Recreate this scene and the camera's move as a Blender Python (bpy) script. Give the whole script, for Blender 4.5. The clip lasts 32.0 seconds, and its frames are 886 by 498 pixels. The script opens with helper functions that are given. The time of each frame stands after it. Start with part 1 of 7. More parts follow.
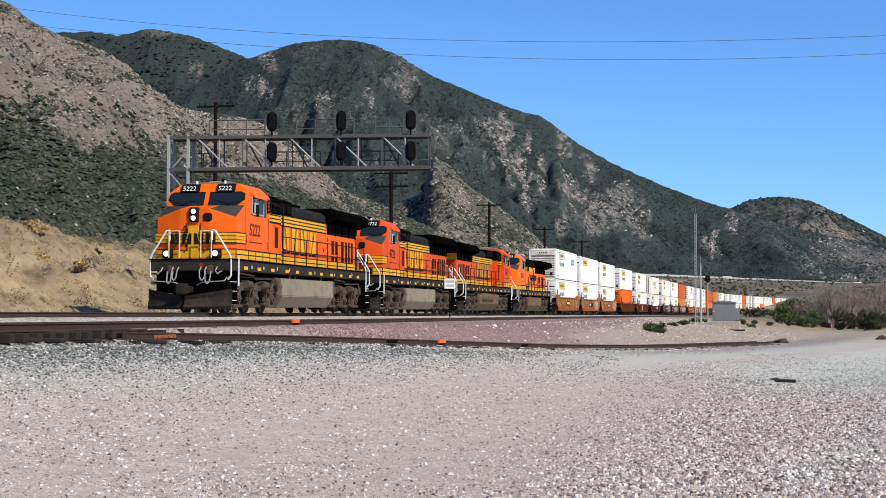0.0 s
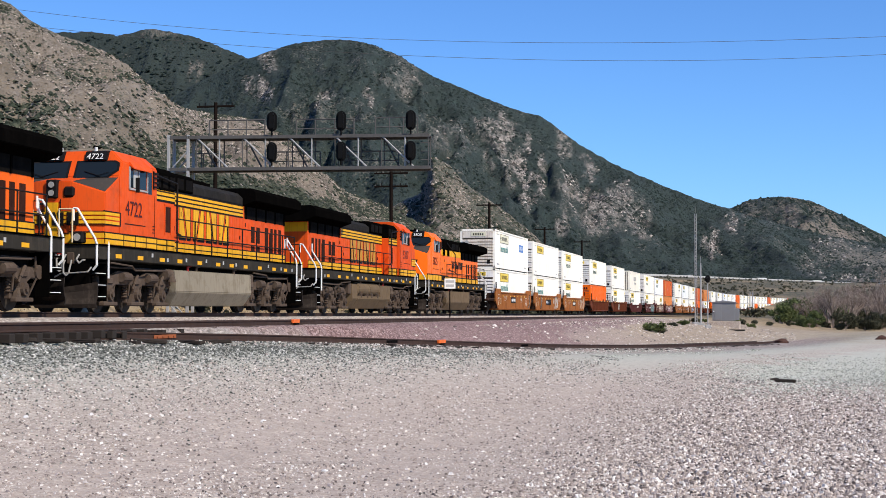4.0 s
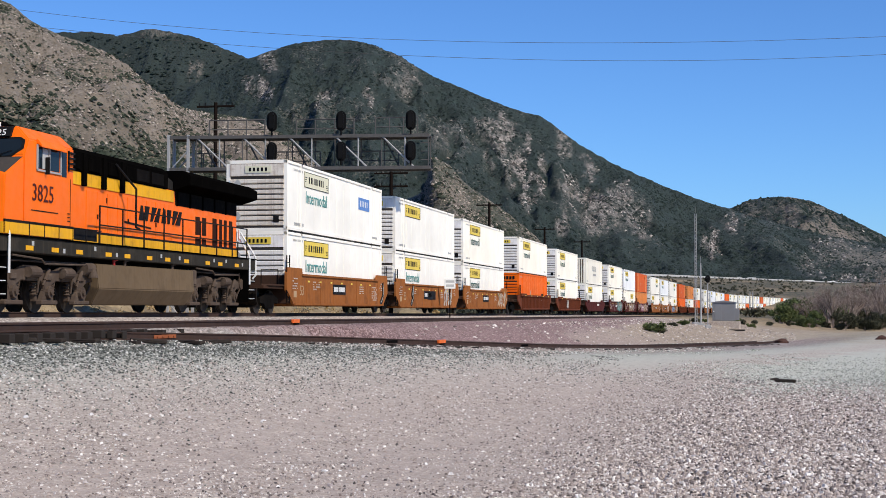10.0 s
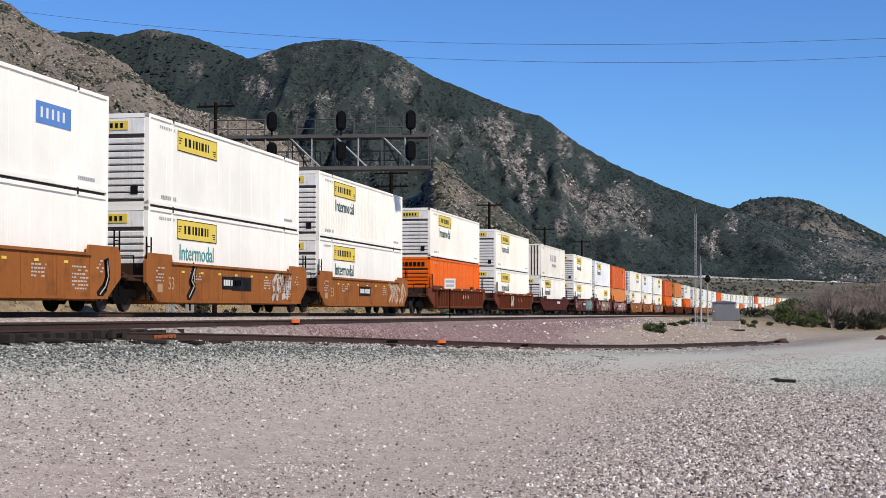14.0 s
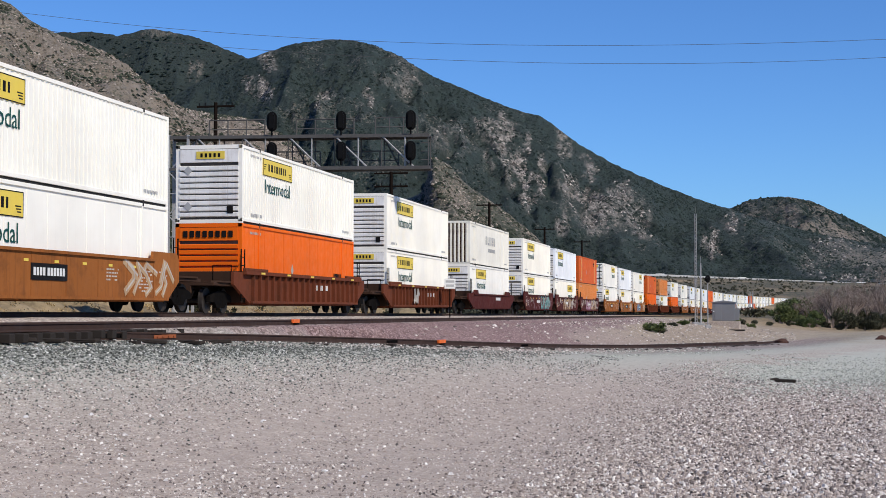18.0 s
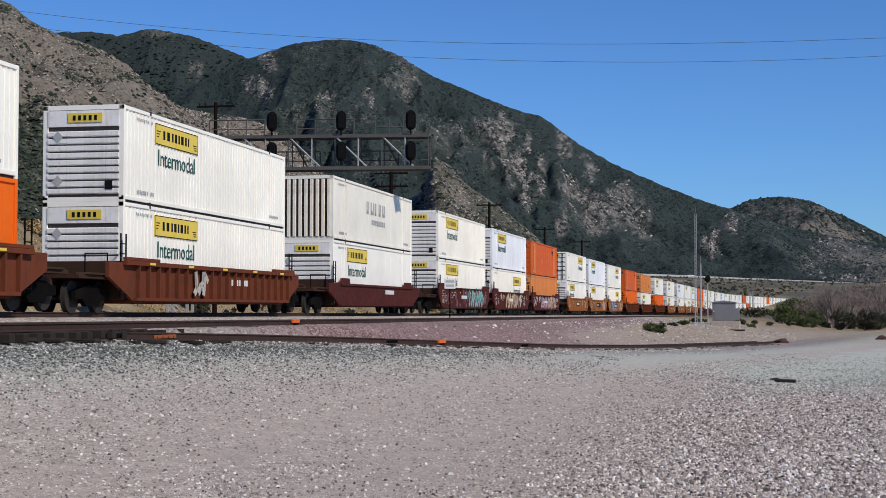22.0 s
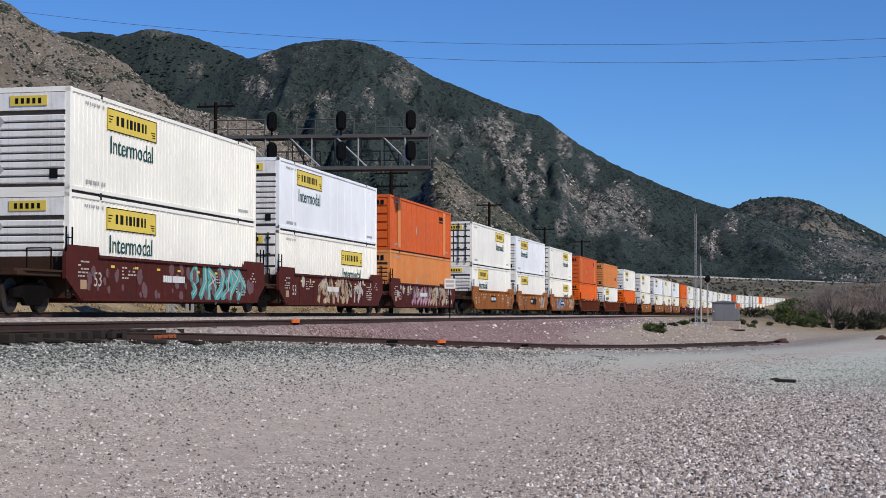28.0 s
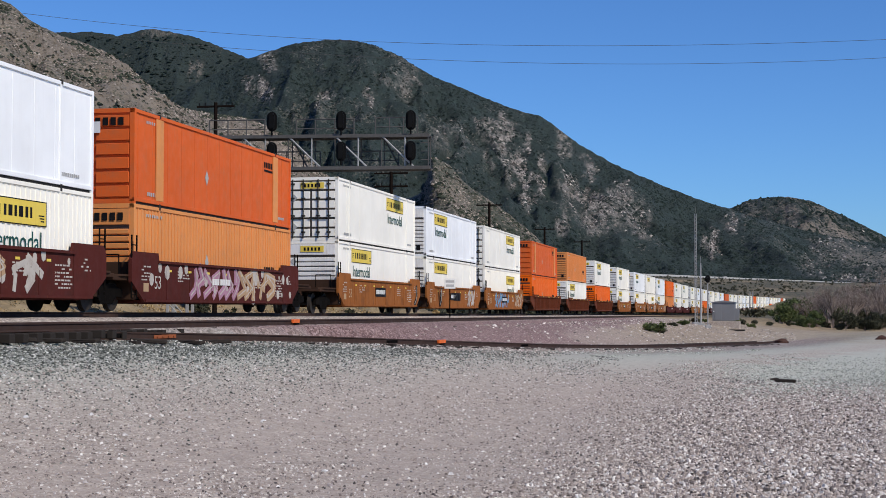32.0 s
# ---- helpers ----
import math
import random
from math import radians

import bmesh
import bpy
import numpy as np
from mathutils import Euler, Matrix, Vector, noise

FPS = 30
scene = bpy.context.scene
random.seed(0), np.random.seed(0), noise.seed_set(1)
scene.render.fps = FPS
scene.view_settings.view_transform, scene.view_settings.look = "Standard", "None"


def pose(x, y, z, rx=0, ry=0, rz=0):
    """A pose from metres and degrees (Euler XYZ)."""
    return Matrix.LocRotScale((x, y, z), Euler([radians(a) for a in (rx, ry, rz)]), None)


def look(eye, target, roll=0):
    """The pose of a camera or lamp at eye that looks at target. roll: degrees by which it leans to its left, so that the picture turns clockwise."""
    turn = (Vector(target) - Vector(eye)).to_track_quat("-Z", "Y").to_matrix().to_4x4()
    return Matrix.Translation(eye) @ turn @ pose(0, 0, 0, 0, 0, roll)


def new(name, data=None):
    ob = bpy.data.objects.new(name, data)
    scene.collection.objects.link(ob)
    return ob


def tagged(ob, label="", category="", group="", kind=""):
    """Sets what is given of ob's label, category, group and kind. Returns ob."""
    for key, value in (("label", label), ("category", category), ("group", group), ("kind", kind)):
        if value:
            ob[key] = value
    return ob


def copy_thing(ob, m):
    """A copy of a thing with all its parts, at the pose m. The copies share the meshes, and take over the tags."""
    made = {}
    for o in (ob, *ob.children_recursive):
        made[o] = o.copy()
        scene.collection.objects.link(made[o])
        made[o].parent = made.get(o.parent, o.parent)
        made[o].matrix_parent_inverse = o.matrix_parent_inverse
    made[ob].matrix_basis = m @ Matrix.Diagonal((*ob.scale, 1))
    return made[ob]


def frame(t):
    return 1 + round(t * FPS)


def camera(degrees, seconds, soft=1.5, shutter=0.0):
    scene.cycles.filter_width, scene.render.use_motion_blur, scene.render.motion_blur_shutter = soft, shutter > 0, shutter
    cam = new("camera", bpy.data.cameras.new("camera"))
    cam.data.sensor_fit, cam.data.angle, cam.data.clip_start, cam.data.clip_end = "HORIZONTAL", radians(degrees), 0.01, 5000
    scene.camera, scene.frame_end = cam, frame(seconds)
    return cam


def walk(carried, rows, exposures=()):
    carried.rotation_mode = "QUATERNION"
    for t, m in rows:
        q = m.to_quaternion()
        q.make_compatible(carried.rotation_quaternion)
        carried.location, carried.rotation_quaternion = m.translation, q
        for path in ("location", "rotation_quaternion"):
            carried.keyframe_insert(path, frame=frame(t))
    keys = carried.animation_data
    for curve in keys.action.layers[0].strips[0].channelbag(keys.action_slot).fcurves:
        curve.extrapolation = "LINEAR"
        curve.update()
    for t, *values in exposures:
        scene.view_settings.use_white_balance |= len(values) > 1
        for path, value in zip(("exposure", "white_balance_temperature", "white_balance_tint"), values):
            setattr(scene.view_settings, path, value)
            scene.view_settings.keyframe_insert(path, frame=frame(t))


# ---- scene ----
# Camera: a still camera at eye height beside a mountain railway.
EYE = 1.6
cam = camera(32.61, 32.0, soft=0.62)
TILT = 2.2515
walk(cam, [(0.0, pose(0, 0, EYE, 90 + TILT, 0, 0)), (32.0, pose(0, 0, EYE, 90 + TILT, 0, 0))],
     exposures=[(0, 0.06, 6450, 10), (6, 0.06, 6500, 10), (7, 0.08, 6550, 10), (8, -0.11, 6350, 10), (9, -0.14, 6350, 10), (13, -0.18, 6480, 10), (17, -0.28, 6270, 10), (19, -0.30, 6260, 10), (21, -0.34, 6200, 10), (22, -0.50, 6200, 10), (25, -0.42, 6200, 10), (28, -0.45, 6200, 10), (32, -0.45, 6200, 10)])

# World and sun: clear late morning, sun high behind the camera's right shoulder.
SUN_TO = Vector((0.62, -0.58, 0.78)).normalized()
world = bpy.data.worlds.new("sky")
scene.world = world
world.use_nodes = True
wn = world.node_tree
sky = wn.nodes.new("ShaderNodeTexSky")
sky.sky_type = "NISHITA"
sky.sun_disc = False
sky.sun_elevation = math.asin(SUN_TO.z)
sky.sun_rotation = math.atan2(SUN_TO.x, SUN_TO.y)
sky.altitude = 900
sky.air_density, sky.dust_density, sky.ozone_density = 1.0, 0.3, 2.0
wn.nodes["Background"].inputs["Strength"].default_value = 0.112
tint = wn.nodes.new("ShaderNodeMix")
tint.data_type, tint.blend_type = "RGBA", "MULTIPLY"
tint.inputs[0].default_value = 1.0
tint.inputs[7].default_value = (0.53, 0.87, 1.36, 1)
wn.links.new(sky.outputs[0], tint.inputs[6])
wn.links.new(tint.outputs[2], wn.nodes["Background"].inputs[0])
sun_data = bpy.data.lights.new("sun", "SUN")
sun_data.energy, sun_data.angle, sun_data.color = 5.0, radians(0.53), (1.0, 0.895, 0.735)
sun = new("sun", sun_data)
sun.matrix_world = look(SUN_TO * 100, (0, 0, 0))

# ---- the plan: the railway's line ----
SPEED = 8.43                       # m/s, towards the camera
RX, RY, TH, K1, K2 = -8.0701, 52.1251, 0.1954, 0.162e-3, -0.0577e-6
RAIL0, GRADE = EYE - 0.136, -0.0039
NEAR = 1.30                        # the fitted line is a container's near side


def heading(s):
    return TH + K1 * s + K2 * s * s


_S = np.arange(-400.0, 1601.0, 2.0)
_H = TH + K1 * _S + K2 * _S * _S
_H = np.where(_S < 0, TH + 0.2 * K1 * _S, _H)
_i0 = int(np.where(_S == 0)[0][0])
_X = np.concatenate([[0], np.cumsum(np.sin((_H[1:] + _H[:-1]) / 2) * 2.0)])
_Y = np.concatenate([[0], np.cumsum(np.cos((_H[1:] + _H[:-1]) / 2) * 2.0)])
_X += RX - _X[_i0] - NEAR * np.cos(_H)
_Y += RY - _Y[_i0] + NEAR * np.sin(_H)


def rail_z(s):
    """Height of the rail's top along the main line."""
    s = np.asarray(s, float)
    return RAIL0 + GRADE * np.minimum(s, 420) + 0.0025 * np.maximum(s - 420, 0)


def on_line(s, off=0.0):
    """Point of the main line at s metres, off metres to the camera's side of it; and the heading."""
    h = np.interp(s, _S, _H)
    x = np.interp(s, _S, _X) + off * np.cos(h)
    y = np.interp(s, _S, _Y) - off * np.sin(h)
    return x, y, h


def line_pose(s, off=0.0, dz=0.0):
    """Pose on the main line: x runs away along the track, y to the hills, z = 0 at rail top."""
    x, y, h = on_line(s, off)
    return pose(float(x), float(y), float(rail_z(s)) + dz, 0, 0, 90 - math.degrees(float(h)))


# The yard lead B that leaves towards the camera's side and drops to the gravel.
BX, BY, BM = -8.8, 30.0, 0.37
_bn = math.hypot(1, BM)
BDIR = (BM / _bn, 1 / _bn)


def lead_z(t):
    """Height of the lead's rail: level at first, then dropping, then easing out."""
    t = np.asarray(t, float)
    drop = lambda v: np.interp(v, [-60, 0, 12, 25, 41, 63, 104, 140], [-0.1, 0.42, 0.70, 1.12, 1.62, 2.14, 2.78, 3.1])
    return EYE - (drop(t - 5) + drop(t - 2.5) + 2 * drop(t) + drop(t + 2.5) + drop(t + 5)) / 6


def lead_point(t, off=0.0):
    """Near rail of the yard lead at t metres; off metres towards the camera's side."""
    return BX + BDIR[0] * t + off * BDIR[1], BY + BDIR[1] * t - off * BDIR[0]


def lead_tq(x, y):
    dx, dy = x - BX, y - BY
    return dx * BDIR[0] + dy * BDIR[1], dx * BDIR[1] - dy * BDIR[0]


# ---- numeric noise for the land ----
def lattice(ix, iy, seed):
    n = (ix.astype(np.int64) * 374761393 + iy.astype(np.int64) * 668265263 + seed * 1442695041) & 0x7FFFFFFF
    n = ((n ^ (n >> 13)) * 1274126177) & 0x7FFFFFFF
    n = n ^ (n >> 16)
    return (n & 0xFFFF) / 65535.0


def vnoise(x, y, seed=0):
    x, y = np.asarray(x, float), np.asarray(y, float)
    ix, iy = np.floor(x), np.floor(y)
    fx, fy = x - ix, y - iy
    fx, fy = fx * fx * fx * (fx * (fx * 6 - 15) + 10), fy * fy * fy * (fy * (fy * 6 - 15) + 10)
    a, b = lattice(ix, iy, seed), lattice(ix + 1, iy, seed)
    c, d = lattice(ix, iy + 1, seed), lattice(ix + 1, iy + 1, seed)
    return (a * (1 - fx) + b * fx) * (1 - fy) + (c * (1 - fx) + d * fx) * fy


def fbm(x, y, octaves=4, seed=0):
    out, amp, tot = 0.0, 1.0, 0.0
    for o in range(octaves):
        out = out + amp * (vnoise(x * 2 ** o, y * 2 ** o, seed + o * 17) * 2 - 1)
        tot += amp
        amp *= 0.5
    return out / tot


def ridged(x, y, octaves=4, seed=0):
    out, amp, tot = 0.0, 1.0, 0.0
    for o in range(octaves):
        out = out + amp * (1 - np.abs(vnoise(x * 2 ** o, y * 2 ** o, seed + o * 31) * 2 - 1))
        tot += amp
        amp *= 0.5
    return out / tot


def sstep(a, b, x):
    f = np.clip((np.asarray(x, float) - a) / (b - a), 0, 1)
    return f * f * (3 - 2 * f)


def near_s(x, y):
    """Station and offset (camera side positive) of a point against the main line."""
    s = (y - RY) / math.cos(TH)
    for _ in range(3):
        px, py, h = on_line(s)
        s = s + (x - px) * np.sin(h) + (y - py) * np.cos(h)
    px, py, h = on_line(s)
    return s, (x - px) * np.cos(h) - (y - py) * np.sin(h)


def ground_z(x, y):
    """Height of the ground sheet."""
    x, y = np.asarray(x, float), np.asarray(y, float)
    s, off = near_s(x, y)
    t, q = lead_tq(x, y)
    rz = rail_z(np.clip(s, -300, 900))
    # open gravel lot, falling gently away
    lot = EYE - 1.6 - 0.0135 * np.clip(t + 25, -30, 130) + 0.05 * fbm(x * 0.12, y * 0.12, 3, 5)
    lot = lot - 0.02 * fbm(x * 0.9, y * 0.9, 2, 9)
    # gravel banked up to the yard lead
    base = lead_z(np.clip(t, -80, 112)) - 0.20 - 0.14 * sstep(0.25, 1.3, q)
    w = (1 - sstep(1.2, 13.0, q)) * (1 - sstep(100, 150, t))
    low = lot * (1 - w) + np.maximum(base, lot - 0.4) * w
    # main roadbed, its shoulder, and the bank down to the lead
    bed = rz - 0.14 - 0.25 * sstep(1.5, 3.3, off) - 0.20 * sstep(5.6, 6.6, off) - 0.03 * vnoise(x * 2.3, y * 2.3, 77)
    over, short = np.maximum(off - 6.6, 0), np.maximum(-0.4 - 1.6 * sstep(9, 22, t) - q, 0)
    f = over / np.maximum(over + short, 1e-3)
    qth = -0.4 - 1.6 * sstep(9, 22, t)
    f = np.where(q > qth, 1.0, np.where(off < 6.6, 0.0, f * f * (3 - 2 * f)))
    bank = bed * (1 - f) + np.minimum(low, bed) * f
    z = np.where((q > qth) & (off > 2.6), np.minimum(bed, low), bank)
    # land behind the line: a cut bank, then brushy flats rising to the hills
    back = np.maximum(-off - 5.5, 0)
    cut = (6.5 + 1.2 * fbm(x * 0.05, y * 0.05, 3, 2)) * (1 - sstep(35, 190, s)) * sstep(7, 26, back + 2.5 * fbm(x * 0.11, y * 0.11, 3, 12))
    cut = cut + (1.3 * fbm(x * 0.22, y * 0.22, 4, 3) + 0.85 * fbm(x * 0.7, y * 0.7, 3, 93)) * sstep(8, 14, back) * (1 - sstep(100, 260, s))
    behind = rz - 0.35 - 0.5 * sstep(0, 3, back) + cut + 0.05 * np.maximum(back - 26, 0) * (1 - sstep(60, 240, s)) + 0.008 * np.maximum(back - 30, 0)
    z = np.where(off < -3.2, bed * (1 - sstep(3.2, 5.8, -off)) + behind * sstep(3.2, 5.8, -off), z)
    # wide plain beyond: rises to the highway shelf
    far = sstep(420, 2500, y)
    z = z * (1 - far) + (EYE + np.clip(50.0 - 0.043 * (x - 280), 22, 62)) * far + 1.2 * fbm(x * 0.012, y * 0.012, 3, 21) * sstep(330, 900, y)
    return z
# ---- materials ----
def mat(name, build, rough=0.6, metal=0.0):
    m = bpy.data.materials.new(name)
    m.use_nodes = True
    nt = m.node_tree
    b = nt.nodes["Principled BSDF"]
    b.inputs["Roughness"].default_value, b.inputs["Metallic"].default_value = rough, metal
    build(nt, b)
    return m


def coords(nt, scale=1.0, kind="Object"):
    tc = nt.nodes.new("ShaderNodeTexCoord")
    mp = nt.nodes.new("ShaderNodeMapping")
    mp.inputs["Scale"].default_value = scale if isinstance(scale, tuple) else (scale,) * 3
    nt.links.new(tc.outputs[kind], mp.inputs[0])
    return mp.outputs[0]


def nz(nt, scale, detail=4.0, rough=0.6, co=None):
    n = nt.nodes.new("ShaderNodeTexNoise")
    n.inputs["Scale"].default_value, n.inputs["Detail"].default_value, n.inputs["Roughness"].default_value = scale, detail, rough
    if co is not None:
        nt.links.new(co, n.inputs["Vector"])
    return n.outputs["Fac"]


def ramp(nt, fac, stops):
    r = nt.nodes.new("ShaderNodeValToRGB")
    el = r.color_ramp.elements
    while len(el) < len(stops):
        el.new(0.5)
    for e, (p, c) in zip(el, stops):
        e.position, e.color = p, (*c, 1) if len(c) == 3 else c
    nt.links.new(fac, r.inputs[0])
    return r.outputs[0]


def grey(p0, p1, a=0.0, b=1.0):
    return [(p0, (a, a, a)), (p1, (b, b, b))]


def mix(nt, fac, a, b, blend="MIX"):
    m = nt.nodes.new("ShaderNodeMix")
    m.data_type, m.blend_type = "RGBA", blend
    for sock, v in ((m.inputs[0], fac), (m.inputs[6], a), (m.inputs[7], b)):
        if hasattr(v, "is_linked"):
            nt.links.new(v, sock)
        elif isinstance(v, (int, float)):
            sock.default_value = v
        else:
            sock.default_value = (*v, 1)
    return m.outputs[2]


def bump(nt, b, height, strength=0.4, dist=0.02):
    bp = nt.nodes.new("ShaderNodeBump")
    bp.inputs["Strength"].default_value, bp.inputs["Distance"].default_value = strength, dist
    nt.links.new(height, bp.inputs["Height"])
    nt.links.new(bp.outputs[0], b.inputs["Normal"])


def paint(name, colour, dirt=(0.12, 0.085, 0.06), amount=0.35, rough=0.45, streak=True, rust=0.0, metal=0.0, fade=0.12, spec=0.22):
    """Weathered paint: grime in patches, vertical streaks, rust spots."""
    def build(nt, b):
        b.inputs["Specular IOR Level"].default_value = spec
        co = coords(nt)
        c = mix(nt, ramp(nt, nz(nt, 0.35, 3, 0.6, co), grey(0.35, 0.7)), colour, tuple(min(1, v * (1 - fade)) for v in colour))
        patches = ramp(nt, nz(nt, 1.6, 6, 0.7, co), grey(0.5, 0.8, 0, amount))
        c = mix(nt, patches, c, dirt)
        if streak:
            st = ramp(nt, nz(nt, 1.0, 5, 0.65, coords(nt, (9.0, 9.0, 0.35))), grey(0.52, 0.78, 0, amount * 0.8))
            c = mix(nt, st, c, dirt)
        if rust:
            ru = ramp(nt, nz(nt, 5.0, 6, 0.75, co), grey(0.62, 0.7, 0, rust))
            c = mix(nt, ru, c, (0.16, 0.055, 0.025))
        nt.links.new(c, b.inputs["Base Color"])
        nt.links.new(ramp(nt, nz(nt, 3.0, 4, 0.6, co), grey(0.3, 0.7, rough - 0.1, rough + 0.2)), b.inputs["Roughness"])
        bump(nt, b, nz(nt, 14, 3, 0.5, co), 0.08, 0.01)
    return mat(name, build, rough, metal)


WHITE = paint("white container paint", (0.96, 0.925, 0.825), (0.58, 0.50, 0.39), 0.12, 0.5, spec=0.2)
WHITE_COOL = paint("cool white container paint", (0.92, 0.93, 0.93), (0.5, 0.47, 0.43), 0.12, 0.5, spec=0.25)
CREAM = paint("aged cream container paint", (0.90, 0.86, 0.74), (0.45, 0.35, 0.22), 0.22, 0.55, True, 0.2)
CREAM_END = paint("rust-streaked cream container end", (0.86, 0.82, 0.70), (0.24, 0.12, 0.05), 0.70, 0.6, True, 0.6)
DOORSTAIN = paint("brown-stained container end panel", (0.76, 0.70, 0.61), (0.24, 0.135, 0.07), 0.95, 0.6, True, 0.5, spec=0.15)
PLATFORM = paint("dark brown end platform steel", (0.055, 0.030, 0.020), (0.03, 0.022, 0.017), 0.6, 0.85, True, 0.4, spec=0.05)
DOORGREY = paint("grimy pale container end panel", (0.88, 0.86, 0.82), (0.30, 0.21, 0.135), 0.50, 0.6, True, 0.1, spec=0.2)
ORANGE_BOX = paint("orange container paint", (0.88, 0.150, 0.006), (0.42, 0.10, 0.02), 0.25, 0.5, spec=0.12)
FADED_BOX = paint("faded red-orange container paint", (0.70, 0.125, 0.022), (0.40, 0.16, 0.08), 0.45, 0.6, True, 0.2, spec=0.15)
TAN_BOX = paint("faded tan-orange container paint", (0.74, 0.29, 0.085), (0.35, 0.2, 0.12), 0.4, 0.55)
# Dark tone carries the shade between the end ribs.
RIBGAP = paint("shade-darkened rib recess paint", (0.11, 0.09, 0.075), (0.06, 0.045, 0.035), 0.5, 0.8, False)
# Near-black for the shade in the floor gap; also castings and lock rods.
DARKGAP = paint("dark gap shade and hardware paint", (0.03, 0.028, 0.026), (0.06, 0.05, 0.04), 0.3, 0.8, False)
WELL_TAN = paint("rusty brown car paint", (0.31, 0.108, 0.028), (0.10, 0.04, 0.018), 0.75, 0.8, True, 0.6, spec=0.1)
WELL_RED = paint("oxide red car paint", (0.150, 0.042, 0.020), (0.055, 0.028, 0.018), 0.7, 0.8, True, 0.6, spec=0.1)
WELL_MAROON = paint("maroon car paint", (0.085, 0.020, 0.016), (0.04, 0.022, 0.018), 0.6, 0.75, True, 0.4, spec=0.08)
LOCO_ORANGE = paint("orange locomotive paint", (0.88, 0.130, 0.005), (0.25, 0.06, 0.02), 0.28, 0.5, spec=0.15)
LOCO_NEW = paint("fresh orange locomotive paint", (0.97, 0.165, 0.003), (0.36, 0.09, 0.02), 0.12, 0.4, spec=0.18)
LOCO_FADED = paint("faded orange locomotive paint", (0.72, 0.085, 0.008), (0.17, 0.045, 0.02), 0.5, 0.55, spec=0.15)
LOCO_BLACK = paint("sooty black locomotive paint", (0.0025, 0.0023, 0.0022), (0.009, 0.0075, 0.0065), 0.35, 0.9, spec=0.0)
LOCO_ROOF = paint("dusty dark grey roof paint", (0.020, 0.019, 0.018), (0.045, 0.038, 0.032), 0.5, 0.8, spec=0.05)
ANTIGLARE = paint("matt dark grey anti-glare paint", (0.050, 0.044, 0.040), (0.09, 0.07, 0.055), 0.4, 0.9, spec=0.05)
NUMBER_INK = paint("dark red number paint", (0.07, 0.008, 0.006), (0.12, 0.03, 0.02), 0.3, 0.5, False)
GRILLE = paint("dark rusty grille", (0.035, 0.014, 0.010), (0.10, 0.04, 0.025), 0.5, 0.9, True, 0.3, spec=0.05)
WORN_YELLOW = paint("worn yellow lettering paint", (0.52, 0.25, 0.03), (0.4, 0.09, 0.02), 0.7, 0.5)
CREAM_RAIL = paint("cream end rail paint", (0.72, 0.58, 0.34), (0.3, 0.22, 0.12), 0.3, 0.5, False)
SILL = paint("grimy dark sill paint", (0.030, 0.027, 0.022), (0.085, 0.068, 0.05), 0.6, 0.8, True, spec=0.08)
LOCO_YELLOW = paint("yellow stripe paint", (0.80, 0.40, 0.012), (0.26, 0.10, 0.02), 0.6, 0.5, spec=0.15)
YELLOW = paint("yellow sign paint", (0.80, 0.60, 0.09), (0.5, 0.36, 0.12), 0.3, 0.5)
PALE_SIGN = paint("bleached sign paint", (0.74, 0.71, 0.52), (0.5, 0.45, 0.35), 0.3, 0.55)
BLACKPAINT = paint("black lettering", (0.010, 0.009, 0.009), (0.05, 0.042, 0.036), 0.25, 0.6, False, spec=0.1)
TEAL = paint("teal lettering", (0.06, 0.27, 0.25), (0.4, 0.5, 0.46), 0.35, 0.5, False)
TEAL_BOLD = paint("dark green lettering", (0.012, 0.075, 0.06), (0.06, 0.14, 0.12), 0.2, 0.5, False)
BLUE = paint("blue panel paint", (0.11, 0.24, 0.54), (0.25, 0.30, 0.42), 0.3, 0.5, False)
WHITEPAINT = paint("white rail paint", (0.78, 0.78, 0.75), (0.3, 0.27, 0.24), 0.3, 0.45, False)
GREYPAINT = paint("grey marking", (0.42, 0.42, 0.41), (0.55, 0.54, 0.52), 0.3, 0.6, False)
BOGIE = paint("dusty running gear steel", (0.085, 0.062, 0.048), (0.19, 0.145, 0.11), 0.7, 0.9, False, 0.25, spec=0.08)
BOGIE_DARK = paint("greasy dark steel", (0.006, 0.0052, 0.0048), (0.022, 0.017, 0.013), 0.4, 0.9, False, spec=0.04)
TANK = paint("dusty fuel tank steel", (0.27, 0.235, 0.175), (0.12, 0.09, 0.058), 0.85, 0.8, spec=0.08)
TANK_BROWN = paint("brown dusty tank steel", (0.15, 0.105, 0.062), (0.075, 0.052, 0.033), 0.6, 0.8, spec=0.1)
WHEEL = paint("worn wheel steel", (0.035, 0.029, 0.025), (0.08, 0.062, 0.05), 0.4, 0.6, False, 0.2, spec=0.2)
GALV = paint("galvanised steel", (0.36, 0.36, 0.355), (0.25, 0.23, 0.21), 0.35, 0.65, True, 0.05, spec=0.3)
PLOW = paint("worn dark plow steel", (0.022, 0.017, 0.014), (0.075, 0.058, 0.046), 0.6, 0.8, True, spec=0.1)
TRUSS = paint("weathered grey truss steel", (0.095, 0.091, 0.087), (0.04, 0.035, 0.03), 0.5, 0.7, True, 0.15, spec=0.2)
HUTGREY = paint("grey hut paint", (0.21, 0.215, 0.225), (0.2, 0.19, 0.18), 0.3, 0.55)
SIGNALBLACK = paint("black signal shield", (0.005, 0.005, 0.005), (0.014, 0.012, 0.011), 0.3, 0.6, False, spec=0.12)
POLEWOOD = paint("weathered dark pole timber", (0.014, 0.010, 0.008), (0.022, 0.016, 0.013), 0.5, 0.9, spec=0.0)
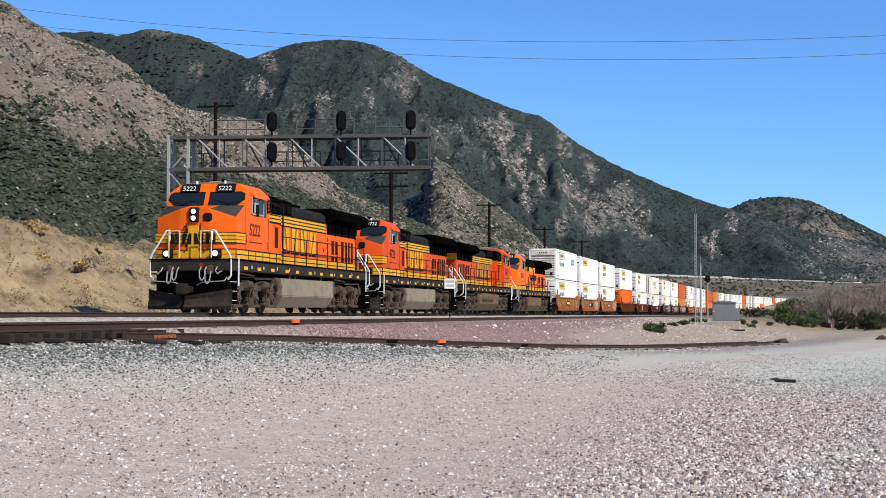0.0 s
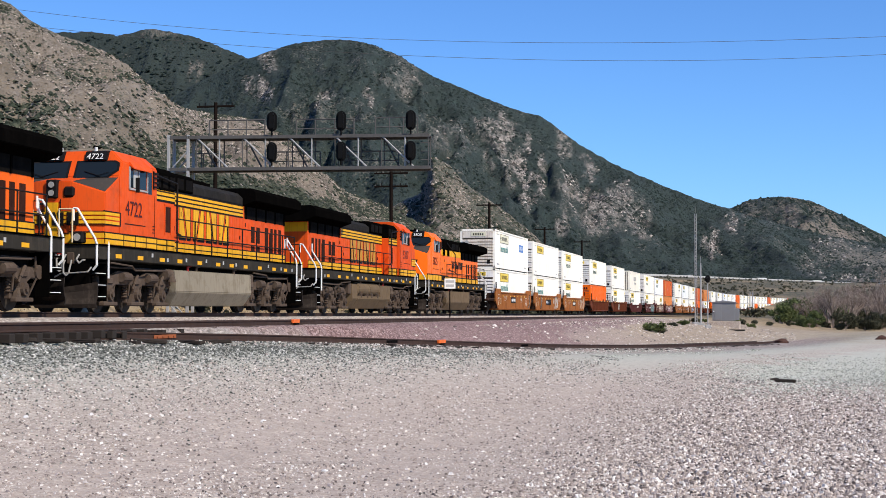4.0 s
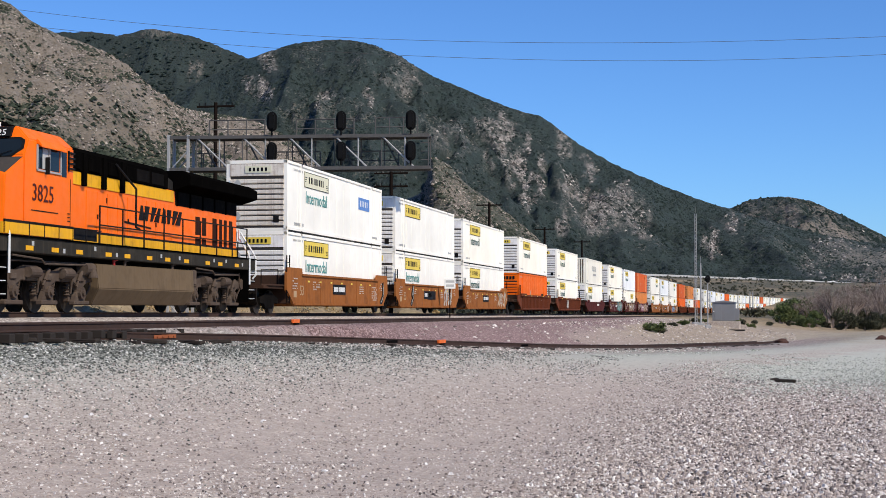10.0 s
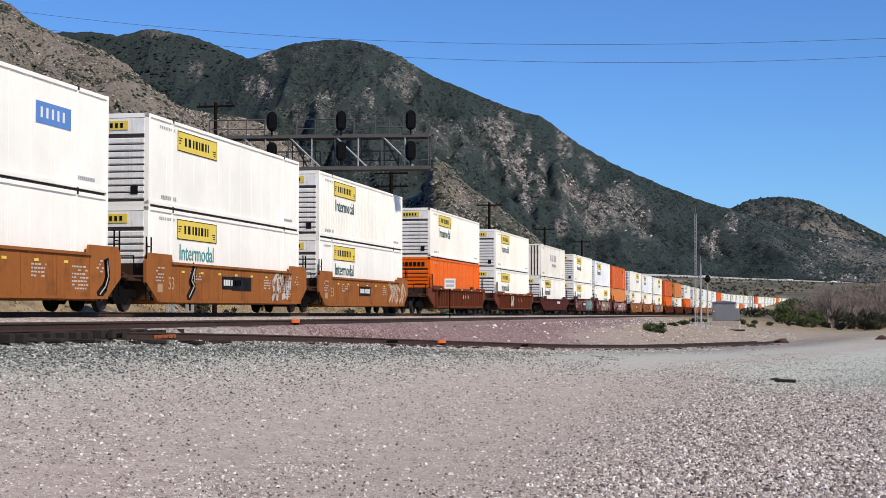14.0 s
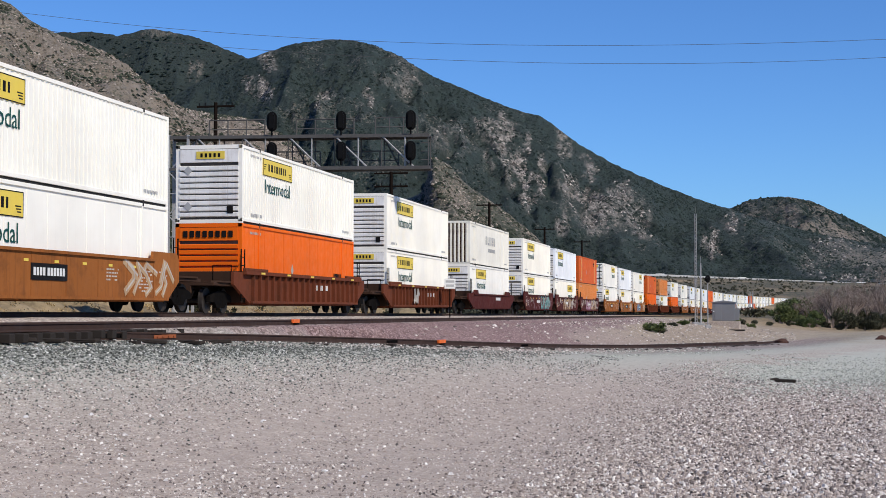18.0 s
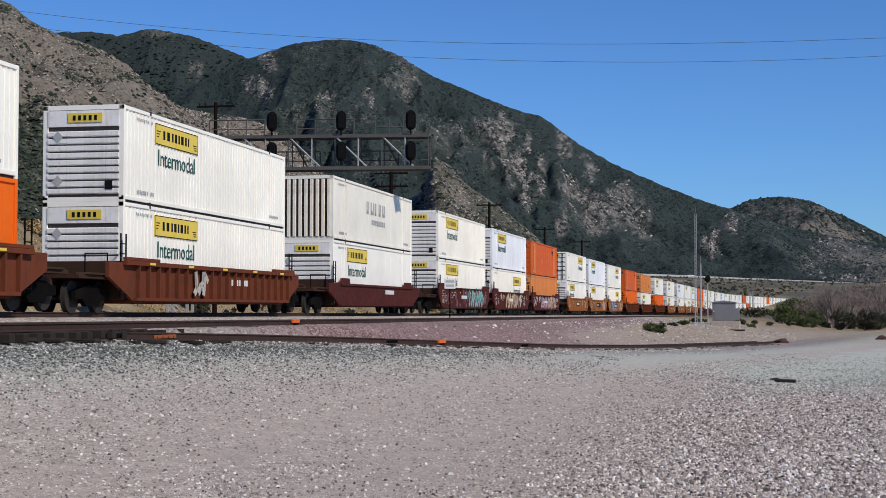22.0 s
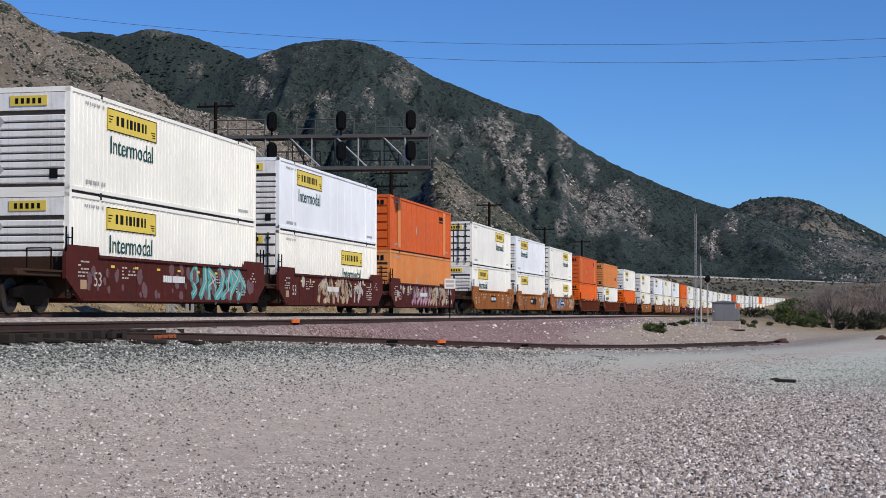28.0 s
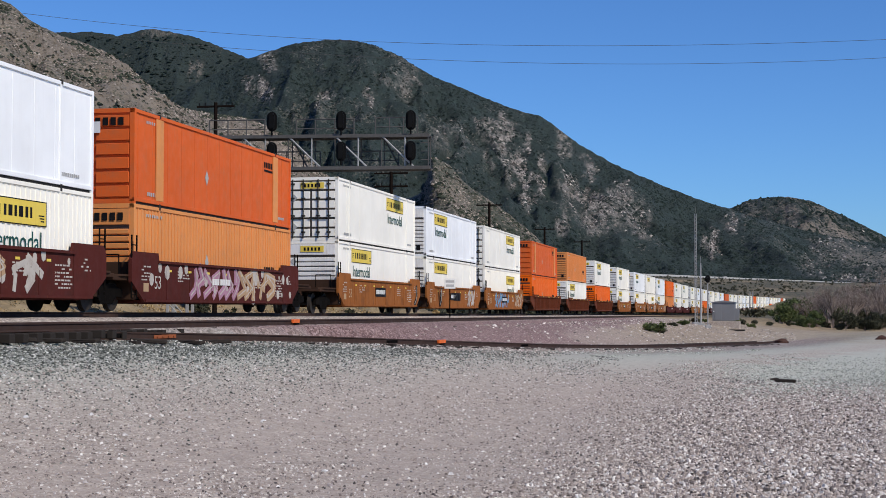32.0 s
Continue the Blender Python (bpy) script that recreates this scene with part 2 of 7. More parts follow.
TIE = paint("creosoted tie timber", (0.030, 0.024, 0.020), (0.08, 0.065, 0.055), 0.5, 0.9, False)
RAILSIDE = paint("rusty rail steel", (0.058, 0.034, 0.026), (0.03, 0.022, 0.018), 0.5, 0.75, False, 0.3, 0.2)


def railtop_build(nt, b):
    b.inputs["Base Color"].default_value = (0.16, 0.14, 0.125, 1)


RAILTOP = mat("polished rail head", railtop_build, 0.5, 1.0)
FLAG = paint("fluorescent orange marker paint", (0.90, 0.18, 0.035), (0.5, 0.15, 0.06), 0.15, 0.5, False)
# Rust brown, taken darker for the shade between the end posts.
RUSTGAP = paint("rusted recess darkened for shade", (0.075, 0.036, 0.018), (0.03, 0.02, 0.014), 0.5, 0.9, False)
RUSTPLATE = paint("orange rusted joint bar", (0.30, 0.09, 0.035), (0.12, 0.05, 0.03), 0.5, 0.85, False)
DIRTCLOD = paint("dark red-brown earth", (0.07, 0.036, 0.028), (0.13, 0.08, 0.06), 0.5, 0.95, False)
HOSE = paint("pale air hose", (0.30, 0.29, 0.27), (0.2, 0.18, 0.16), 0.3, 0.5, False)
PINKG = paint("pink spray paint", (0.42, 0.22, 0.30), (0.1, 0.05, 0.06), 0.4, 0.6, False)
TEALG = paint("turquoise spray paint", (0.09, 0.36, 0.34), (0.2, 0.25, 0.25), 0.3, 0.6, False)
MAUVE = paint("faded mauve spray paint", (0.16, 0.085, 0.09), (0.09, 0.04, 0.04), 0.4, 0.6, False)
BUFFG = paint("buff spray paint", (0.45, 0.30, 0.17), (0.25, 0.16, 0.1), 0.4, 0.6, False)
BLUEG = paint("sky blue spray paint", (0.16, 0.36, 0.58), (0.25, 0.25, 0.3), 0.4, 0.6, False)
PALEG = paint("pale spray paint", (0.50, 0.46, 0.41), (0.2, 0.12, 0.09), 0.7, 0.6, False)


def glass_build(nt, b):
    b.inputs["Base Color"].default_value = (0.012, 0.018, 0.024, 1)
    b.inputs["Specular IOR Level"].default_value = 0.18


CABGLASS = mat("dark cab glass", glass_build, 0.06)


def lens_build(nt, b):
    b.inputs["Base Color"].default_value = (0.9, 0.9, 0.86, 1)
    b.inputs["Emission Color"].default_value = (1.0, 0.95, 0.85, 1)
    b.inputs["Emission Strength"].default_value = 1.0


LENS = mat("lit headlamp lens", lens_build, 0.2)
DULLLENS = paint("unlit lamp glass", (0.35, 0.34, 0.32), (0.2, 0.18, 0.16), 0.3, 0.2, False)
REDLENS = paint("dark red marker lamp", (0.35, 0.02, 0.015), (0.1, 0.03, 0.03), 0.2, 0.3, False)


def ground_build(nt, b):
    """Crushed grey-pink gravel; finer pale dust where vehicles drive, ballast by the rails, brown soil away from the lot."""
    co = coords(nt)

    def cells(scale):
        v = nt.nodes.new("ShaderNodeTexVoronoi")
        v.inputs["Scale"].default_value = scale
        nt.links.new(co, v.inputs["Vector"])
        return v
    stones, small = cells(17.0), cells(44.0)
    tones = [(0.0, (0.06, 0.05, 0.045)), (0.2, (0.24, 0.198, 0.166)), (0.5, (0.42, 0.350, 0.295)), (0.8, (0.64, 0.565, 0.485)), (1.0, (0.95, 0.90, 0.82))]
    big = ramp(nt, stones.outputs["Color"], tones)
    fine = ramp(nt, small.outputs["Color"], [(0.0, (0.18, 0.150, 0.126)), (0.2, (0.32, 0.266, 0.226)), (0.7, (0.48, 0.402, 0.343)), (1.0, (0.86, 0.80, 0.70))])
    mottle = ramp(nt, nz(nt, 3.2, 6, 0.75, co), [(0.30, (0.74, 0.733, 0.726)), (0.5, (0.92, 0.915, 0.91)), (0.7, (1.09, 1.08, 1.07))])
    zone, lot = nt.nodes.new("ShaderNodeVertexColor"), nt.nodes.new("ShaderNodeVertexColor")
    zone.layer_name, lot.layer_name = "zone", "lot"
    sep, sep2 = nt.nodes.new("ShaderNodeSeparateColor"), nt.nodes.new("ShaderNodeSeparateColor")
    nt.links.new(zone.outputs[0], sep.inputs[0])
    nt.links.new(lot.outputs[0], sep2.inputs[0])
    patch = ramp(nt, nz(nt, 0.9, 5, 0.7, co), grey(0.42, 0.60))
    gravel = mix(nt, patch, mix(nt, 0.5, big, fine), fine)
    gravel = mix(nt, sep2.outputs[2], gravel, big)
    dust = ramp(nt, nz(nt, 30, 5, 0.75, co), [(0.3, (0.37, 0.303, 0.252)), (0.7, (0.55, 0.465, 0.395))])
    gravel = mix(nt, mix(nt, 1.0, sep2.outputs[0], (0.48, 0.48, 0.48), "MULTIPLY"), gravel, dust)
    gravel = mix(nt, mix(nt, 1.0, sep2.outputs[1], (0.92, 0.92, 0.92), "MULTIPLY"), gravel, mix(nt, 0.25, (0.53, 0.565, 0.485), fine))
    gravel = mix(nt, mix(nt, 1.0, mix(nt, 1.0, sep2.outputs[1], sep2.outputs[2], "MULTIPLY"), (0.7, 0.7, 0.7), "MULTIPLY"), gravel, ramp(nt, stones.outputs["Color"], [(0.0, (0.03, 0.032, 0.028)), (0.4, (0.15, 0.155, 0.135)), (0.8, (0.33, 0.33, 0.30)), (1.0, (0.72, 0.70, 0.65))]))
    soil = ramp(nt, nz(nt, 0.5, 8, 0.75, co), [(0.3, (0.10, 0.070, 0.042)), (0.5, (0.37, 0.275, 0.155)), (0.7, (0.52, 0.41, 0.25))])
    brush = ramp(nt, nz(nt, 0.22, 8, 0.8, co), grey(0.44, 0.53))
    wide = ramp(nt, nz(nt, 0.016, 7, 0.75, coords(nt, (1.0, 0.35, 1.0))), grey(0.37, 0.50))
    brush = mix(nt, 0.6, brush, wide)
    soil = mix(nt, mix(nt, 1.0, brush, sep.outputs[2], "MULTIPLY"), soil, (0.038, 0.044, 0.022))
    c = mix(nt, sep.outputs[0], gravel, soil)
    purple = ramp(nt, stones.outputs["Color"], [(0.0, (0.06, 0.032, 0.03)), (0.5, (0.21, 0.126, 0.116)), (1.0, (0.50, 0.37, 0.35))])
    c = mix(nt, sep.outputs[1], c, purple)
    c = mix(nt, 1.0, c, mottle, "MULTIPLY")
    nt.links.new(c, b.inputs["Base Color"])
    hgt = mix(nt, 0.5, stones.outputs["Distance"], nz(nt, 9, 5, 0.7, co))
    bump(nt, b, hgt, 0.8, 0.03)


GROUND = mat("crushed gravel and dry soil", ground_build, 0.95)


def ballast_build(nt, b):
    co = coords(nt)
    stones = nt.nodes.new("ShaderNodeTexVoronoi")
    stones.inputs["Scale"].default_value = 16.0
    nt.links.new(co, stones.inputs["Vector"])
    tone = ramp(nt, stones.outputs["Color"], [(0.0, (0.13, 0.12, 0.115)), (0.4, (0.33, 0.30, 0.28)), (0.75, (0.50, 0.46, 0.43)), (1.0, (0.75, 0.72, 0.70))])
    nt.links.new(tone, b.inputs["Base Color"])
    bump(nt, b, stones.outputs["Distance"], 0.9, 0.05)




def stone_build(nt, b):
    g = nt.nodes.new("ShaderNodeNewGeometry")
    c = ramp(nt, g.outputs["Random Per Island"], [(0.0, (0.03, 0.026, 0.024)), (0.09, (0.15, 0.12, 0.105)), (0.3, (0.32, 0.265, 0.232)), (0.75, (0.53, 0.46, 0.405)), (1.0, (0.92, 0.88, 0.82))])
    c = mix(nt, ramp(nt, nz(nt, 40, 3, 0.6, coords(nt)), grey(0.3, 0.7, 0, 0.3)), c, (0.2, 0.17, 0.16))
    nt.links.new(c, b.inputs["Base Color"])


STONE = mat("loose crushed stone", stone_build, 0.9)


def stone_tones(c0, c1, c2, c3):
    def build(nt, b):
        g = nt.nodes.new("ShaderNodeNewGeometry")
        nt.links.new(ramp(nt, g.outputs["Random Per Island"], [(0.0, c0), (0.45, c1), (0.85, c2), (1.0, c3)]), b.inputs["Base Color"])
    return build


STONE_GREEN = mat("greenish grey crushed stone", stone_tones((0.10, 0.105, 0.095), (0.36, 0.375, 0.32), (0.52, 0.535, 0.46), (0.74, 0.74, 0.68)), 0.9)
STONE_DARK = mat("coarse dark greenish ballast stone", stone_tones((0.022, 0.024, 0.021), (0.10, 0.108, 0.094), (0.29, 0.295, 0.265), (0.70, 0.69, 0.65)), 0.9)


def rock_build(nt, b):
    g = nt.nodes.new("ShaderNodeObjectInfo")
    c = ramp(nt, g.outputs["Random"], [(0.0, (0.12, 0.11, 0.11)), (0.4, (0.34, 0.29, 0.275)), (0.8, (0.55, 0.52, 0.50)), (1.0, (0.74, 0.73, 0.72))])
    nt.links.new(c, b.inputs["Base Color"])


ROCK = mat("single crushed stone", rock_build, 0.9)


def hill_mat(name, soil, soil2, brush, cover, rock, fscale=1.0):
    """Chaparral slope: dark brush in clumps over pale soil, bare rock where it is steep."""
    def build(nt, b):
        co = coords(nt, (1.0, 0.3, 1.0))
        ground = ramp(nt, nz(nt, 0.02 * fscale, 6, 0.7, co), [(0.3, soil), (0.7, soil2)])
        clump = nt.nodes.new("ShaderNodeTexVoronoi")
        clump.inputs["Scale"].default_value = 0.16 * fscale
        clump.inputs["Randomness"].default_value = 1.0
        nt.links.new(co, clump.inputs["Vector"])
        dens = nz(nt, 0.006 * fscale, 7, 0.72, co)
        zone = nt.nodes.new("ShaderNodeVertexColor")
        zone.layer_name = "zone"
        sep = nt.nodes.new("ShaderNodeSeparateColor")
        nt.links.new(zone.outputs[0], sep.inputs[0])
        m = nt.nodes.new("ShaderNodeMath")
        m.operation = "ADD"
        nt.links.new(dens, m.inputs[0])
        nt.links.new(sep.outputs[0], m.inputs[1])
        m2 = nt.nodes.new("ShaderNodeMath")
        m2.operation = "SUBTRACT"
        nt.links.new(m.outputs[0], m2.inputs[0])
        sc = nt.nodes.new("ShaderNodeMath")
        sc.operation = "MULTIPLY"
        sc.inputs[1].default_value = 0.42
        nt.links.new(clump.outputs["Distance"], sc.inputs[0])
        nt.links.new(sc.outputs[0], m2.inputs[1])
        cov = ramp(nt, m2.outputs[0], grey(cover - 0.10, cover + 0.10))
        green = ramp(nt, nz(nt, 0.03 * fscale, 6, 0.7, co), [(0.3, brush), (0.55, tuple(v * 1.5 for v in brush)), (0.75, tuple(v * 2.3 for v in brush))])
        c = mix(nt, cov, ground, green)
        rk = ramp(nt, nz(nt, 0.09 * fscale, 8, 0.85, co), [(0.40, tuple(v * 0.22 for v in rock)), (0.5, tuple(v * 0.7 for v in rock)), (0.6, rock)])
        crag = ramp(nt, nz(nt, 0.05 * fscale, 8, 0.8, co), grey(0.44, 0.54))
        c = mix(nt, mix(nt, 1.0, sep.outputs[1], crag, "MULTIPLY"), c, rk)
        c = mix(nt, sep.outputs[2], c, (0.10, 0.17, 0.045))
        nt.links.new(c, b.inputs["Base Color"])
        bump(nt, b, nz(nt, 0.10 * fscale, 7, 0.75, co), 1.0, 10.0 / fscale)
    return mat(name, build, 1.0)


HILL_NEAR = hill_mat("rocky tan hillside with brush", (0.135, 0.110, 0.084), (0.29, 0.238, 0.18), (0.040, 0.046, 0.031), 0.30, (0.37, 0.325, 0.28), 3.4)
# Brush bluer than the near hill's: distance haze put into the colour.
HILL_MAIN = hill_mat("haze-tinted brush-covered mountainside", (0.10, 0.098, 0.082), (0.20, 0.182, 0.155), (0.017, 0.027, 0.024), 0.16, (0.46, 0.41, 0.365), 1.3)
HILL_BACK = hill_mat("distant brush-covered hill", (0.10, 0.09, 0.072), (0.27, 0.225, 0.18), (0.020, 0.029, 0.026), 0.24, (0.36, 0.31, 0.265), 1.0)


def brush_build(c0, c1, c2):
    def build(nt, b):
        g = nt.nodes.new("ShaderNodeNewGeometry")
        nt.links.new(ramp(nt, g.outputs["Random Per Island"], [(0.0, c0), (0.6, c1), (1.0, c2)]), b.inputs["Base Color"])
        b.inputs["Specular IOR Level"].default_value = 0.1
    return build


BRUSH_NEAR = mat("dark chaparral brush", brush_build((0.018, 0.025, 0.017), (0.040, 0.050, 0.035), (0.095, 0.100, 0.070)), 0.95)
# Some blue of the distant haze is mixed into these brush tones.
BRUSH_FAR = mat("haze-tinted distant chaparral brush", brush_build((0.012, 0.020, 0.017), (0.020, 0.031, 0.027), (0.038, 0.050, 0.041)), 0.95)
CRAG = mat("pale fractured rock", brush_build((0.06, 0.055, 0.05), (0.22, 0.196, 0.176), (0.52, 0.465, 0.415)), 0.95)
RUBBLE = mat("pale tan rubble", brush_build((0.10, 0.083, 0.068), (0.25, 0.21, 0.175), (0.46, 0.40, 0.34)), 0.95)
# ---- mesh helpers ----
def box(bm, x0, x1, y0, y1, z0, z1, bev=0.0):
    vs = [bm.verts.new((x, y, z)) for x in (x0, x1) for y in (y0, y1) for z in (z0, z1)]
    fs = [bm.faces.new([vs[i] for i in q]) for q in ((0, 1, 3, 2), (4, 6, 7, 5), (0, 4, 5, 1), (2, 3, 7, 6), (0, 2, 6, 4), (1, 5, 7, 3))]
    if bev:
        es = list({e for f in fs for e in f.edges})
        bmesh.ops.bevel(bm, geom=es, offset=bev, segments=1, affect="EDGES")
    return bm


def prism(bm, profile, a0, a1, axis="x", bev=0.0):
    """A closed profile in the two other axes, drawn out along axis. For axis x the profile is (y, z), for y (x, z), for z (x, y)."""
    def put(a, p):
        return {"x": (a, p[0], p[1]), "y": (p[0], a, p[1]), "z": (p[0], p[1], a)}[axis]
    lo = [bm.verts.new(put(a0, p)) for p in profile]
    hi = [bm.verts.new(put(a1, p)) for p in profile]
    n = len(profile)
    fs = [bm.faces.new(lo), bm.faces.new(hi[::-1])]
    for i in range(n):
        fs.append(bm.faces.new((lo[i], hi[i], hi[(i + 1) % n], lo[(i + 1) % n])))
    bmesh.ops.recalc_face_normals(bm, faces=fs)
    if bev:
        bmesh.ops.bevel(bm, geom=list({e for f in fs for e in f.edges}), offset=bev, segments=2, affect="EDGES")
    return bm


def rod(bm, p0, p1, r, seg=6, r1=None):
    p0, p1 = Vector(p0), Vector(p1)
    d = p1 - p0
    q = d.to_track_quat("Z", "Y").to_matrix()
    rings = []
    for p, rr in ((p0, r), (p1, r if r1 is None else r1)):
        rings.append([bm.verts.new(p + q @ Vector((math.cos(2 * math.pi * i / seg) * rr, math.sin(2 * math.pi * i / seg) * rr, 0))) for i in range(seg)])
    for i in range(seg):
        j = (i + 1) % seg
        bm.faces.new((rings[0][i], rings[0][j], rings[1][j], rings[1][i]))
    bm.faces.new(rings[0][::-1])
    bm.faces.new(rings[1])
    return bm


def pipe(bm, pts, r, seg=6):
    for a, b in zip(pts, pts[1:]):
        rod(bm, a, b, r, seg)
    return bm


def mesh_of(name, bm, material):
    me = bpy.data.meshes.new(name)
    bm.normal_update()
    bm.to_mesh(me)
    bm.free()
    for m in (material if isinstance(material, (list, tuple)) else [material]):
        me.materials.append(m)
    return me


def part(name, bm, material, parent, label="", at=None):
    me = bm if isinstance(bm, bpy.types.Mesh) else mesh_of(name, bm, material)
    ob = new(name, me)
    ob.parent = parent
    if at is not None:
        ob.matrix_basis = at
    if label:
        tagged(ob, label)
    return ob


def thing(name, label, category, group="", kind="", at=None):
    ob = new(name)
    ob.empty_display_size = 0.3
    tagged(ob, label, category, group, kind)
    if at is not None:
        ob.matrix_basis = at
    return ob


def solid(name, bm, material, label, category, group="", kind="", at=None):
    ob = new(name, bm if isinstance(bm, bpy.types.Mesh) else mesh_of(name, bm, material))
    tagged(ob, label, category, group, kind)
    if at is not None:
        ob.matrix_basis = at
    return ob


def B():
    return bmesh.new()


_letters = {}


def lettering(text, height, material, depth=0.006):
    """A mesh of the text, height metres tall, in the plane x-z, read from -y."""
    key = (text, height, material.name)
    if key not in _letters:
        cu = bpy.data.curves.new("lettering", "FONT")
        cu.body, cu.size, cu.extrude = text, height / 0.72, depth / 2
        cu.resolution_u = 2
        tmp = new("lettering", cu)
        me = bpy.data.meshes.new_from_object(tmp.evaluated_get(bpy.context.evaluated_depsgraph_get()))
        bpy.data.objects.remove(tmp)
        bpy.data.curves.remove(cu)
        me.transform(Matrix.Rotation(math.pi / 2, 4, "X"))
        me.materials.clear()
        me.materials.append(material)
        _letters[key] = me
    return _letters[key]


def sheet(name, xs, ys, zfun, material, colour=None):
    """A sheet over a grid of x and y, with optional zone colours."""
    gx, gy = np.meshgrid(xs, ys, indexing="ij")
    gz = zfun(gx, gy)
    nx, ny = gx.shape
    me = bpy.data.meshes.new(name)
    idx = np.arange(nx * ny).reshape(nx, ny)
    quads = np.stack([idx[:-1, :-1], idx[1:, :-1], idx[1:, 1:], idx[:-1, 1:]], -1).reshape(-1, 4)
    fill_mesh(me, np.stack([gx, gy, gz], -1).reshape(-1, 3), quads)
    me.materials.append(material)
    if colour is not None:
        put_zone(me, colour(gx, gy, gz).reshape(-1, 3))
    return me


def fill_mesh(me, co, quads, smooth=True):
    me.vertices.add(len(co))
    me.vertices.foreach_set("co", np.ascontiguousarray(co, dtype=np.float32).ravel())
    k = quads.shape[1]
    me.loops.add(quads.size)
    me.loops.foreach_set("vertex_index", np.ascontiguousarray(quads, dtype=np.int32).ravel())
    me.polygons.add(len(quads))
    me.polygons.foreach_set("loop_start", np.arange(0, quads.size, k, dtype=np.int32))
    me.polygons.foreach_set("use_smooth", np.full(len(quads), smooth))
    me.update(calc_edges=True)
    me.validate()


def put_zone(me, rgb, layer="zone"):
    at = me.color_attributes.new(layer, "FLOAT_COLOR", "POINT")
    at.data.foreach_set("color", np.concatenate([rgb, np.ones((len(rgb), 1))], 1).astype(np.float32).ravel())


# ---- ground ----
def zone_colour(x, y, z):
    s, off = near_s(x, y)
    t, q = lead_tq(x, y)
    n = fbm(x * 0.25, y * 0.25, 3, 40)
    soil = np.where(off < 0, sstep(4.6, 6.2, -off + 0.8 * n), 0)
    lotfar = sstep(120, 200, y + 25 * n) * sstep(5, 10, off)
    bank = sstep(8.5, 10.5, off + 1.2 * n) * (1 - sstep(-2.5, -0.8, q + 0.8 * n)) * sstep(14, 40, s + 8 * n)
    soil = np.maximum(soil, np.maximum(lotfar * 0.6, bank * (0.22 + 0.38 * sstep(40, 75, s))))
    purple = np.where(off > 0, sstep(4.6, 6.0, off + 0.6 * n) * (1 - sstep(-1.6, 0.4, q + 1.2 * n)), 0) * (1 - bank * (0.5 + 0.45 * sstep(30, 70, s)))
    purple = np.maximum(purple, 0.55 * np.exp(-((q - 0.8) / 2.2) ** 2) * sstep(10, 40, t) * (off > 4) * (q > -1))
    purple = purple * (1 - sstep(110, 150, s))
    brush = 0.25 + 0.75 * sstep(10, 30, -off) * np.where(s < 60, 0.25 + 0.75 * sstep(24, 40, -off), 1.0)
    brush = np.maximum(brush, sstep(200, 330, y))
    soil = np.maximum(soil, sstep(175, 235, y + 12 * n))
    return np.stack([np.clip(soil, 0, 1), np.clip(purple, 0, 1), np.clip(brush, 0, 1)], -1)


def graded(lo, hi, near0, near1, fine, growth):
    mid = list(np.arange(near0, near1 + fine, fine))
    up, step = [], fine
    v = mid[-1]
    while v < hi:
        step *= growth
        v += step
        up.append(min(v, hi))
    dn, step = [], fine
    v = mid[0]
    while v > lo:
        step *= growth
        v -= step
        dn.append(max(v, lo))
    return np.array(dn[::-1] + mid + up)


gxs = graded(-2600, 2600, -26, 46, 0.45, 1.045)
gys = graded(-250, 4800, 8, 150, 0.5, 1.04)


def lot_colour(x, y):
    """Dust of the vehicle track, greyer stretch of it, and coarse ballast near the rails."""
    s, off = near_s(x, y)
    t, q = lead_tq(x, y)
    n = fbm(x * 0.35, y * 0.35, 3, 44)
    xr = np.interp(y, [6, 14.5, 26, 59, 89, 159, 260], [-3.0, -2.1, 0.2, 7.0, 17.0, 41.0, 80.0])
    wd = np.interp(y, [10, 40, 100, 160], [2.3, 2.6, 3.5, 6.0])
    u = (x - xr) / wd + 0.35 * n
    dust = np.exp(-((np.abs(u) - 0.45) / 0.42) ** 2) + 0.35 * np.exp(-((u + 1.9) / 0.5) ** 2)
    dust = np.maximum(np.clip(dust, 0, 1), 0.6 * sstep(60, 110, y) * sstep(1.0, 4.0, q))
    grey_ = np.exp(-(u / 1.1) ** 2) * sstep(34, 60, y) + np.exp(-((q - 2.6) / 3.6) ** 2) * (1 - sstep(8, 30, t + 6 * n))
    grey_ = np.maximum(grey_, sstep(0.8, 2.2, u + 0.3 * n) * sstep(30, 55, y))
    coarse = np.where(off < 5.8, 1.0, np.exp(-((q - 1.0) / 3.5) ** 2))
    coarse = np.maximum(coarse, sstep(0.9, 1.8, u) * (1 - sstep(34, 55, y)))
    return np.stack([np.clip(dust, 0, 1), np.clip(grey_, 0, 1), np.clip(coarse, 0, 1)], -1)


ground = solid("ground", sheet("ground", gxs, gys, ground_z, GROUND, zone_colour), GROUND,
               "grey-pink crushed gravel lot and dry soil land", "ground", kind="structure")

put_zone(ground.data, lot_colour(*[v.ravel() for v in np.meshgrid(gxs, gys, indexing="ij")]), "lot")

# ---- mountains ----
F_PX = 2680.0


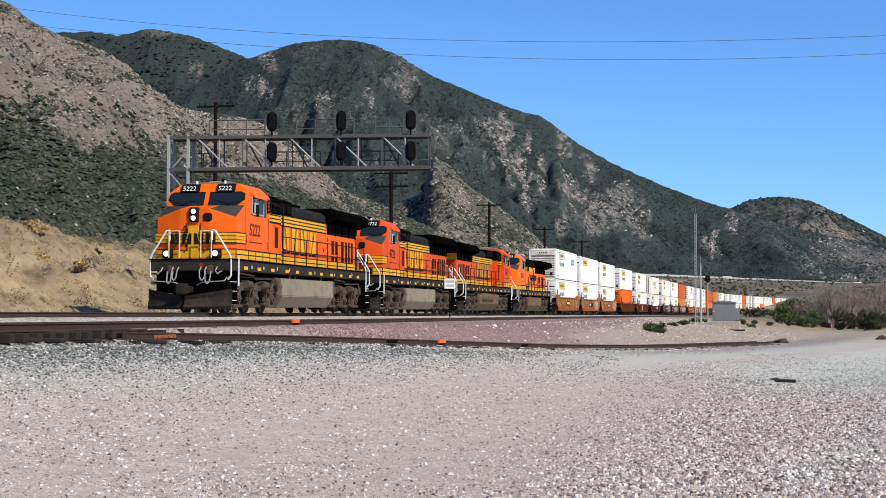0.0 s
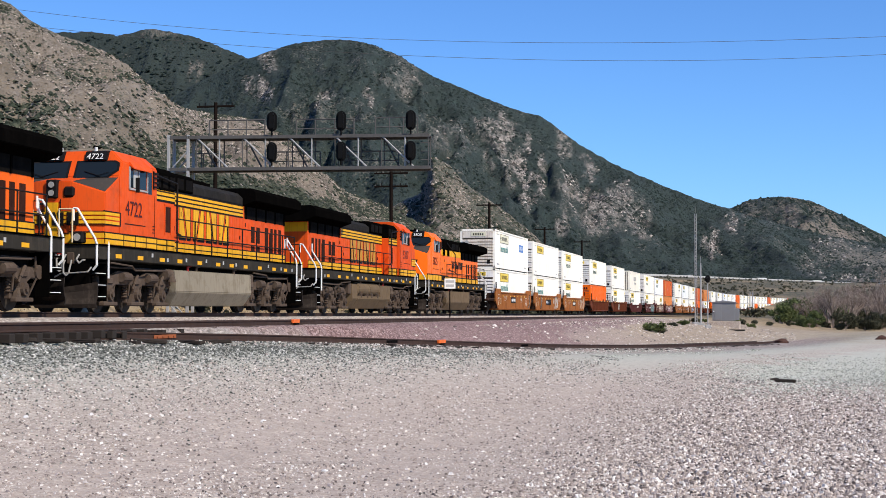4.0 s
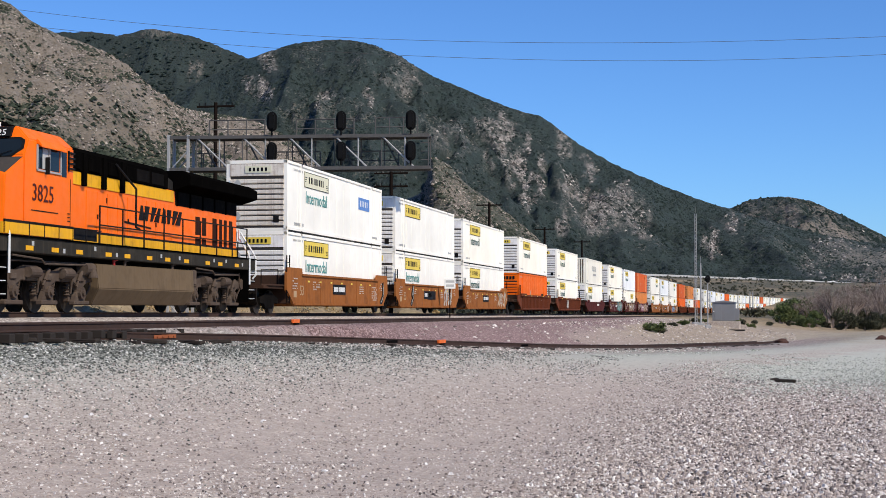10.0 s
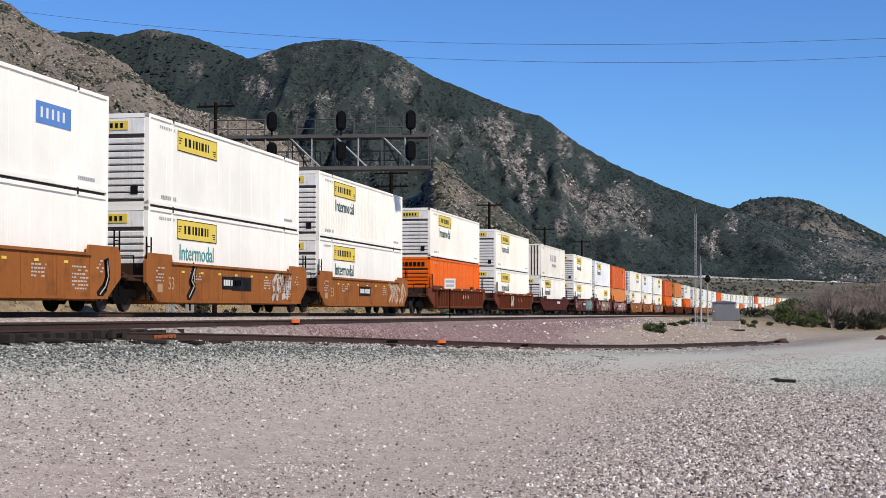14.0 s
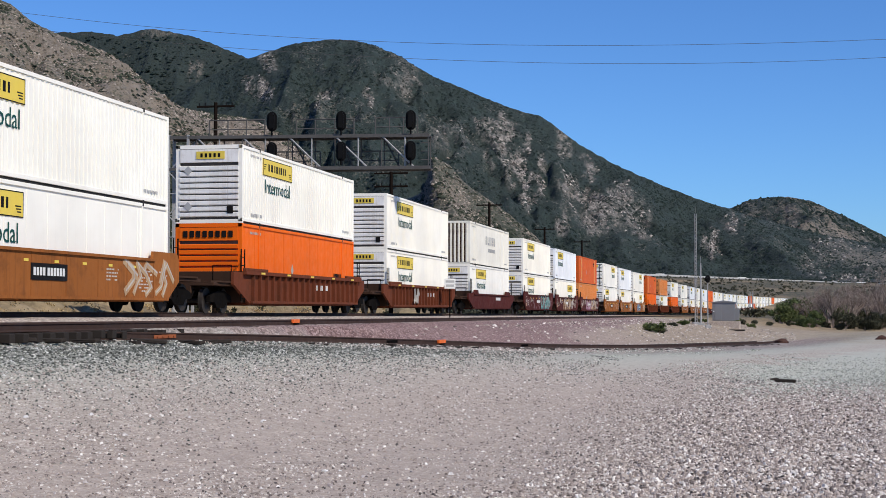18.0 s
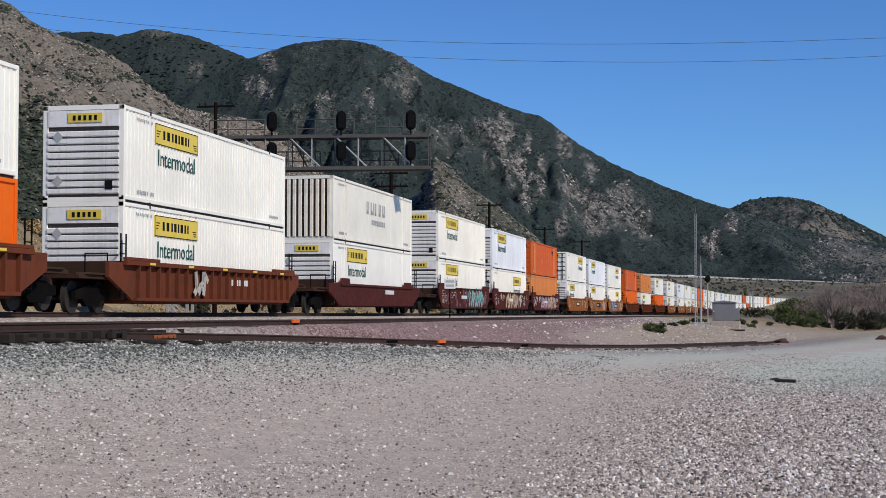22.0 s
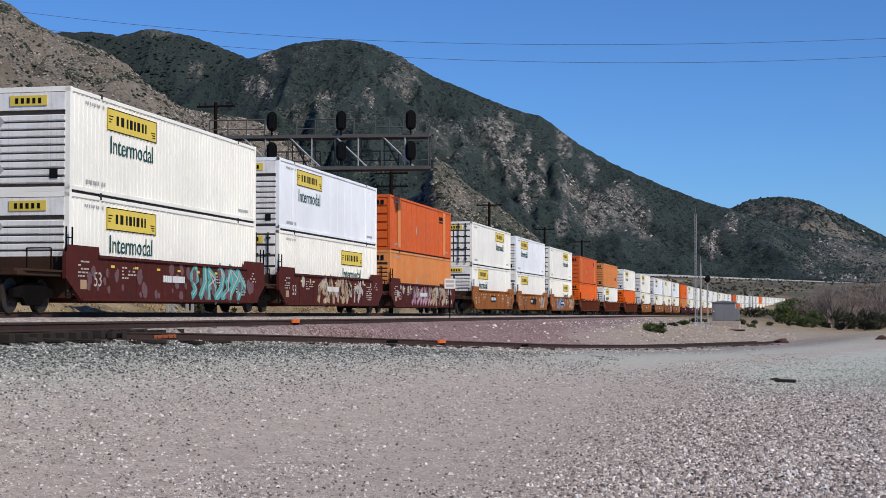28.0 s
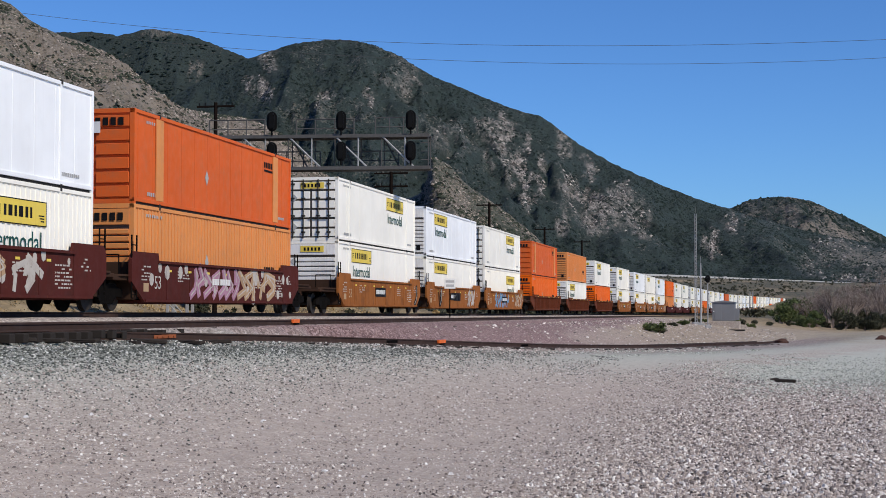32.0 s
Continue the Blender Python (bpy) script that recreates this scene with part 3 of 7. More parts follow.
def ridge(name, label, crest, d_crest, d_foot, z_foot, material, seed, spur=1.0, rocks=(), cover=0.0, az_n=420, d_n=110, greens=(), barer=(), low=0.0, bush=None, crag=0, thick=None, steps=(), rubble=None):
    """A range of hills: crest given as (bearing, rise) of its skyline, spurs and gullies running down to the foot."""
    cb = np.array([c[0] for c in crest]) / F_PX
    ce = np.array([c[1] for c in crest]) / F_PX
    az = np.linspace(cb[0], cb[-1], az_n)
    el = np.interp(az, cb, ce)
    ker = np.hanning(9)
    ker /= ker.sum()
    el = np.convolve(np.pad(el, 4, mode="edge"), ker, "valid")
    el = el + 0.0007 * fbm(az * 420, az * 0 + seed, 4, seed)
    r = np.concatenate([np.linspace(0, 1, d_n - 10), 1 + np.linspace(0.03, 0.5, 10)])
    A, R = np.meshgrid(az, r, indexing="ij")
    E = np.repeat(el[:, None], len(r), 1)
    dc = np.interp(A, cb, np.broadcast_to(np.asarray(d_crest, float), cb.shape))
    df = np.interp(A, cb, np.broadcast_to(np.asarray(d_foot, float), cb.shape))
    D = df + (dc - df) * R
    zc = E * dc
    up = np.minimum(R, 1)
    z = z_foot + (zc - z_foot) * (0.55 * up + 0.45 * up ** 2)
    win = np.clip(up * (1 - up) * 4, 0, 1) ** 0.8
    X, Y = D * A, D
    wx = X + 60 * fbm(X * 0.004, Y * 0.004, 3, seed + 5)
    sp = ridged(wx * 0.0042 / spur, Y * 0.0013 / spur, 4, seed + 1) - 0.62
    fine = ridged(wx * 0.016 / spur, Y * 0.007 / spur, 4, seed + 2) - 0.6
    z = z + (zc - z_foot) * win * (0.42 * sp + 0.17 * fine) + 3.0 * fbm(X * 0.03, Y * 0.03, 3, seed + 8) * np.minimum(win, 1) / spur
    for (bx, e0, e1, rise_, run) in steps:
        # a spur that breaks off steeply on its left and dies away to the right
        pb, pe = A * F_PX, (z / D) * F_PX
        edge = bx + 4.0 * fbm(pe * 0.12, pe * 0 + bx, 2, seed + 41)
        z = z + rise_ * sstep(-5, 4, pb - edge) * (1 - sstep(0, run, pb - edge)) * sstep(e0 - 12, e0 + 6, pe) * (1 - sstep(e1 - 25, e1 + 5, pe))
    z = np.where(R > 1, zc * (1 - 0.8 * (R - 1)), z)
    col = np.zeros(A.shape + (3,))
    col[..., 0] = cover + low * (1 - up) - 0.32 * sp + 0.10 * fbm(X * 0.006, Y * 0.006, 3, seed + 11)
    rockn = fbm(A * F_PX * 0.05 + 0.02 * z / D * F_PX, (z / D) * F_PX * 0.028, 4, seed + 21) + 0.6 * fbm(A * F_PX * 0.16, (z / D) * F_PX * 0.11, 3, seed + 22)
    for (bx, by, wxr, wy, k) in rocks:
        pb, pe = A * F_PX, (z / D) * F_PX
        blob = np.exp(-(((pb - bx) / (1.5 * wxr)) ** 2 + ((pe - by) / (1.5 * wy)) ** 2))
        col[..., 1] = np.maximum(col[..., 1], k * sstep(0.12, 0.42, blob * (0.44 + 0.95 * rockn)))
    for (bx, by, wxr, wy, k) in barer:
        pb, pe = A * F_PX, (z / D) * F_PX
        col[..., 0] -= k * np.exp(-(((pb - bx) / wxr) ** 2 + ((pe - by) / wy) ** 2))
    for (bx, by, wxr, wy, k) in greens:
        pb, pe = A * F_PX, (z / D) * F_PX
        col[..., 2] = np.maximum(col[..., 2], k * sstep(0.4, 0.8, np.exp(-(((pb - bx) / wxr) ** 2 + ((pe - by) / wy) ** 2)) * (0.7 + rockn)))
    if thick:
        # scrub closes up under a wavering line, given as (bearing, rise)
        pb, pe = A * F_PX, (z / D) * F_PX
        lim = np.interp(pb, [p[0] for p in thick], [p[1] for p in thick]) + 26 * fbm(pb * 0.022, pe * 0.022, 4, seed + 51)
        inside = 1 - sstep(-10, 12, pe - lim)
        col[..., 0] = col[..., 0] * (1 - 0.6 * inside) + inside * (0.26 + 0.22 * fbm(pb * 0.02, pe * 0.05, 3, seed + 52))
        col[..., 1] *= 1 - inside
    P = np.stack([X, Y, z + EYE], -1)
    rs = np.random.RandomState(seed)

    def scatter(n, weight, lo, hi, flat, material, nm, lab):
        """Small lumps on the slope, thick where weight is high."""
        i, j = rs.randint(0, P.shape[0] - 1, n), rs.randint(0, d_n - 12, n)
        ok = rs.rand(n) < weight[i, j]
        i, j = i[ok], j[ok]
        u, v = rs.rand(len(i), 1), rs.rand(len(i), 1)
        p = P[i, j] * (1 - u) * (1 - v) + P[i + 1, j] * u * (1 - v) + P[i, j + 1] * (1 - u) * v + P[i + 1, j + 1] * u * v
        base = np.array([(1, 0, -0.3), (0.31, 0.95, -0.3), (-0.81, 0.59, -0.3), (-0.81, -0.59, -0.3), (0.31, -0.95, -0.3), (0, 0, 0.9)], float)
        tri = np.array([(0, 1, 5), (1, 2, 5), (2, 3, 5), (3, 4, 5), (4, 0, 5)])
        k = len(p)
        sz = ((lo + (hi - lo) * rs.rand(k) ** 2) * np.clip(p[:, 1] / 750, 0.42, 1))[:, None, None]
        co = (base[None] + rs.uniform(-0.35, 0.35, (k, 6, 3))) * sz * np.array([1.15, 1.15, flat]) + p[:, None, :]
        me = bpy.data.meshes.new(nm)
        fill_mesh(me, co.reshape(-1, 3), (tri[None] + (np.arange(k) * 6)[:, None, None]).reshape(-1, 3), material is not CRAG and material is not RUBBLE)
        me.materials.append(material)
        solid(nm, me, None, lab, "brush" if nm == "hillside_brush" else "rocks", kind="stuff")

    if bush:
        n, lo, hi, mm = bush
        patch = fbm(X * 0.02 / spur, Y * 0.012 / spur, 4, seed + 31)
        scatter(n, np.clip((0.37 if thick else 0.45) + 1.6 * col[..., 0] + 0.9 * patch - 0.35 * col[..., 1] - 2.0 * col[..., 2], 0.06, 1), lo, hi, 0.8, mm, "hillside_brush", "dark brush clumps dotted over the " + name.replace("_", " "))
    if crag:
        scatter(crag, np.clip(col[..., 1] ** 1.4, 0, 1), 1.3, 4.6, 1.0, CRAG, "rock_outcrop", "pale broken rock on the " + name.replace("_", " "))
    if rubble:
        n, lo, hi = rubble
        bare = (1 - 0.75 * inside) if thick else 1.0
        scatter(n, bare * np.clip(0.5 - 1.5 * col[..., 0] + 0.9 * fbm(X * 0.03, Y * 0.02, 3, seed + 61), 0.03, 1), lo, hi, 0.9, RUBBLE, "hillside_rubble", "pale rubble scattered over the " + name.replace("_", " "))
    me = bpy.data.meshes.new(name)
    idx = np.arange(A.size).reshape(A.shape)
    quads = np.stack([idx[:-1, :-1], idx[1:, :-1], idx[1:, 1:], idx[:-1, 1:]], -1).reshape(-1, 4)
    fill_mesh(me, np.stack([X, Y, z + EYE], -1).reshape(-1, 3), quads)
    put_zone(me, col.reshape(-1, 3))
    return solid(name, me, material, label, "mountain", kind="structure") if not me.materials.append(material) else None


ridge("mountain_back", "distant green hill behind the mountain range",
      [(-1500, 330), (-1100, 380), (-800, 440), (-690, 492), (-620, 492), (-580, 485), (-519, 499), (-450, 486), (-390, 463), (-350, 446), (-250, 420), (-100, 390), (100, 330)],
      4750, 4000, 120, HILL_BACK, 60, 1.6, rocks=((-442, 425, 14, 13, 0.8), (-520, 490, 30, 6, 0.4)), cover=0.14, bush=(26000, 2.5, 7.0, BRUSH_FAR), crag=9000)
ridge("mountain_main", "large brush-covered mountain with pale rock scars",
      [(-1300, 180), (-900, 240), (-640, 290), (-490, 370), (-440, 400), (-360, 440), (-310, 458), (-262, 472), (-195, 479), (-150, 476), (-84, 452), (-24, 416), (56, 382),
       (130, 352), (176, 341), (246, 288), (316, 250), (416, 207), (500, 178), (560, 160), (640, 138), (740, 118), (900, 105), (1400, 80)],
      [4000] * 24, [2650] * 24, 46, HILL_MAIN, 14, 1.25,
      rocks=((-347, 402, 16, 14, 0.9), (-323, 383, 12, 14, 0.9), (-313, 440, 14, 16, 0.6), (-208, 366, 14, 20, 0.8), (-138, 363, 16, 16, 0.7), (64, 327, 12, 12, 0.7), (102, 294, 20, 34, 0.8),
             (150, 240, 20, 40, 1.3), (128, 262, 22, 24, 0.7), (232, 240, 26, 22, 0.8), (217, 299, 12, 30, 0.6), (245, 194, 22, 24, 0.8), (270, 170, 20, 26, 0.7), (313, 189, 16, 30, 0.6), (345, 150, 20, 26, 0.5),
             (474, 115, 11, 18, 1.0), (543, 101, 8, 7, 1.0), (213, 150, 8, 14, 0.8), (20, 300, 30, 20, 0.3), (-60, 400, 16, 20, 0.5), (-96, 420, 16, 14, 0.5), (518, 155, 14, 16, 0.5), (700, 90, 60, 30, 0.3), (760, 60, 60, 30, 0.25)),
      cover=0.13, az_n=620, d_n=170, bush=(120000, 1.6, 4.2, BRUSH_FAR), crag=110000, steps=((192, 205, 262, 26, 50),), barer=((-190, 350, 90, 40, 0.04), (210, 230, 90, 70, 0.04), (740, 70, 130, 60, 0.22)))
ridge("mountain_right", "far brown hill with rocky slopes",
      [(300, 90), (420, 150), (510, 178), (546, 194), (600, 199), (650, 192), (716, 162), (784, 128), (860, 95), (1000, 70), (1500, 60)],
      4600, 3300, 60, HILL_BACK, 90, 1.1, rocks=((596, 136, 40, 30, 0.6), (679, 111, 40, 24, 0.6), (720, 110, 50, 30, 0.4), (620, 165, 30, 14, 0.4)), cover=0.10, bush=(30000, 3.0, 8.0, BRUSH_FAR), crag=15000, barer=((640, 125, 90, 40, 0.12),))
ridge("hill_left", "steep tan rocky hill with dark brush",
      [(-1700, 640), (-1200, 660), (-900, 600), (-790, 552), (-764, 538), (-734, 511), (-674, 484), (-634, 471), (-589, 451), (-559, 431), (-524, 396), (-484, 368), (-454, 351), (-404, 341),
       (-354, 338), (-304, 321), (-244, 276), (-204, 236), (-170, 206), (-100, 180), (-40, 150), (40, 120), (150, 60), (300, 20)],
      [1250, 1250, 1250, 1250, 1250, 1250, 1250, 1250, 1250, 1250, 1250, 1250, 1250, 1250, 1250, 1250, 1250, 1250, 1250, 1250, 1250, 1250, 1250, 1250],
      [330, 330, 330, 330, 340, 350, 360, 370, 380, 400, 420, 440, 460, 480, 500, 520, 550, 580, 600, 620, 640, 660, 700, 750],
      -6, HILL_NEAR, 33, 0.6, rocks=((-700, 400, 60, 50, 0.5), (-560, 390, 40, 30, 0.5), (-440, 330, 60, 20, 0.6), (-740, 480, 60, 40, 0.4)), cover=0.0, low=0.0, az_n=520, d_n=150, bush=(390000, 0.5, 2.1, BRUSH_NEAR), crag=0, rubble=(130000, 0.4, 1.3),
      thick=((-1700, 330), (-784, 318), (-690, 300), (-600, 282), (-520, 262), (-430, 246), (-380, 236), (-300, 226), (-230, 196), (-150, 150), (300, 60)),
      greens=((-595, 428, 11, 12, 0.6),), barer=((-680, 420, 130, 90, 0.12), (-420, 320, 110, 30, 0.15), (-250, 230, 70, 30, 0.1), (-300, 265, 120, 45, 0.30)))
ridge("foothill_middle", "low tan spur at the mountain's foot",
      [(-420, 40), (-250, 95), (-140, 152), (-80, 186), (-60, 196), (-36, 206), (-24, 244), (-12, 255), (10, 248), (50, 214), (100, 180), (150, 140), (200, 95), (280, 70), (380, 40)],
      1450, 900, -8, HILL_NEAR, 71, 0.8, rocks=((0, 200, 60, 40, 0.3),), cover=0.04, az_n=260, d_n=90, bush=(30000, 0.8, 2.6, BRUSH_NEAR), rubble=(30000, 0.5, 1.7), steps=((-24, 185, 262, 16, 60),))
# ---- tracks ----
RAIL_PROFILE = [(-0.075, -0.18), (0.075, -0.18), (0.075, -0.165), (0.012, -0.14), (0.012, -0.045), (0.036, -0.032), (0.036, -0.006), (0.028, 0.0), (-0.028, 0.0), (-0.036, -0.006),
                (-0.036, -0.032), (-0.012, -0.045), (-0.012, -0.14), (-0.075, -0.165)]


def rail_mesh(name, stations, where, shiny=True):
    """A rail swept along stations; where(s) gives x, y, z, heading."""
    n = len(RAIL_PROFILE)
    co = []
    for s in stations:
        x, y, z, h = where(s)
        for (o, dz) in RAIL_PROFILE:
            co.append((x + o * math.cos(h), y - o * math.sin(h), z + dz))
    m = len(stations)
    quads = np.array([[i * n + k, i * n + (k + 1) % n, (i + 1) * n + (k + 1) % n, (i + 1) * n + k] for i in range(m - 1) for k in range(n)])
    me = bpy.data.meshes.new(name)
    fill_mesh(me, np.array(co), quads, False)
    me.materials.append(RAILSIDE)
    me.materials.append(RAILTOP)
    if shiny:
        me.polygons.foreach_set("material_index", np.array([1 if k in (6, 7, 8) else 0 for i in range(m - 1) for k in range(n)], dtype=np.int32))
    return me


MAIN_SECOND = 4.35                 # second main track, on the camera's side
A_DROP = -0.24


def main_where(off, drop=0.0):
    def f(s):
        x, y, h = on_line(s, off)
        return float(x), float(y), float(rail_z(s)) + drop, float(h)
    return f


def lead_where(off):
    h = math.atan2(BDIR[0], BDIR[1])

    def f(t):
        x, y = lead_point(t, off)
        return x, y, float(lead_z(t)), h
    return f


tie_me = mesh_of("tie", box(B(), -0.115, 0.115, -1.3, 1.3, -0.18, 0.0, 0.012), TIE)


def track(name, label, rails, ties, shiny=True):
    """rails: (station list, where); ties: poses."""
    tr = thing(name, label, "railway track", kind="structure")
    for st, where in rails:
        part("rail", rail_mesh("rail", st, where, shiny), None, tr)
    for m in ties:
        part("tie", tie_me, None, tr, at=m @ pose(0, 0, -0.185, random.uniform(-1, 1), 0, random.uniform(-2, 2)))
    return tr


st_main = list(np.arange(-60, 120, 4.0)) + list(np.arange(120, 900, 12.0))
st_lead = list(np.arange(-30, 110, 3.0))
GAUGE = 1.435 / 2 + 0.036
track("track_main", "main railway track on grey ballast", [(st_main, main_where(-GAUGE)), (st_main, main_where(GAUGE))],
      [line_pose(s) for s in np.arange(-24, 110, 0.6)])
track("track_second", "second railway track with brown rails", [(st_main[:60], main_where(MAIN_SECOND - GAUGE, A_DROP)), (st_main[:60], main_where(MAIN_SECOND + GAUGE, A_DROP))],
      [line_pose(s, MAIN_SECOND, A_DROP) for s in np.arange(-24, 110, 0.6)], False)


def lead_pose(t, off, dz=0.0):
    x, y = lead_point(t, off)
    return pose(x, y, float(lead_z(t)) + dz, 0, 0, 90 - math.degrees(math.atan2(*BDIR)))


track("track_lead", "rusty yard lead track dropping to the gravel", [(st_lead, lead_where(0.0)), ([v for v in st_lead if v > 9], lead_where(-2 * GAUGE))],
      [lead_pose(t, -GAUGE + random.uniform(-0.25, 0.3), -0.02) for t in np.arange(2, 106, 0.62) if random.random() < 0.85], False)

# joint bars, the frog's spacer blocks and orange markers on the rails
for t, m_, ln in ((6.3, RUSTPLATE, 1.0), (3.9, BOGIE_DARK, 1.2), (20.5, BOGIE_DARK, 0.9), (35.0, BOGIE_DARK, 0.9)):
    bm = B()
    for o in (-0.05, 0.03):
        box(bm, -ln / 2, ln / 2, o, o + 0.02, -0.14, -0.05, 0.004)
    for k in range(4):
        rod(bm, (-ln / 2 + ln * (k + 0.5) / 4, -0.075, -0.095), (-ln / 2 + ln * (k + 0.5) / 4, 0.06, -0.095), 0.022, 6)
    solid("joint_bar", bm, m_, "bolted steel joint bar on a rail", "rail joint", "rail joints", at=lead_pose(t, 0.0))


def marker(at):
    bm = B()
    prism(bm, [(-0.03, -0.10), (0.03, -0.10), (0.05, 0.02), (-0.05, 0.02)], -0.34, 0.34, "x", 0.006)
    ob = thing("rail_marker", "bright orange derail marker clamped to the rail", "rail marker", "rail markers", at=at)
    part("paddle", bm, FLAG, ob)
    part("clamp", box(B(), -0.12, 0.12, -0.08, 0.08, -0.15, -0.10, 0.005), BOGIE_DARK, ob)
    return ob


marker(lead_pose(25.0, 0.08, 0.0))
marker(line_pose(-2.5, MAIN_SECOND + GAUGE + 0.07, A_DROP))

# ---- signal gantry ----
def gantry():
    """A cantilever signal bridge square to the tracks, its mast beyond the main line."""
    g = thing("signal_gantry", "grey steel cantilever signal bridge with railings", "signal gantry")
    s0 = 27.0
    g.matrix_basis = line_pose(s0, 0, 0) @ pose(0, 0, 0, 0, 0, -90 + 6.3)   # local x towards the camera's side, y away
    z0, z1 = 7.58, 9.26
    xl, xr, w = -10.5, 3.35, 1.1
    for x in (-10.5, -9.45):
        for y in (0, w):
            part("mast_post", box(B(), x - 0.075, x + 0.075, y - 0.075, y + 0.075, -1.2, z1 + 0.15, 0.01), GALV, g, "pale galvanised mast post")
    z = -0.6
    flip = 0
    while z < z1 - 1.0:
        a, b = (-10.5, -9.45) if flip else (-9.45, -10.5)
        for y in (0, w):
            part("lacing_bar", rod(B(), (a, y, z), (b, y, z + 1.15), 0.035), GALV, g)
            part("lacing_bar", rod(B(), (-10.5, y, z), (-9.45, y, z), 0.03), GALV, g)
        flip ^= 1
        z += 1.15
    for y in (0, w):
        for z in (z0, z1):
            part("chord", box(B(), xl, xr, y - 0.075, y + 0.075, z - 0.09, z + 0.09, 0.01), TRUSS, g)
    xs = np.arange(-9.0, xr + 0.01, 1.23)
    for y in (0, w):
        for i, x in enumerate(xs):
            part("vertical", rod(B(), (x, y, z0), (x, y, z1), 0.04 if i % 2 else 0.03), GALV if y == 0 and i % 2 else TRUSS, g)
        for i, x in enumerate(xs[:-1]):
            if i % 2 == 0:
                part("diagonal", rod(B(), (x, y, z1), (x + (1.75 if y == 0 else 0.9), y, z0), 0.05), GALV if y == 0 else TRUSS, g)
    for zz in (z0, z1):
        fl = B()
        box(fl, xl, xr, 0.08, w - 0.08, zz + 0.02, zz + 0.05)
        part("walkway_grating", fl, TRUSS, g)
    for xa, xb, zt, zb in ((-8.6, -5.6, z1 + 1.05, z1), (-3.9, -0.8, z1 + 1.05, z1), (0.35, 2.6, z1 + 1.1, z1), (-9.4, -8.0, z0 + 0.95, z0), (-5.3, -2.6, z0 + 1.0, z0), (-1.4, 1.6, z0 + 1.0, z0)):
        rail = part("railing", rod(B(), (xa, w + 0.1, zt), (xb, w + 0.1, zt), 0.036), TRUSS, g)
        part("railing_bar", rod(B(), (xa, w + 0.1, zt - 0.5), (xb, w + 0.1, zt - 0.5), 0.03), TRUSS, rail)
        for x in np.arange(xa, xb + 0.01, (xb - xa) / 3):
            part("railing_post", rod(B(), (x, w + 0.1, zb), (x, w + 0.1, zt), 0.034), TRUSS, rail)
    for z in (z0 + 0.4, z0 + 0.85, z0 + 1.3):
        part("ladder_rung", rod(B(), (xr - 0.45, 0, z), (xr, 0, z), 0.025), TRUSS, g)
    for x in (-4.95, -1.28, 2.38):
        for zc in (10.05, 8.45):
            n = 20
            rim = [(x + 0.27 * math.cos(2 * math.pi * i / n), zc + 0.24 * (1 if 0 < i < n / 2 else (-1 if i > n / 2 else 0)) + 0.28 * math.sin(2 * math.pi * i / n)) for i in range(n)]
            shield = part("signal_head", prism(B(), rim, -0.10, -0.04, "y"), SIGNALBLACK, g, "black oval signal head with hoods")
            for dz in (-0.28, 0.0, 0.28):
                part("hood", rod(B(), (x, -0.02, zc + dz), (x, 0.28, zc + dz - 0.04), 0.12, 10), SIGNALBLACK, shield)
            bm = B()
            prism(bm, [(x - 0.15, zc - 0.40), (x + 0.13, zc - 0.42), (x + 0.17, zc + 0.3), (x + 0.05, zc + 0.46), (x - 0.14, zc + 0.42)], -0.34, -0.10, "y", 0.03)
            rod(bm, (x, -0.15, zc - 0.40), (x, -0.08, zc - 0.72), 0.05)
            part("lamp_case", bm, SIGNALBLACK, shield)
    return g


gantry()

# ---- line-side poles ----
def pole(s, off, top, arm, lean=0.0):
    x, y, h = on_line(s, off)
    z = float(ground_z(x, y))
    p = thing("utility_pole", "dark weathered timber line pole with crossarm", "utility pole", "line poles", at=pose(float(x), float(y), z, 0, lean, 90 - math.degrees(float(h))))
    hgt = top - z
    part("shaft", rod(B(), (0, 0, -0.4), (0, 0, hgt), 0.17, 8, 0.12), POLEWOOD, p)
    arms = (0.25,) if arm < 2 else (0.25, 1.2)
    for d in arms:
        bm = box(B(), -0.06, 0.06, -1.25, 1.25, hgt - d - 0.06, hgt - d + 0.06, 0.008)
        part("crossarm", bm, POLEWOOD, p)
        for k in (-1.1, -0.7, 0.7, 1.1):
            bm = rod(B(), (0, k, hgt - d + 0.06), (0, k, hgt - d + 0.24), 0.035, 6)
            part("insulator", bm, SIGNALBLACK, p)
    return p


for bearing, rise, d, arm in ((-404, 366, 96, 1), (-92, 246, 109, 2), (82, 188, 143, 1), (180, 144, 186, 1), (246, 121, 222, 1)):
    x, y = bearing / F_PX * d, d
    s_, o_ = near_s(np.array(x), np.array(y))
    pole(float(s_), float(o_), EYE + rise / F_PX * d, arm)

# ---- signs, masts and hut beside the line ----
def post_sign():
    x, y, h = on_line(38.5, 2.2)
    z = float(ground_z(x, y))
    p = thing("trackside_sign", "small white two-line sign on a dark steel post", "sign", at=pose(float(x), float(y), z, 0, 0, 8))
    top = EYE + (546 - 493) / F_PX * float(y) - z
    part("post", rod(B(), (0, 0, -0.3), (0, 0, top), 0.035, 8), BOGIE_DARK, p)
    part("board", box(B(), -0.33, 0.33, -0.06, -0.04, top - 0.6, top, 0.006), WHITEPAINT, p, "white enamelled board")
    for k, wd in ((0.17, 0.26), (0.42, 0.24)):
        part("text_line", box(B(), -wd, wd, -0.067, -0.061, top - k - 0.07, top - k + 0.07), GREYPAINT, p, "grey line of small writing")
    return p


post_sign()


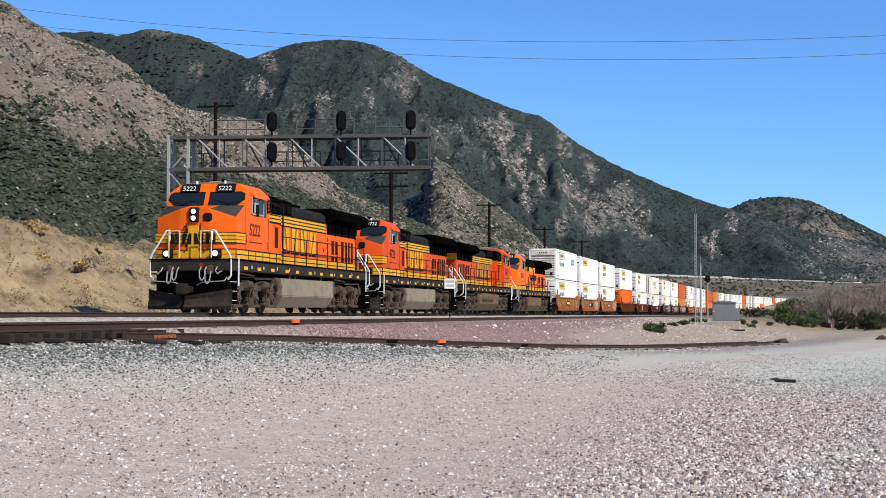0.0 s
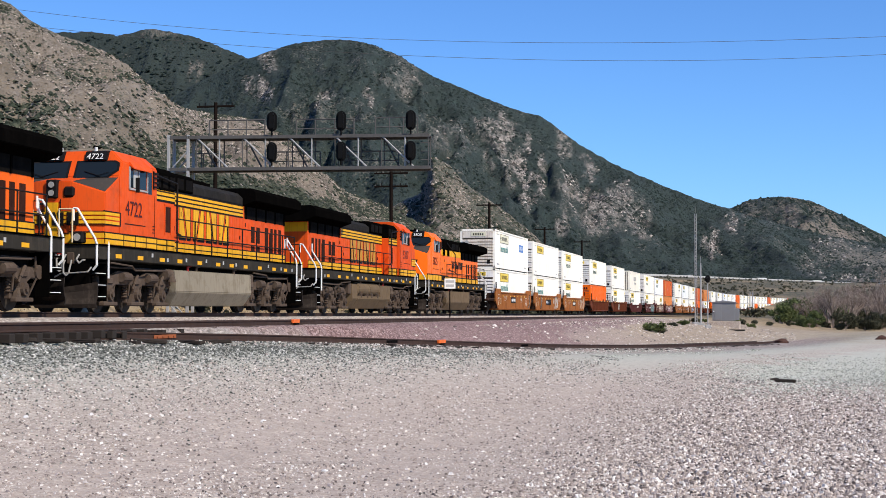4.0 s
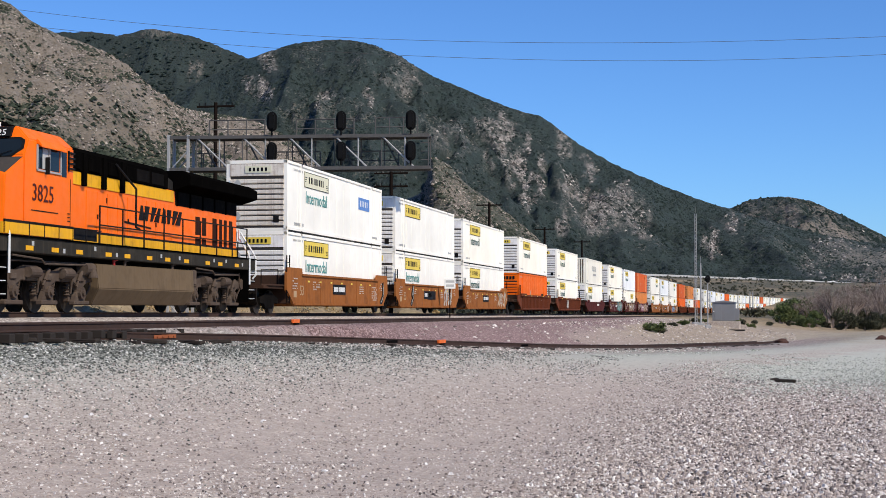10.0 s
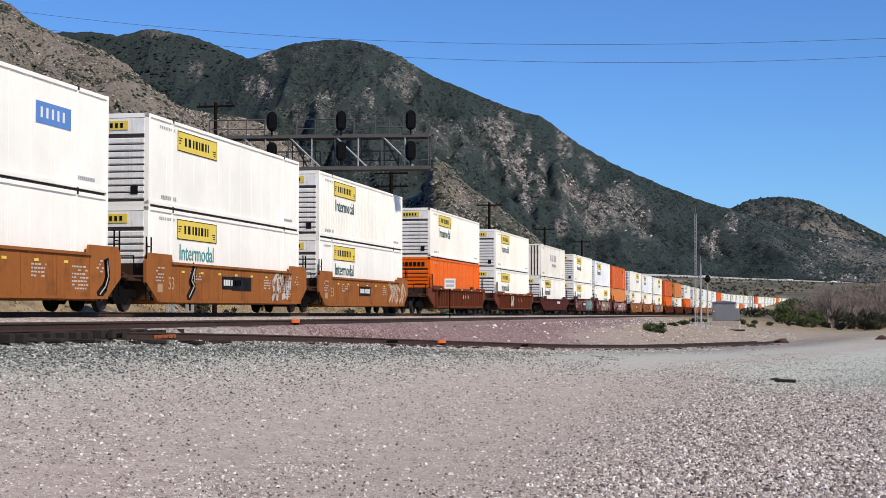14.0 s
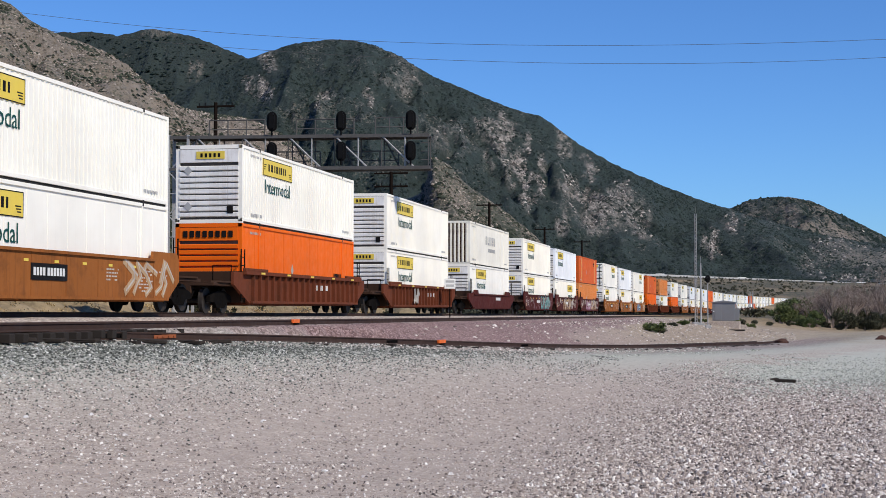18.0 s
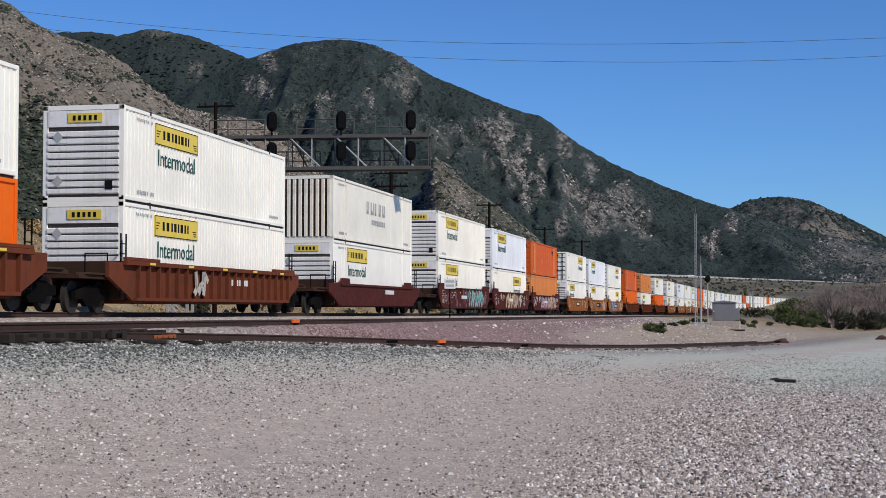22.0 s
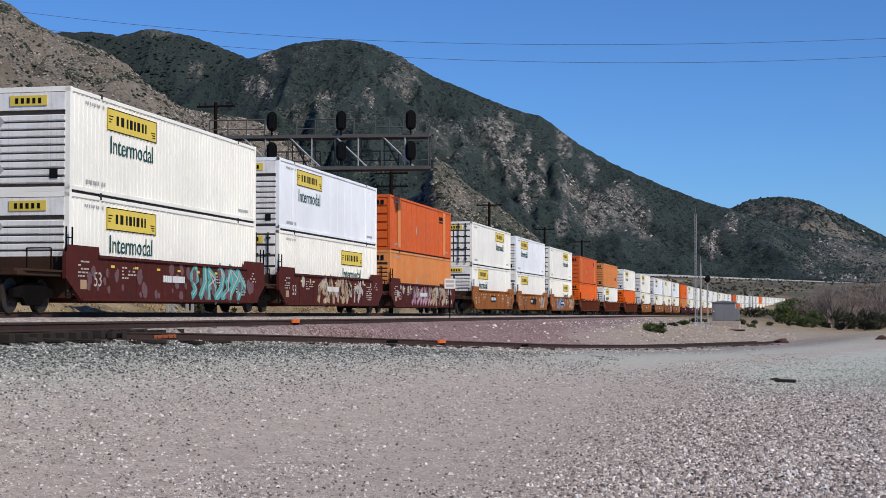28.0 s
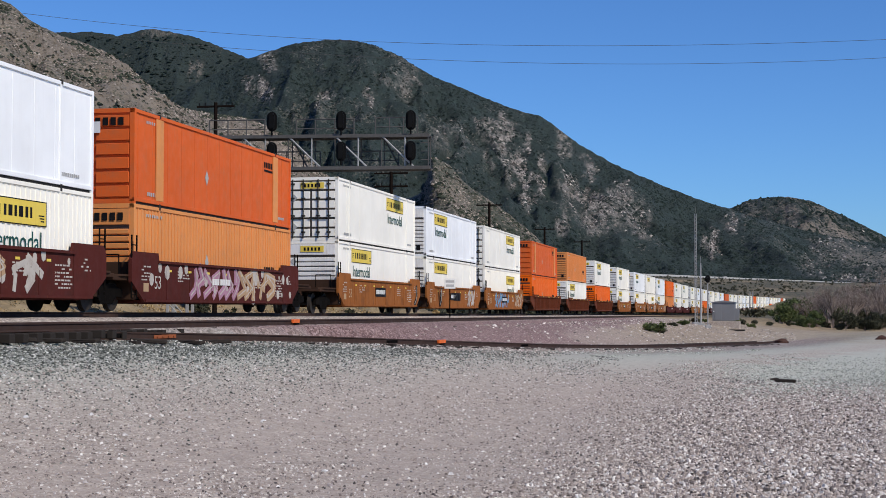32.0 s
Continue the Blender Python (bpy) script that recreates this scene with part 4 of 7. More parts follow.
def at_bearing(b, d, z=None):
    x, y = b / F_PX * d, d
    return x, y, float(ground_z(np.array(x), np.array(y))) if z is None else z


def mast(b, d, rise, r, name="lattice_mast", lattice=False):
    x, y, z = at_bearing(b, d)
    top = EYE + rise / F_PX * d - z
    p = thing(name, "tall thin grey steel radio mast", "mast", "masts", at=pose(x, y, z))
    if lattice:
        for k in range(3):
            a = 2 * math.pi * k / 3
            part("leg", rod(B(), (0.16 * math.cos(a), 0.16 * math.sin(a), -0.3), (0.12 * math.cos(a), 0.12 * math.sin(a), top), 0.03, 6), GALV, p)
        bm = B()
        for i in range(int(top / 0.4)):
            for k in range(3):
                a, b2 = 2 * math.pi * k / 3, 2 * math.pi * (k + 1) / 3
                rod(bm, (0.15 * math.cos(a), 0.15 * math.sin(a), i * 0.4), (0.15 * math.cos(b2), 0.15 * math.sin(b2), i * 0.4 + 0.4), 0.012, 4)
        part("lacing", bm, GALV, p)
    else:
        part("shaft", rod(B(), (0, 0, -0.3), (0, 0, top), r, 8, r * 0.6), GALV, p)
    part("base", box(B(), -0.35, 0.35, -0.35, 0.35, -0.3, 0.25, 0.03), GALV, p)
    part("antenna", rod(B(), (0, 0, top), (0, 0, top + 0.8), 0.015, 6), GALV, p)
    return p


mast(447, 172, 168, 0.10, lattice=True)
mast(456, 172, 80, 0.13, "steel_pole")
mast(543, 420, 30, 0.2, "steel_pole")
mast(548, 420, 30, 0.2, "steel_pole")


def signal_mast():
    x, y, z = at_bearing(468, 165)
    p = thing("signal_mast", "slim signal mast with a black round head", "railway signal", at=pose(x, y, z))
    top = EYE + 58 / F_PX * 165 - z
    part("post", rod(B(), (0, 0, -0.3), (0, 0, top), 0.07, 8), GALV, p)
    n = 16
    part("head", prism(B(), [(0.3 * math.cos(2 * math.pi * i / n), top - 0.35 + 0.42 * math.sin(2 * math.pi * i / n)) for i in range(n)], -0.15, -0.05, "y"), SIGNALBLACK, p, "black round signal shield")
    part("hood", rod(B(), (0, -0.15, top - 0.3), (0, -0.45, top - 0.34), 0.13, 10), SIGNALBLACK, p)
    part("base", box(B(), -0.3, 0.3, -0.3, 0.3, -0.3, 0.3, 0.02), GALV, p)


signal_mast()


def hut():
    d = 184
    x, y, z = at_bearing(494, d)
    z = EYE - 21.5 / F_PX * d
    h = thing("equipment_hut", "grey painted steel signal equipment hut", "equipment hut", at=pose(x, y, z, 0, 0, -14))
    part("body", box(B(), -1.15, 1.55, -1.0, 1.0, 0.0, 2.2, 0.02), HUTGREY, h)
    roof = B()
    prism(roof, [(-1.3, 2.2), (1.7, 2.2), (1.7, 2.26), (0.2, 2.45), (-1.3, 2.26)], -1.12, 1.12, "y")
    part("roof", roof, HUTGREY, h)
    part("door", box(B(), -0.9, -0.05, -1.04, -1.0, 0.1, 2.0, 0.01), HUTGREY, h)
    part("side_box", box(B(), 1.55, 2.0, -0.7, 0.5, 0.1, 1.5, 0.02), HUTGREY, h)
    part("footing", box(B(), -1.3, 2.1, -1.15, 1.15, -1.2, -0.05, 0.02), GROUND, h)
    part("lamp_box", box(B(), -1.05, -0.9, -1.12, -1.0, 1.05, 1.2, 0.01), WHITEPAINT, h)


hut()

# ---- overhead wires ----
def wire(name, pts, d):
    """A slack line over the whole view, at distance d, through bearings and rises."""
    p = np.array(pts, float)
    co = np.polyfit(p[:, 0], p[:, 1], 3)
    bs = np.linspace(-900, 1100, 90)
    cu = [(b / F_PX * d, d, EYE + np.polyval(co, b) / F_PX * d) for b in bs]
    bm = B()
    rings = [[bm.verts.new((x, y + 0.19 * math.sin(1.2566 * k), z + 0.19 * math.cos(1.2566 * k))) for k in range(5)] for x, y, z in cu]
    for a, b in zip(rings, rings[1:]):
        for k in range(5):
            bm.faces.new((a[k], b[k], b[(k + 1) % 5], a[(k + 1) % 5]))
    return solid(name, bm, TRUSS, "thin dark overhead power line", "power line", "power lines")


wires = [wire("power_line", ((-734, 531), (-354, 494), (16, 478), (366, 474.5), (784, 485.5)), 1420),
         wire("power_line", ((-684, 499), (-354, 469), (-64, 452), (316, 442.5), (784, 453.5)), 1420)]
# ---- containers: x from the leading end (0) to the trailing end, y to the hills, z from the floor ----
CL, CW, CH = 16.154, 2.59, 2.90
_cm = {}


def cached(key, make):
    if key not in _cm:
        _cm[key] = make()
    return _cm[key]


def side_mesh(material, ribs, only_ribs=False):
    def make():
        bm = B()
        h = CW / 2
        if not only_ribs:
            box(bm, 0.10, CL - 0.10, -h + 0.045, h - 0.045, 0.10, CH - 0.08)
            return mesh_of("side_wall", bm, material)
        step = 0.28 if ribs else 1.22
        wdt = 0.10 if ribs else 0.030
        x = 0.35
        while x < CL - 0.4:
            for s in (-1, 1):
                y0, y1 = sorted((s * (h - 0.05), s * (h - (0.022 if ribs else 0.036))))
                box(bm, x, x + wdt, y0, y1, 0.16, CH - 0.14)
            x += step
        return mesh_of("panel", bm, material)
    return cached(("side", material.name, ribs, only_ribs), make)


def frame_mesh(material):
    def make():
        bm = B()
        h = CW / 2
        for s in (-1, 1):
            for z0, z1 in ((0.075, 0.19), (CH - 0.12, CH - 0.01)):
                box(bm, 0.0, CL, *sorted((s * h, s * (h - 0.07))), z0, z1, 0.006)
            for x0 in (0.0, CL - 0.14):
                box(bm, x0, x0 + 0.14, *sorted((s * (h + 0.002), s * (h - 0.16))), 0.05, CH, 0.008)
            for x0 in (2.0, CL - 2.12):
                box(bm, x0, x0 + 0.10, *sorted((s * (h - 0.01), s * (h - 0.06))), 0.1, CH - 0.06, 0.004)
        for x0 in (0.0, CL - 0.14):
            for z0, z1 in ((0.0, 0.14), (CH - 0.14, CH)):
                box(bm, x0, x0 + 0.14, -h, h, z0, z1, 0.006)
        return mesh_of("frame", bm, material)
    return cached(("frame", material.name), make)


def casting_mesh():
    def make():
        bm = B()
        h = CW / 2
        for x in (2.0, CL - 2.12):
            for s in (-1, 1):
                for z in (-0.03, CH - 0.10):
                    box(bm, x, x + 0.13, *sorted((s * (h + 0.004), s * (h - 0.12))), z, z + 0.13, 0.006)
        return mesh_of("corner_casting", bm, DARKGAP)
    return cached("casting", make)


def end_pieces(c, material, style):
    """The ribs, posts or door panels of the leading end, each a piece of its own."""
    # Back wall coloured dark for the shade in the gaps between ribs.
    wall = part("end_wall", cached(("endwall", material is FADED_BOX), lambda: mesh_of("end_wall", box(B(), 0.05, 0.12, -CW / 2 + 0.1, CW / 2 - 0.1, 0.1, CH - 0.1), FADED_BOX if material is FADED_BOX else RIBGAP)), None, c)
    if style == "posts":
        # Rusty wall, its colour darkened for shade between the posts.
        wall.data = cached("rustwall", lambda: mesh_of("end_wall", box(B(), 0.05, 0.12, -CW / 2 + 0.1, CW / 2 - 0.1, 0.1, CH - 0.1), RUSTGAP))
    if style == "slats":
        slat = cached(("slat", material.name), lambda: mesh_of("rib", prism(B(), [(-0.035, 0.0), (0.05, -0.03), (0.05, 0.15), (-0.035, 0.12)], -CW / 2 + 0.16, CW / 2 - 0.16, "y"), material))
        for i in range(9):
            part("rib", slat, None, wall, at=pose(0, 0, 0.26 + i * 0.215))
        part("header_panel", cached(("head", material.name), lambda: mesh_of("header_panel", box(B(), -0.02, 0.05, -CW / 2 + 0.16, CW / 2 - 0.16, CH - 0.64, CH - 0.16), material)), None, wall)
        part("vent_box", cached("vent", lambda: mesh_of("vent_box", box(B(), -0.055, -0.02, -0.95, -0.72, 0.36, 0.62), BLACKPAINT)), None, wall)
    elif style == "posts":
        post = cached(("post", material.name), lambda: mesh_of("rib", prism(B(), [(-0.04, -0.06), (0.05, -0.08), (0.05, 0.08), (-0.04, 0.06)], 0.15, CH - 0.16, "z"), material))
        for i in range(9):
            part("rib", post, None, wall, at=pose(0, -CW / 2 + 0.22 + i * (CW - 0.44) / 8, 0))
    else:
        panel = cached(("door", material.name), lambda: mesh_of("door_panel", box(B(), -0.015, 0.04, 0, CW / 2 - 0.23, 0, 0.34, 0.01), material))
        for i in range(6):
            for y in (0.05, -CW / 2 + 0.18):
                part("door_panel", panel, None, wall, at=pose(0, y, 0.2 + i * 0.43))
        for y in () if material is FADED_BOX else (-0.85, -0.35, 0.35, 0.85):
            part("lock_rod", bars_mesh(), None, wall, at=pose(0, y, 0))


def bars_mesh():
    def make():
        bm = B()
        rod(bm, (-0.06, 0, 0.1), (-0.06, 0, CH - 0.1), 0.03, 6)
        for z in (0.35, 1.1, 1.9, 2.55):
            box(bm, -0.08, -0.01, -0.09, 0.09, z, z + 0.07)
        box(bm, -0.085, -0.055, -0.02, 0.42, 1.02, 1.07)
        return mesh_of("lock_rod", bm, DARKGAP)
    return cached("bars", make)


def sign_panel(parent, x, z, w, h, board, ink, y):
    """A bordered advertising plate with a row of dark bars."""
    p = part("sign_plate", box(B(), x, x + w, y - 0.008, y + 0.03, z, z + h), board, parent, "yellow sign plate" if board is YELLOW else "")
    bm = B()
    t = 0.028
    for a in ((x, x + w, z, z + t), (x, x + w, z + h - t, z + h), (x, x + t, z, z + h), (x + w - t, x + w, z, z + h)):
        box(bm, a[0], a[1], y - 0.012, y - 0.006, a[2], a[3])
    cx = x + 0.17 * w
    for i, (cw, gap) in enumerate(((0.045, 0.045), (0.06, 0.05), (0.035, 0.03), (0.055, 0.03), (0.035, 0.03), (0.06, 0.035), (0.04, 0.03), (0.03, 0.0))):
        box(bm, cx, cx + cw * w, y - 0.012, y - 0.006, z + 0.30 * h, z + 0.72 * h)
        cx += (cw + gap) * w
    for k in range(3):
        box(bm, x + 0.03 * w, x + (0.11 - 0.02 * k) * w, y - 0.012, y - 0.006, z + (0.62 - 0.13 * k) * h, z + (0.67 - 0.13 * k) * h)
        box(bm, x + (0.88 + 0.015 * k) * w, x + 0.965 * w, y - 0.012, y - 0.006, z + (0.40 - 0.11 * k) * h, z + (0.45 - 0.11 * k) * h)
    tagged(part("sign_lettering", bm, ink, p), kind="stuff")
    return p


def container(paintm, ribs=False, end="slats", endm=None, sign=2.9, sign_low=False, word=True, faded=False, blue=False, name="white", ink=None, cat_group="containers on the train"):
    label = {"white": "white ribbed intermodal container with yellow sign plate" if ribs else "white smooth-sided intermodal container with yellow sign plate",
             "cool": "bluish-white intermodal container with yellow sign plate",
             "cream": "grimy cream container with rust-streaked ribbed end", "orange": "bright orange intermodal container", "faded": "faded red-orange intermodal container",
             "tan": "faded tan-orange ribbed intermodal container"}[name]
    c = thing("intermodal_container", label, "container", cat_group)
    part("side_wall", side_mesh(paintm, ribs), None, c)
    tagged(part("side_ribbing", side_mesh(paintm, ribs, True), None, c), kind="stuff")
    # Dark strip standing in for the shade in the gap under the box.
    part("floor_seam", cached("seam", lambda: mesh_of("floor_seam", box(B(), 0.12, CL - 0.12, -CW / 2 + 0.05, CW / 2 - 0.05, 0.0, 0.11), DARKGAP)), None, c)
    part("frame", frame_mesh(paintm), None, c)
    tagged(part("corner_casting", casting_mesh(), None, c), kind="stuff")
    endm = endm or DOORGREY
    ink = ink or TEAL_BOLD
    end_pieces(c, endm, end)
    y = -CW / 2 + (0.022 if ribs else 0.036) - 0.002
    white = name in ("white", "cool")
    if white:
        z = 1.98 if not sign_low else 1.78
        board = PALE_SIGN if faded else YELLOW
        sign_panel(c, sign - 0.4, z, 3.75, 0.66, board, BLACKPAINT, y)
        if word:
            me = lettering("Intermodal", 0.54, ink, 0.006)
            part("lettering", me, None, c, "teal word lettering", at=pose(sign - 0.2, y - 0.004, z - 0.66))
        bm = B()
        box(bm, -0.045, -0.03, -0.62, 0.48, CH - 0.52, CH - 0.24)
        part("end_plate", bm, board, c, "small sign plate on the end")
        for zz in (1.95, 0.62):
            part("placard", prism(B(), [(0.80, zz - 0.18), (0.97, zz), (0.80, zz + 0.18), (0.63, zz)], -0.05, -0.036, "x"), GREYPAINT, c, "small grey diamond placard")
        bm = B()
        for k in range(5):
            box(bm, -0.052, -0.044, -0.45 + k * 0.17, -0.36 + k * 0.17, CH - 0.46, CH - 0.31)
        tagged(part("end_lettering", bm, BLACKPAINT, c), kind="stuff")
    if name in ("orange", "faded", "tan"):
        bm = B()
        box(bm, CL - 3.4, CL - 1.9, y - 0.006, y, 0.95 if name != "faded" else 2.1, 1.03 if name != "faded" else 2.18)
        for k in range(7):
            box(bm, CL - 3.4 + k * 0.21, CL - 3.26 + k * 0.21, y - 0.006, y, 1.10 if name != "faded" else 2.25, 1.32 if name != "faded" else 2.47)
        tagged(part("side_lettering", bm, BLACKPAINT, c), kind="stuff")
        bm = B()
        for k in range(8):
            box(bm, -0.05, -0.04, -0.95 + k * 0.25, -0.78 + k * 0.25, CH - 0.52, CH - 0.28)
        tagged(part("end_lettering", bm, BLACKPAINT, c), kind="stuff")
        if name == "faded":
            for xs_ in (1.75, CL - 2.35):
                part("panel_strip", box(B(), xs_, xs_ + 0.6, -CW / 2 - 0.003, -CW / 2 + 0.03, 0.2, CH - 0.13), TAN_BOX, c, "paler tan panel strip")
            part("end_label", box(B(), -0.06, -0.045, -0.2, 0.2, 2.15, 2.5), WHITEPAINT, c)
        bm = B()
        prism(bm, [(6.4 + 0.17, 1.3), (6.4, 1.3 + 0.17 * 1.6), (6.4 - 0.17, 1.3), (6.4, 1.3 - 0.17 * 1.6)], y - 0.006, y, "y")
        part("placard", bm, GREYPAINT, c)
    if name == "cream":
        bm = B()
        for k, wd in enumerate((0.42, 0.62, 0.3, 0.42, 0.5)):
            xx = 6.2 + k * 0.82
            box(bm, xx, xx + wd, y - 0.006, y, 1.55, 1.72)
            box(bm, xx, xx + 0.16, y - 0.006, y, 1.55, 2.15)
            box(bm, xx + wd - 0.14, xx + wd, y - 0.006, y, 1.75, 2.15)
        for k in range(8):
            box(bm, 7.2 + k * 0.36, 7.46 + k * 0.36, y - 0.006, y, 1.05, 1.3)
        tagged(part("side_lettering", bm, GREYPAINT, c), kind="stuff")
    if blue:
        p = part("blue_plate", box(B(), 11.6, 13.7, y - 0.006, y + 0.02, 1.62, 2.20), BLUE, c, "blue logo panel")
        bm = B()
        for k in range(5):
            box(bm, 11.85 + k * 0.33, 11.97 + k * 0.33, y - 0.011, y - 0.005, 1.78, 2.06)
        tagged(part("plate_lettering", bm, WHITEPAINT, p), kind="stuff")
    bm = B()
    for k in range(9):
        box(bm, 1.1 + k * 0.15, 1.2 + k * 0.15, y - 0.004, y, 0.30, 0.42)
        box(bm, CL - 2.0 + k * 0.13, CL - 1.91 + k * 0.13, y - 0.004, y, 0.34, 0.44)
        box(bm, 1.0 + k * 0.15, 1.08 + k * 0.15, y - 0.004, y, CH - 0.36, CH - 0.27)
    tagged(part("stencil", bm, GREYPAINT, c), kind="stuff")
    return c


KINDS = {
    "jb": lambda: container(WHITE, False, "slats"),
    "jb_ribbed": lambda: container(WHITE, True, "slats"),
    "jb_cool": lambda: container(WHITE_COOL, False, "slats", name="cool"),
    "jb_plain": lambda: container(WHITE, False, "slats", word=False),
    "jb_faded": lambda: container(WHITE, False, "slats", DOORSTAIN, faded=True, blue=True, ink=TEAL),
    "jb_worn": lambda: container(WHITE, False, "slats", DOORGREY, ink=TEAL),
    "jb_rear": lambda: container(WHITE, True, "doors", DOORGREY, sign=9.9, sign_low=True),
    "jb_doors": lambda: container(WHITE, False, "doors", WHITE, sign=9.9),
    "swift": lambda: container(CREAM, False, "posts", CREAM_END, name="cream"),
    "orange": lambda: container(ORANGE_BOX, False, "slats", ORANGE_BOX, name="orange"),
    "faded": lambda: container(FADED_BOX, False, "doors", FADED_BOX, name="faded"),
    "tan": lambda: container(TAN_BOX, True, "slats", TAN_BOX, name="tan"),
}

# ---- bogies ----
WR = 0.46
wheel_me = {}


def wheelset_mesh(r):
    if r not in wheel_me:
        bm = B()
        for s in (-1, 1):
            y = s * 0.7175
            rod(bm, (0, y + s * 0.02, 0), (0, y + s * 0.12, 0), r, 24)
            rod(bm, (0, y - s * 0.015, 0), (0, y + s * 0.02, 0), r + 0.03, 24)
            rod(bm, (0, y + s * 0.121, 0), (0, y + s * 0.16, 0), 0.12, 10)
            for k in range(6):
                a = 2 * math.pi * k / 6
                rod(bm, (0.5 * r * math.cos(a), y + s * 0.119, 0.5 * r * math.sin(a)), (0.5 * r * math.cos(a), y + s * 0.128, 0.5 * r * math.sin(a)), 0.035, 6)
        rod(bm, (0, -0.72, 0), (0, 0.72, 0), 0.085, 8)
        wheel_me[r] = mesh_of("wheelset", bm, WHEEL)
    return wheel_me[r]


SPIN = []                         # wheelsets that turn: object, x and z on their vehicle


def freight_bogie(parent, x):
    def make():
        bm = B()
        for s in (-1, 1):
            y0, y1 = sorted((s * 0.92, s * 1.06))
            prism(bm, [(-1.15, 0.40), (-1.15, 0.62), (-0.45, 0.80), (0.45, 0.80), (1.15, 0.62), (1.15, 0.40), (0.65, 0.40), (0.42, 0.20), (-0.42, 0.20), (-0.65, 0.40)], y0, y1, "y", 0.012)
            for k in (-0.17, 0.0, 0.17):
                rod(bm, (k, s * 1.0, 0.28), (k, s * 1.0, 0.58), 0.07, 8)
        box(bm, -0.2, 0.2, -0.95, 0.95, 0.45, 0.78, 0.02)
        return mesh_of("bogie_frame", bm, BOGIE_DARK)
    b = part("bogie", cached("bogie", make), None, parent, at=pose(x, 0, 0))
    for dx in (-0.89, 0.89):
        w = part("wheelset", wheelset_mesh(WR), None, b, at=pose(dx, 0, WR))
        SPIN.append((w, dx, WR))
    return b


# ---- well cars: x = 0 at the container's leading end ----
def well_side(material, style):
    def make():
        bm = B()
        for s in (-1, 1):
            yo, yi = s * 1.47, s * 1.36
            a, b = sorted((yo, yi))
            if style == "tub":
                prism(bm, [(-0.55, 0.95), (-0.55, 1.62), (-0.35, 1.86), (1.55, 1.86), (1.62, 1.62), (14.5, 1.62), (14.6, 1.86), (16.5, 1.86), (16.7, 1.62), (16.7, 0.95), (15.7, 0.34), (0.45, 0.34)], a, b, "y")
                box(bm, 0.45, 15.7, *sorted((yo, s * 1.52)), 0.34, 0.42)
                box(bm, 1.5, 14.6, *sorted((yo, s * 1.53)), 1.55, 1.63)
                for x in np.arange(2.2, 14.6, 2.05):
                    box(bm, x, x + 0.02, *sorted((yo, s * 1.485)), 0.42, 1.55)
            elif style == "smooth":
                prism(bm, [(-1.3, 1.0), (-1.3, 1.35), (0.8, 1.42), (1.0, 1.62), (2.2, 1.62), (2.35, 1.38), (13.8, 1.38), (13.95, 1.62), (15.2, 1.62), (15.4, 1.42), (17.4, 1.35), (17.4, 1.0), (15.6, 0.36), (0.6, 0.36)], a, b, "y")
                box(bm, 0.6, 15.6, *sorted((yo, s * 1.53)), 1.28, 1.38)
                box(bm, 0.6, 15.6, *sorted((yo, s * 1.52)), 0.36, 0.44)
            else:
                prism(bm, [(-1.4, 1.05), (-1.4, 1.5), (0.0, 1.5), (16.15, 1.5), (17.5, 1.5), (17.5, 1.05), (15.8, 0.36), (0.4, 0.36)], a, b, "y")
                box(bm, -0.4, 16.5, *sorted((yo, s * 1.62)), 1.42, 1.56, 0.01)
                box(bm, 0.4, 15.8, *sorted((yo, s * 1.60)), 0.36, 0.46, 0.01)
                box(bm, -0.4, 2.2, *sorted((yo, s * 1.60)), 1.56, 1.66, 0.01)
                box(bm, 13.9, 16.5, *sorted((yo, s * 1.60)), 1.56, 1.66, 0.01)
                for x in np.arange(0.55, 15.8, 0.80):
                    box(bm, x, x + 0.09, *sorted((yo, s * 1.60)), 0.46, 1.42)
        box(bm, 0.45, 15.7, -1.36, 1.36, 0.30, 0.40)
        return mesh_of("well", bm, material)
    return cached(("well", material.name, style), make)


def platform_mesh(material, length):
    """End platform over the bogie with its draft sill."""
    def make():
        bm = B()
        box(bm, -length, 0.05, -1.30, 1.30, 0.98, 1.10, 0.015)
        box(bm, -length, 0.05, -0.45, 0.45, 0.62, 1.0, 0.02)
        box(bm, -0.20, 0.02, -1.36, 1.36, 0.4, 1.55, 0.02)
        prism(bm, [(-length, -1.2), (-length + 0.5, -1.36), (0, -1.36), (0, 1.36), (-length + 0.5, 1.36), (-length, 1.2)], 1.10, 1.16, "z")
        return mesh_of("end_platform", bm, PLATFORM)
    return cached(("plat", material.name, length), make)


def ladder_mesh():
    def make():
        bm = B()
        for x in (-0.5, -0.12):
            rod(bm, (x, -1.44, 0.45), (x, -1.44, 2.35), 0.025)
        for z in np.arange(0.55, 2.3, 0.3):
            rod(bm, (-0.5, -1.44, z), (-0.12, -1.44, z), 0.018)
        pipe(bm, [(-0.9, -1.2, 1.1), (-0.9, -1.2, 1.75), (-0.9, -0.5, 1.75), (-0.9, -0.5, 1.1)], 0.02)
        return mesh_of("ladder", bm, BOGIE_DARK)
    return cached("ladder", make)


def coupler_mesh():
    def make():
        bm = B()
        box(bm, -0.75, 0, -0.12, 0.12, 0.68, 0.92, 0.03)
        box(bm, -0.95, -0.72, -0.2, 0.16, 0.62, 0.98, 0.05)
        pipe(bm, [(-0.1, -0.5, 0.85), (-0.4, -0.5, 0.55), (-0.8, -0.35, 0.42)], 0.035)
        return mesh_of("coupler", bm, BOGIE_DARK)
    return cached("coupler", make)


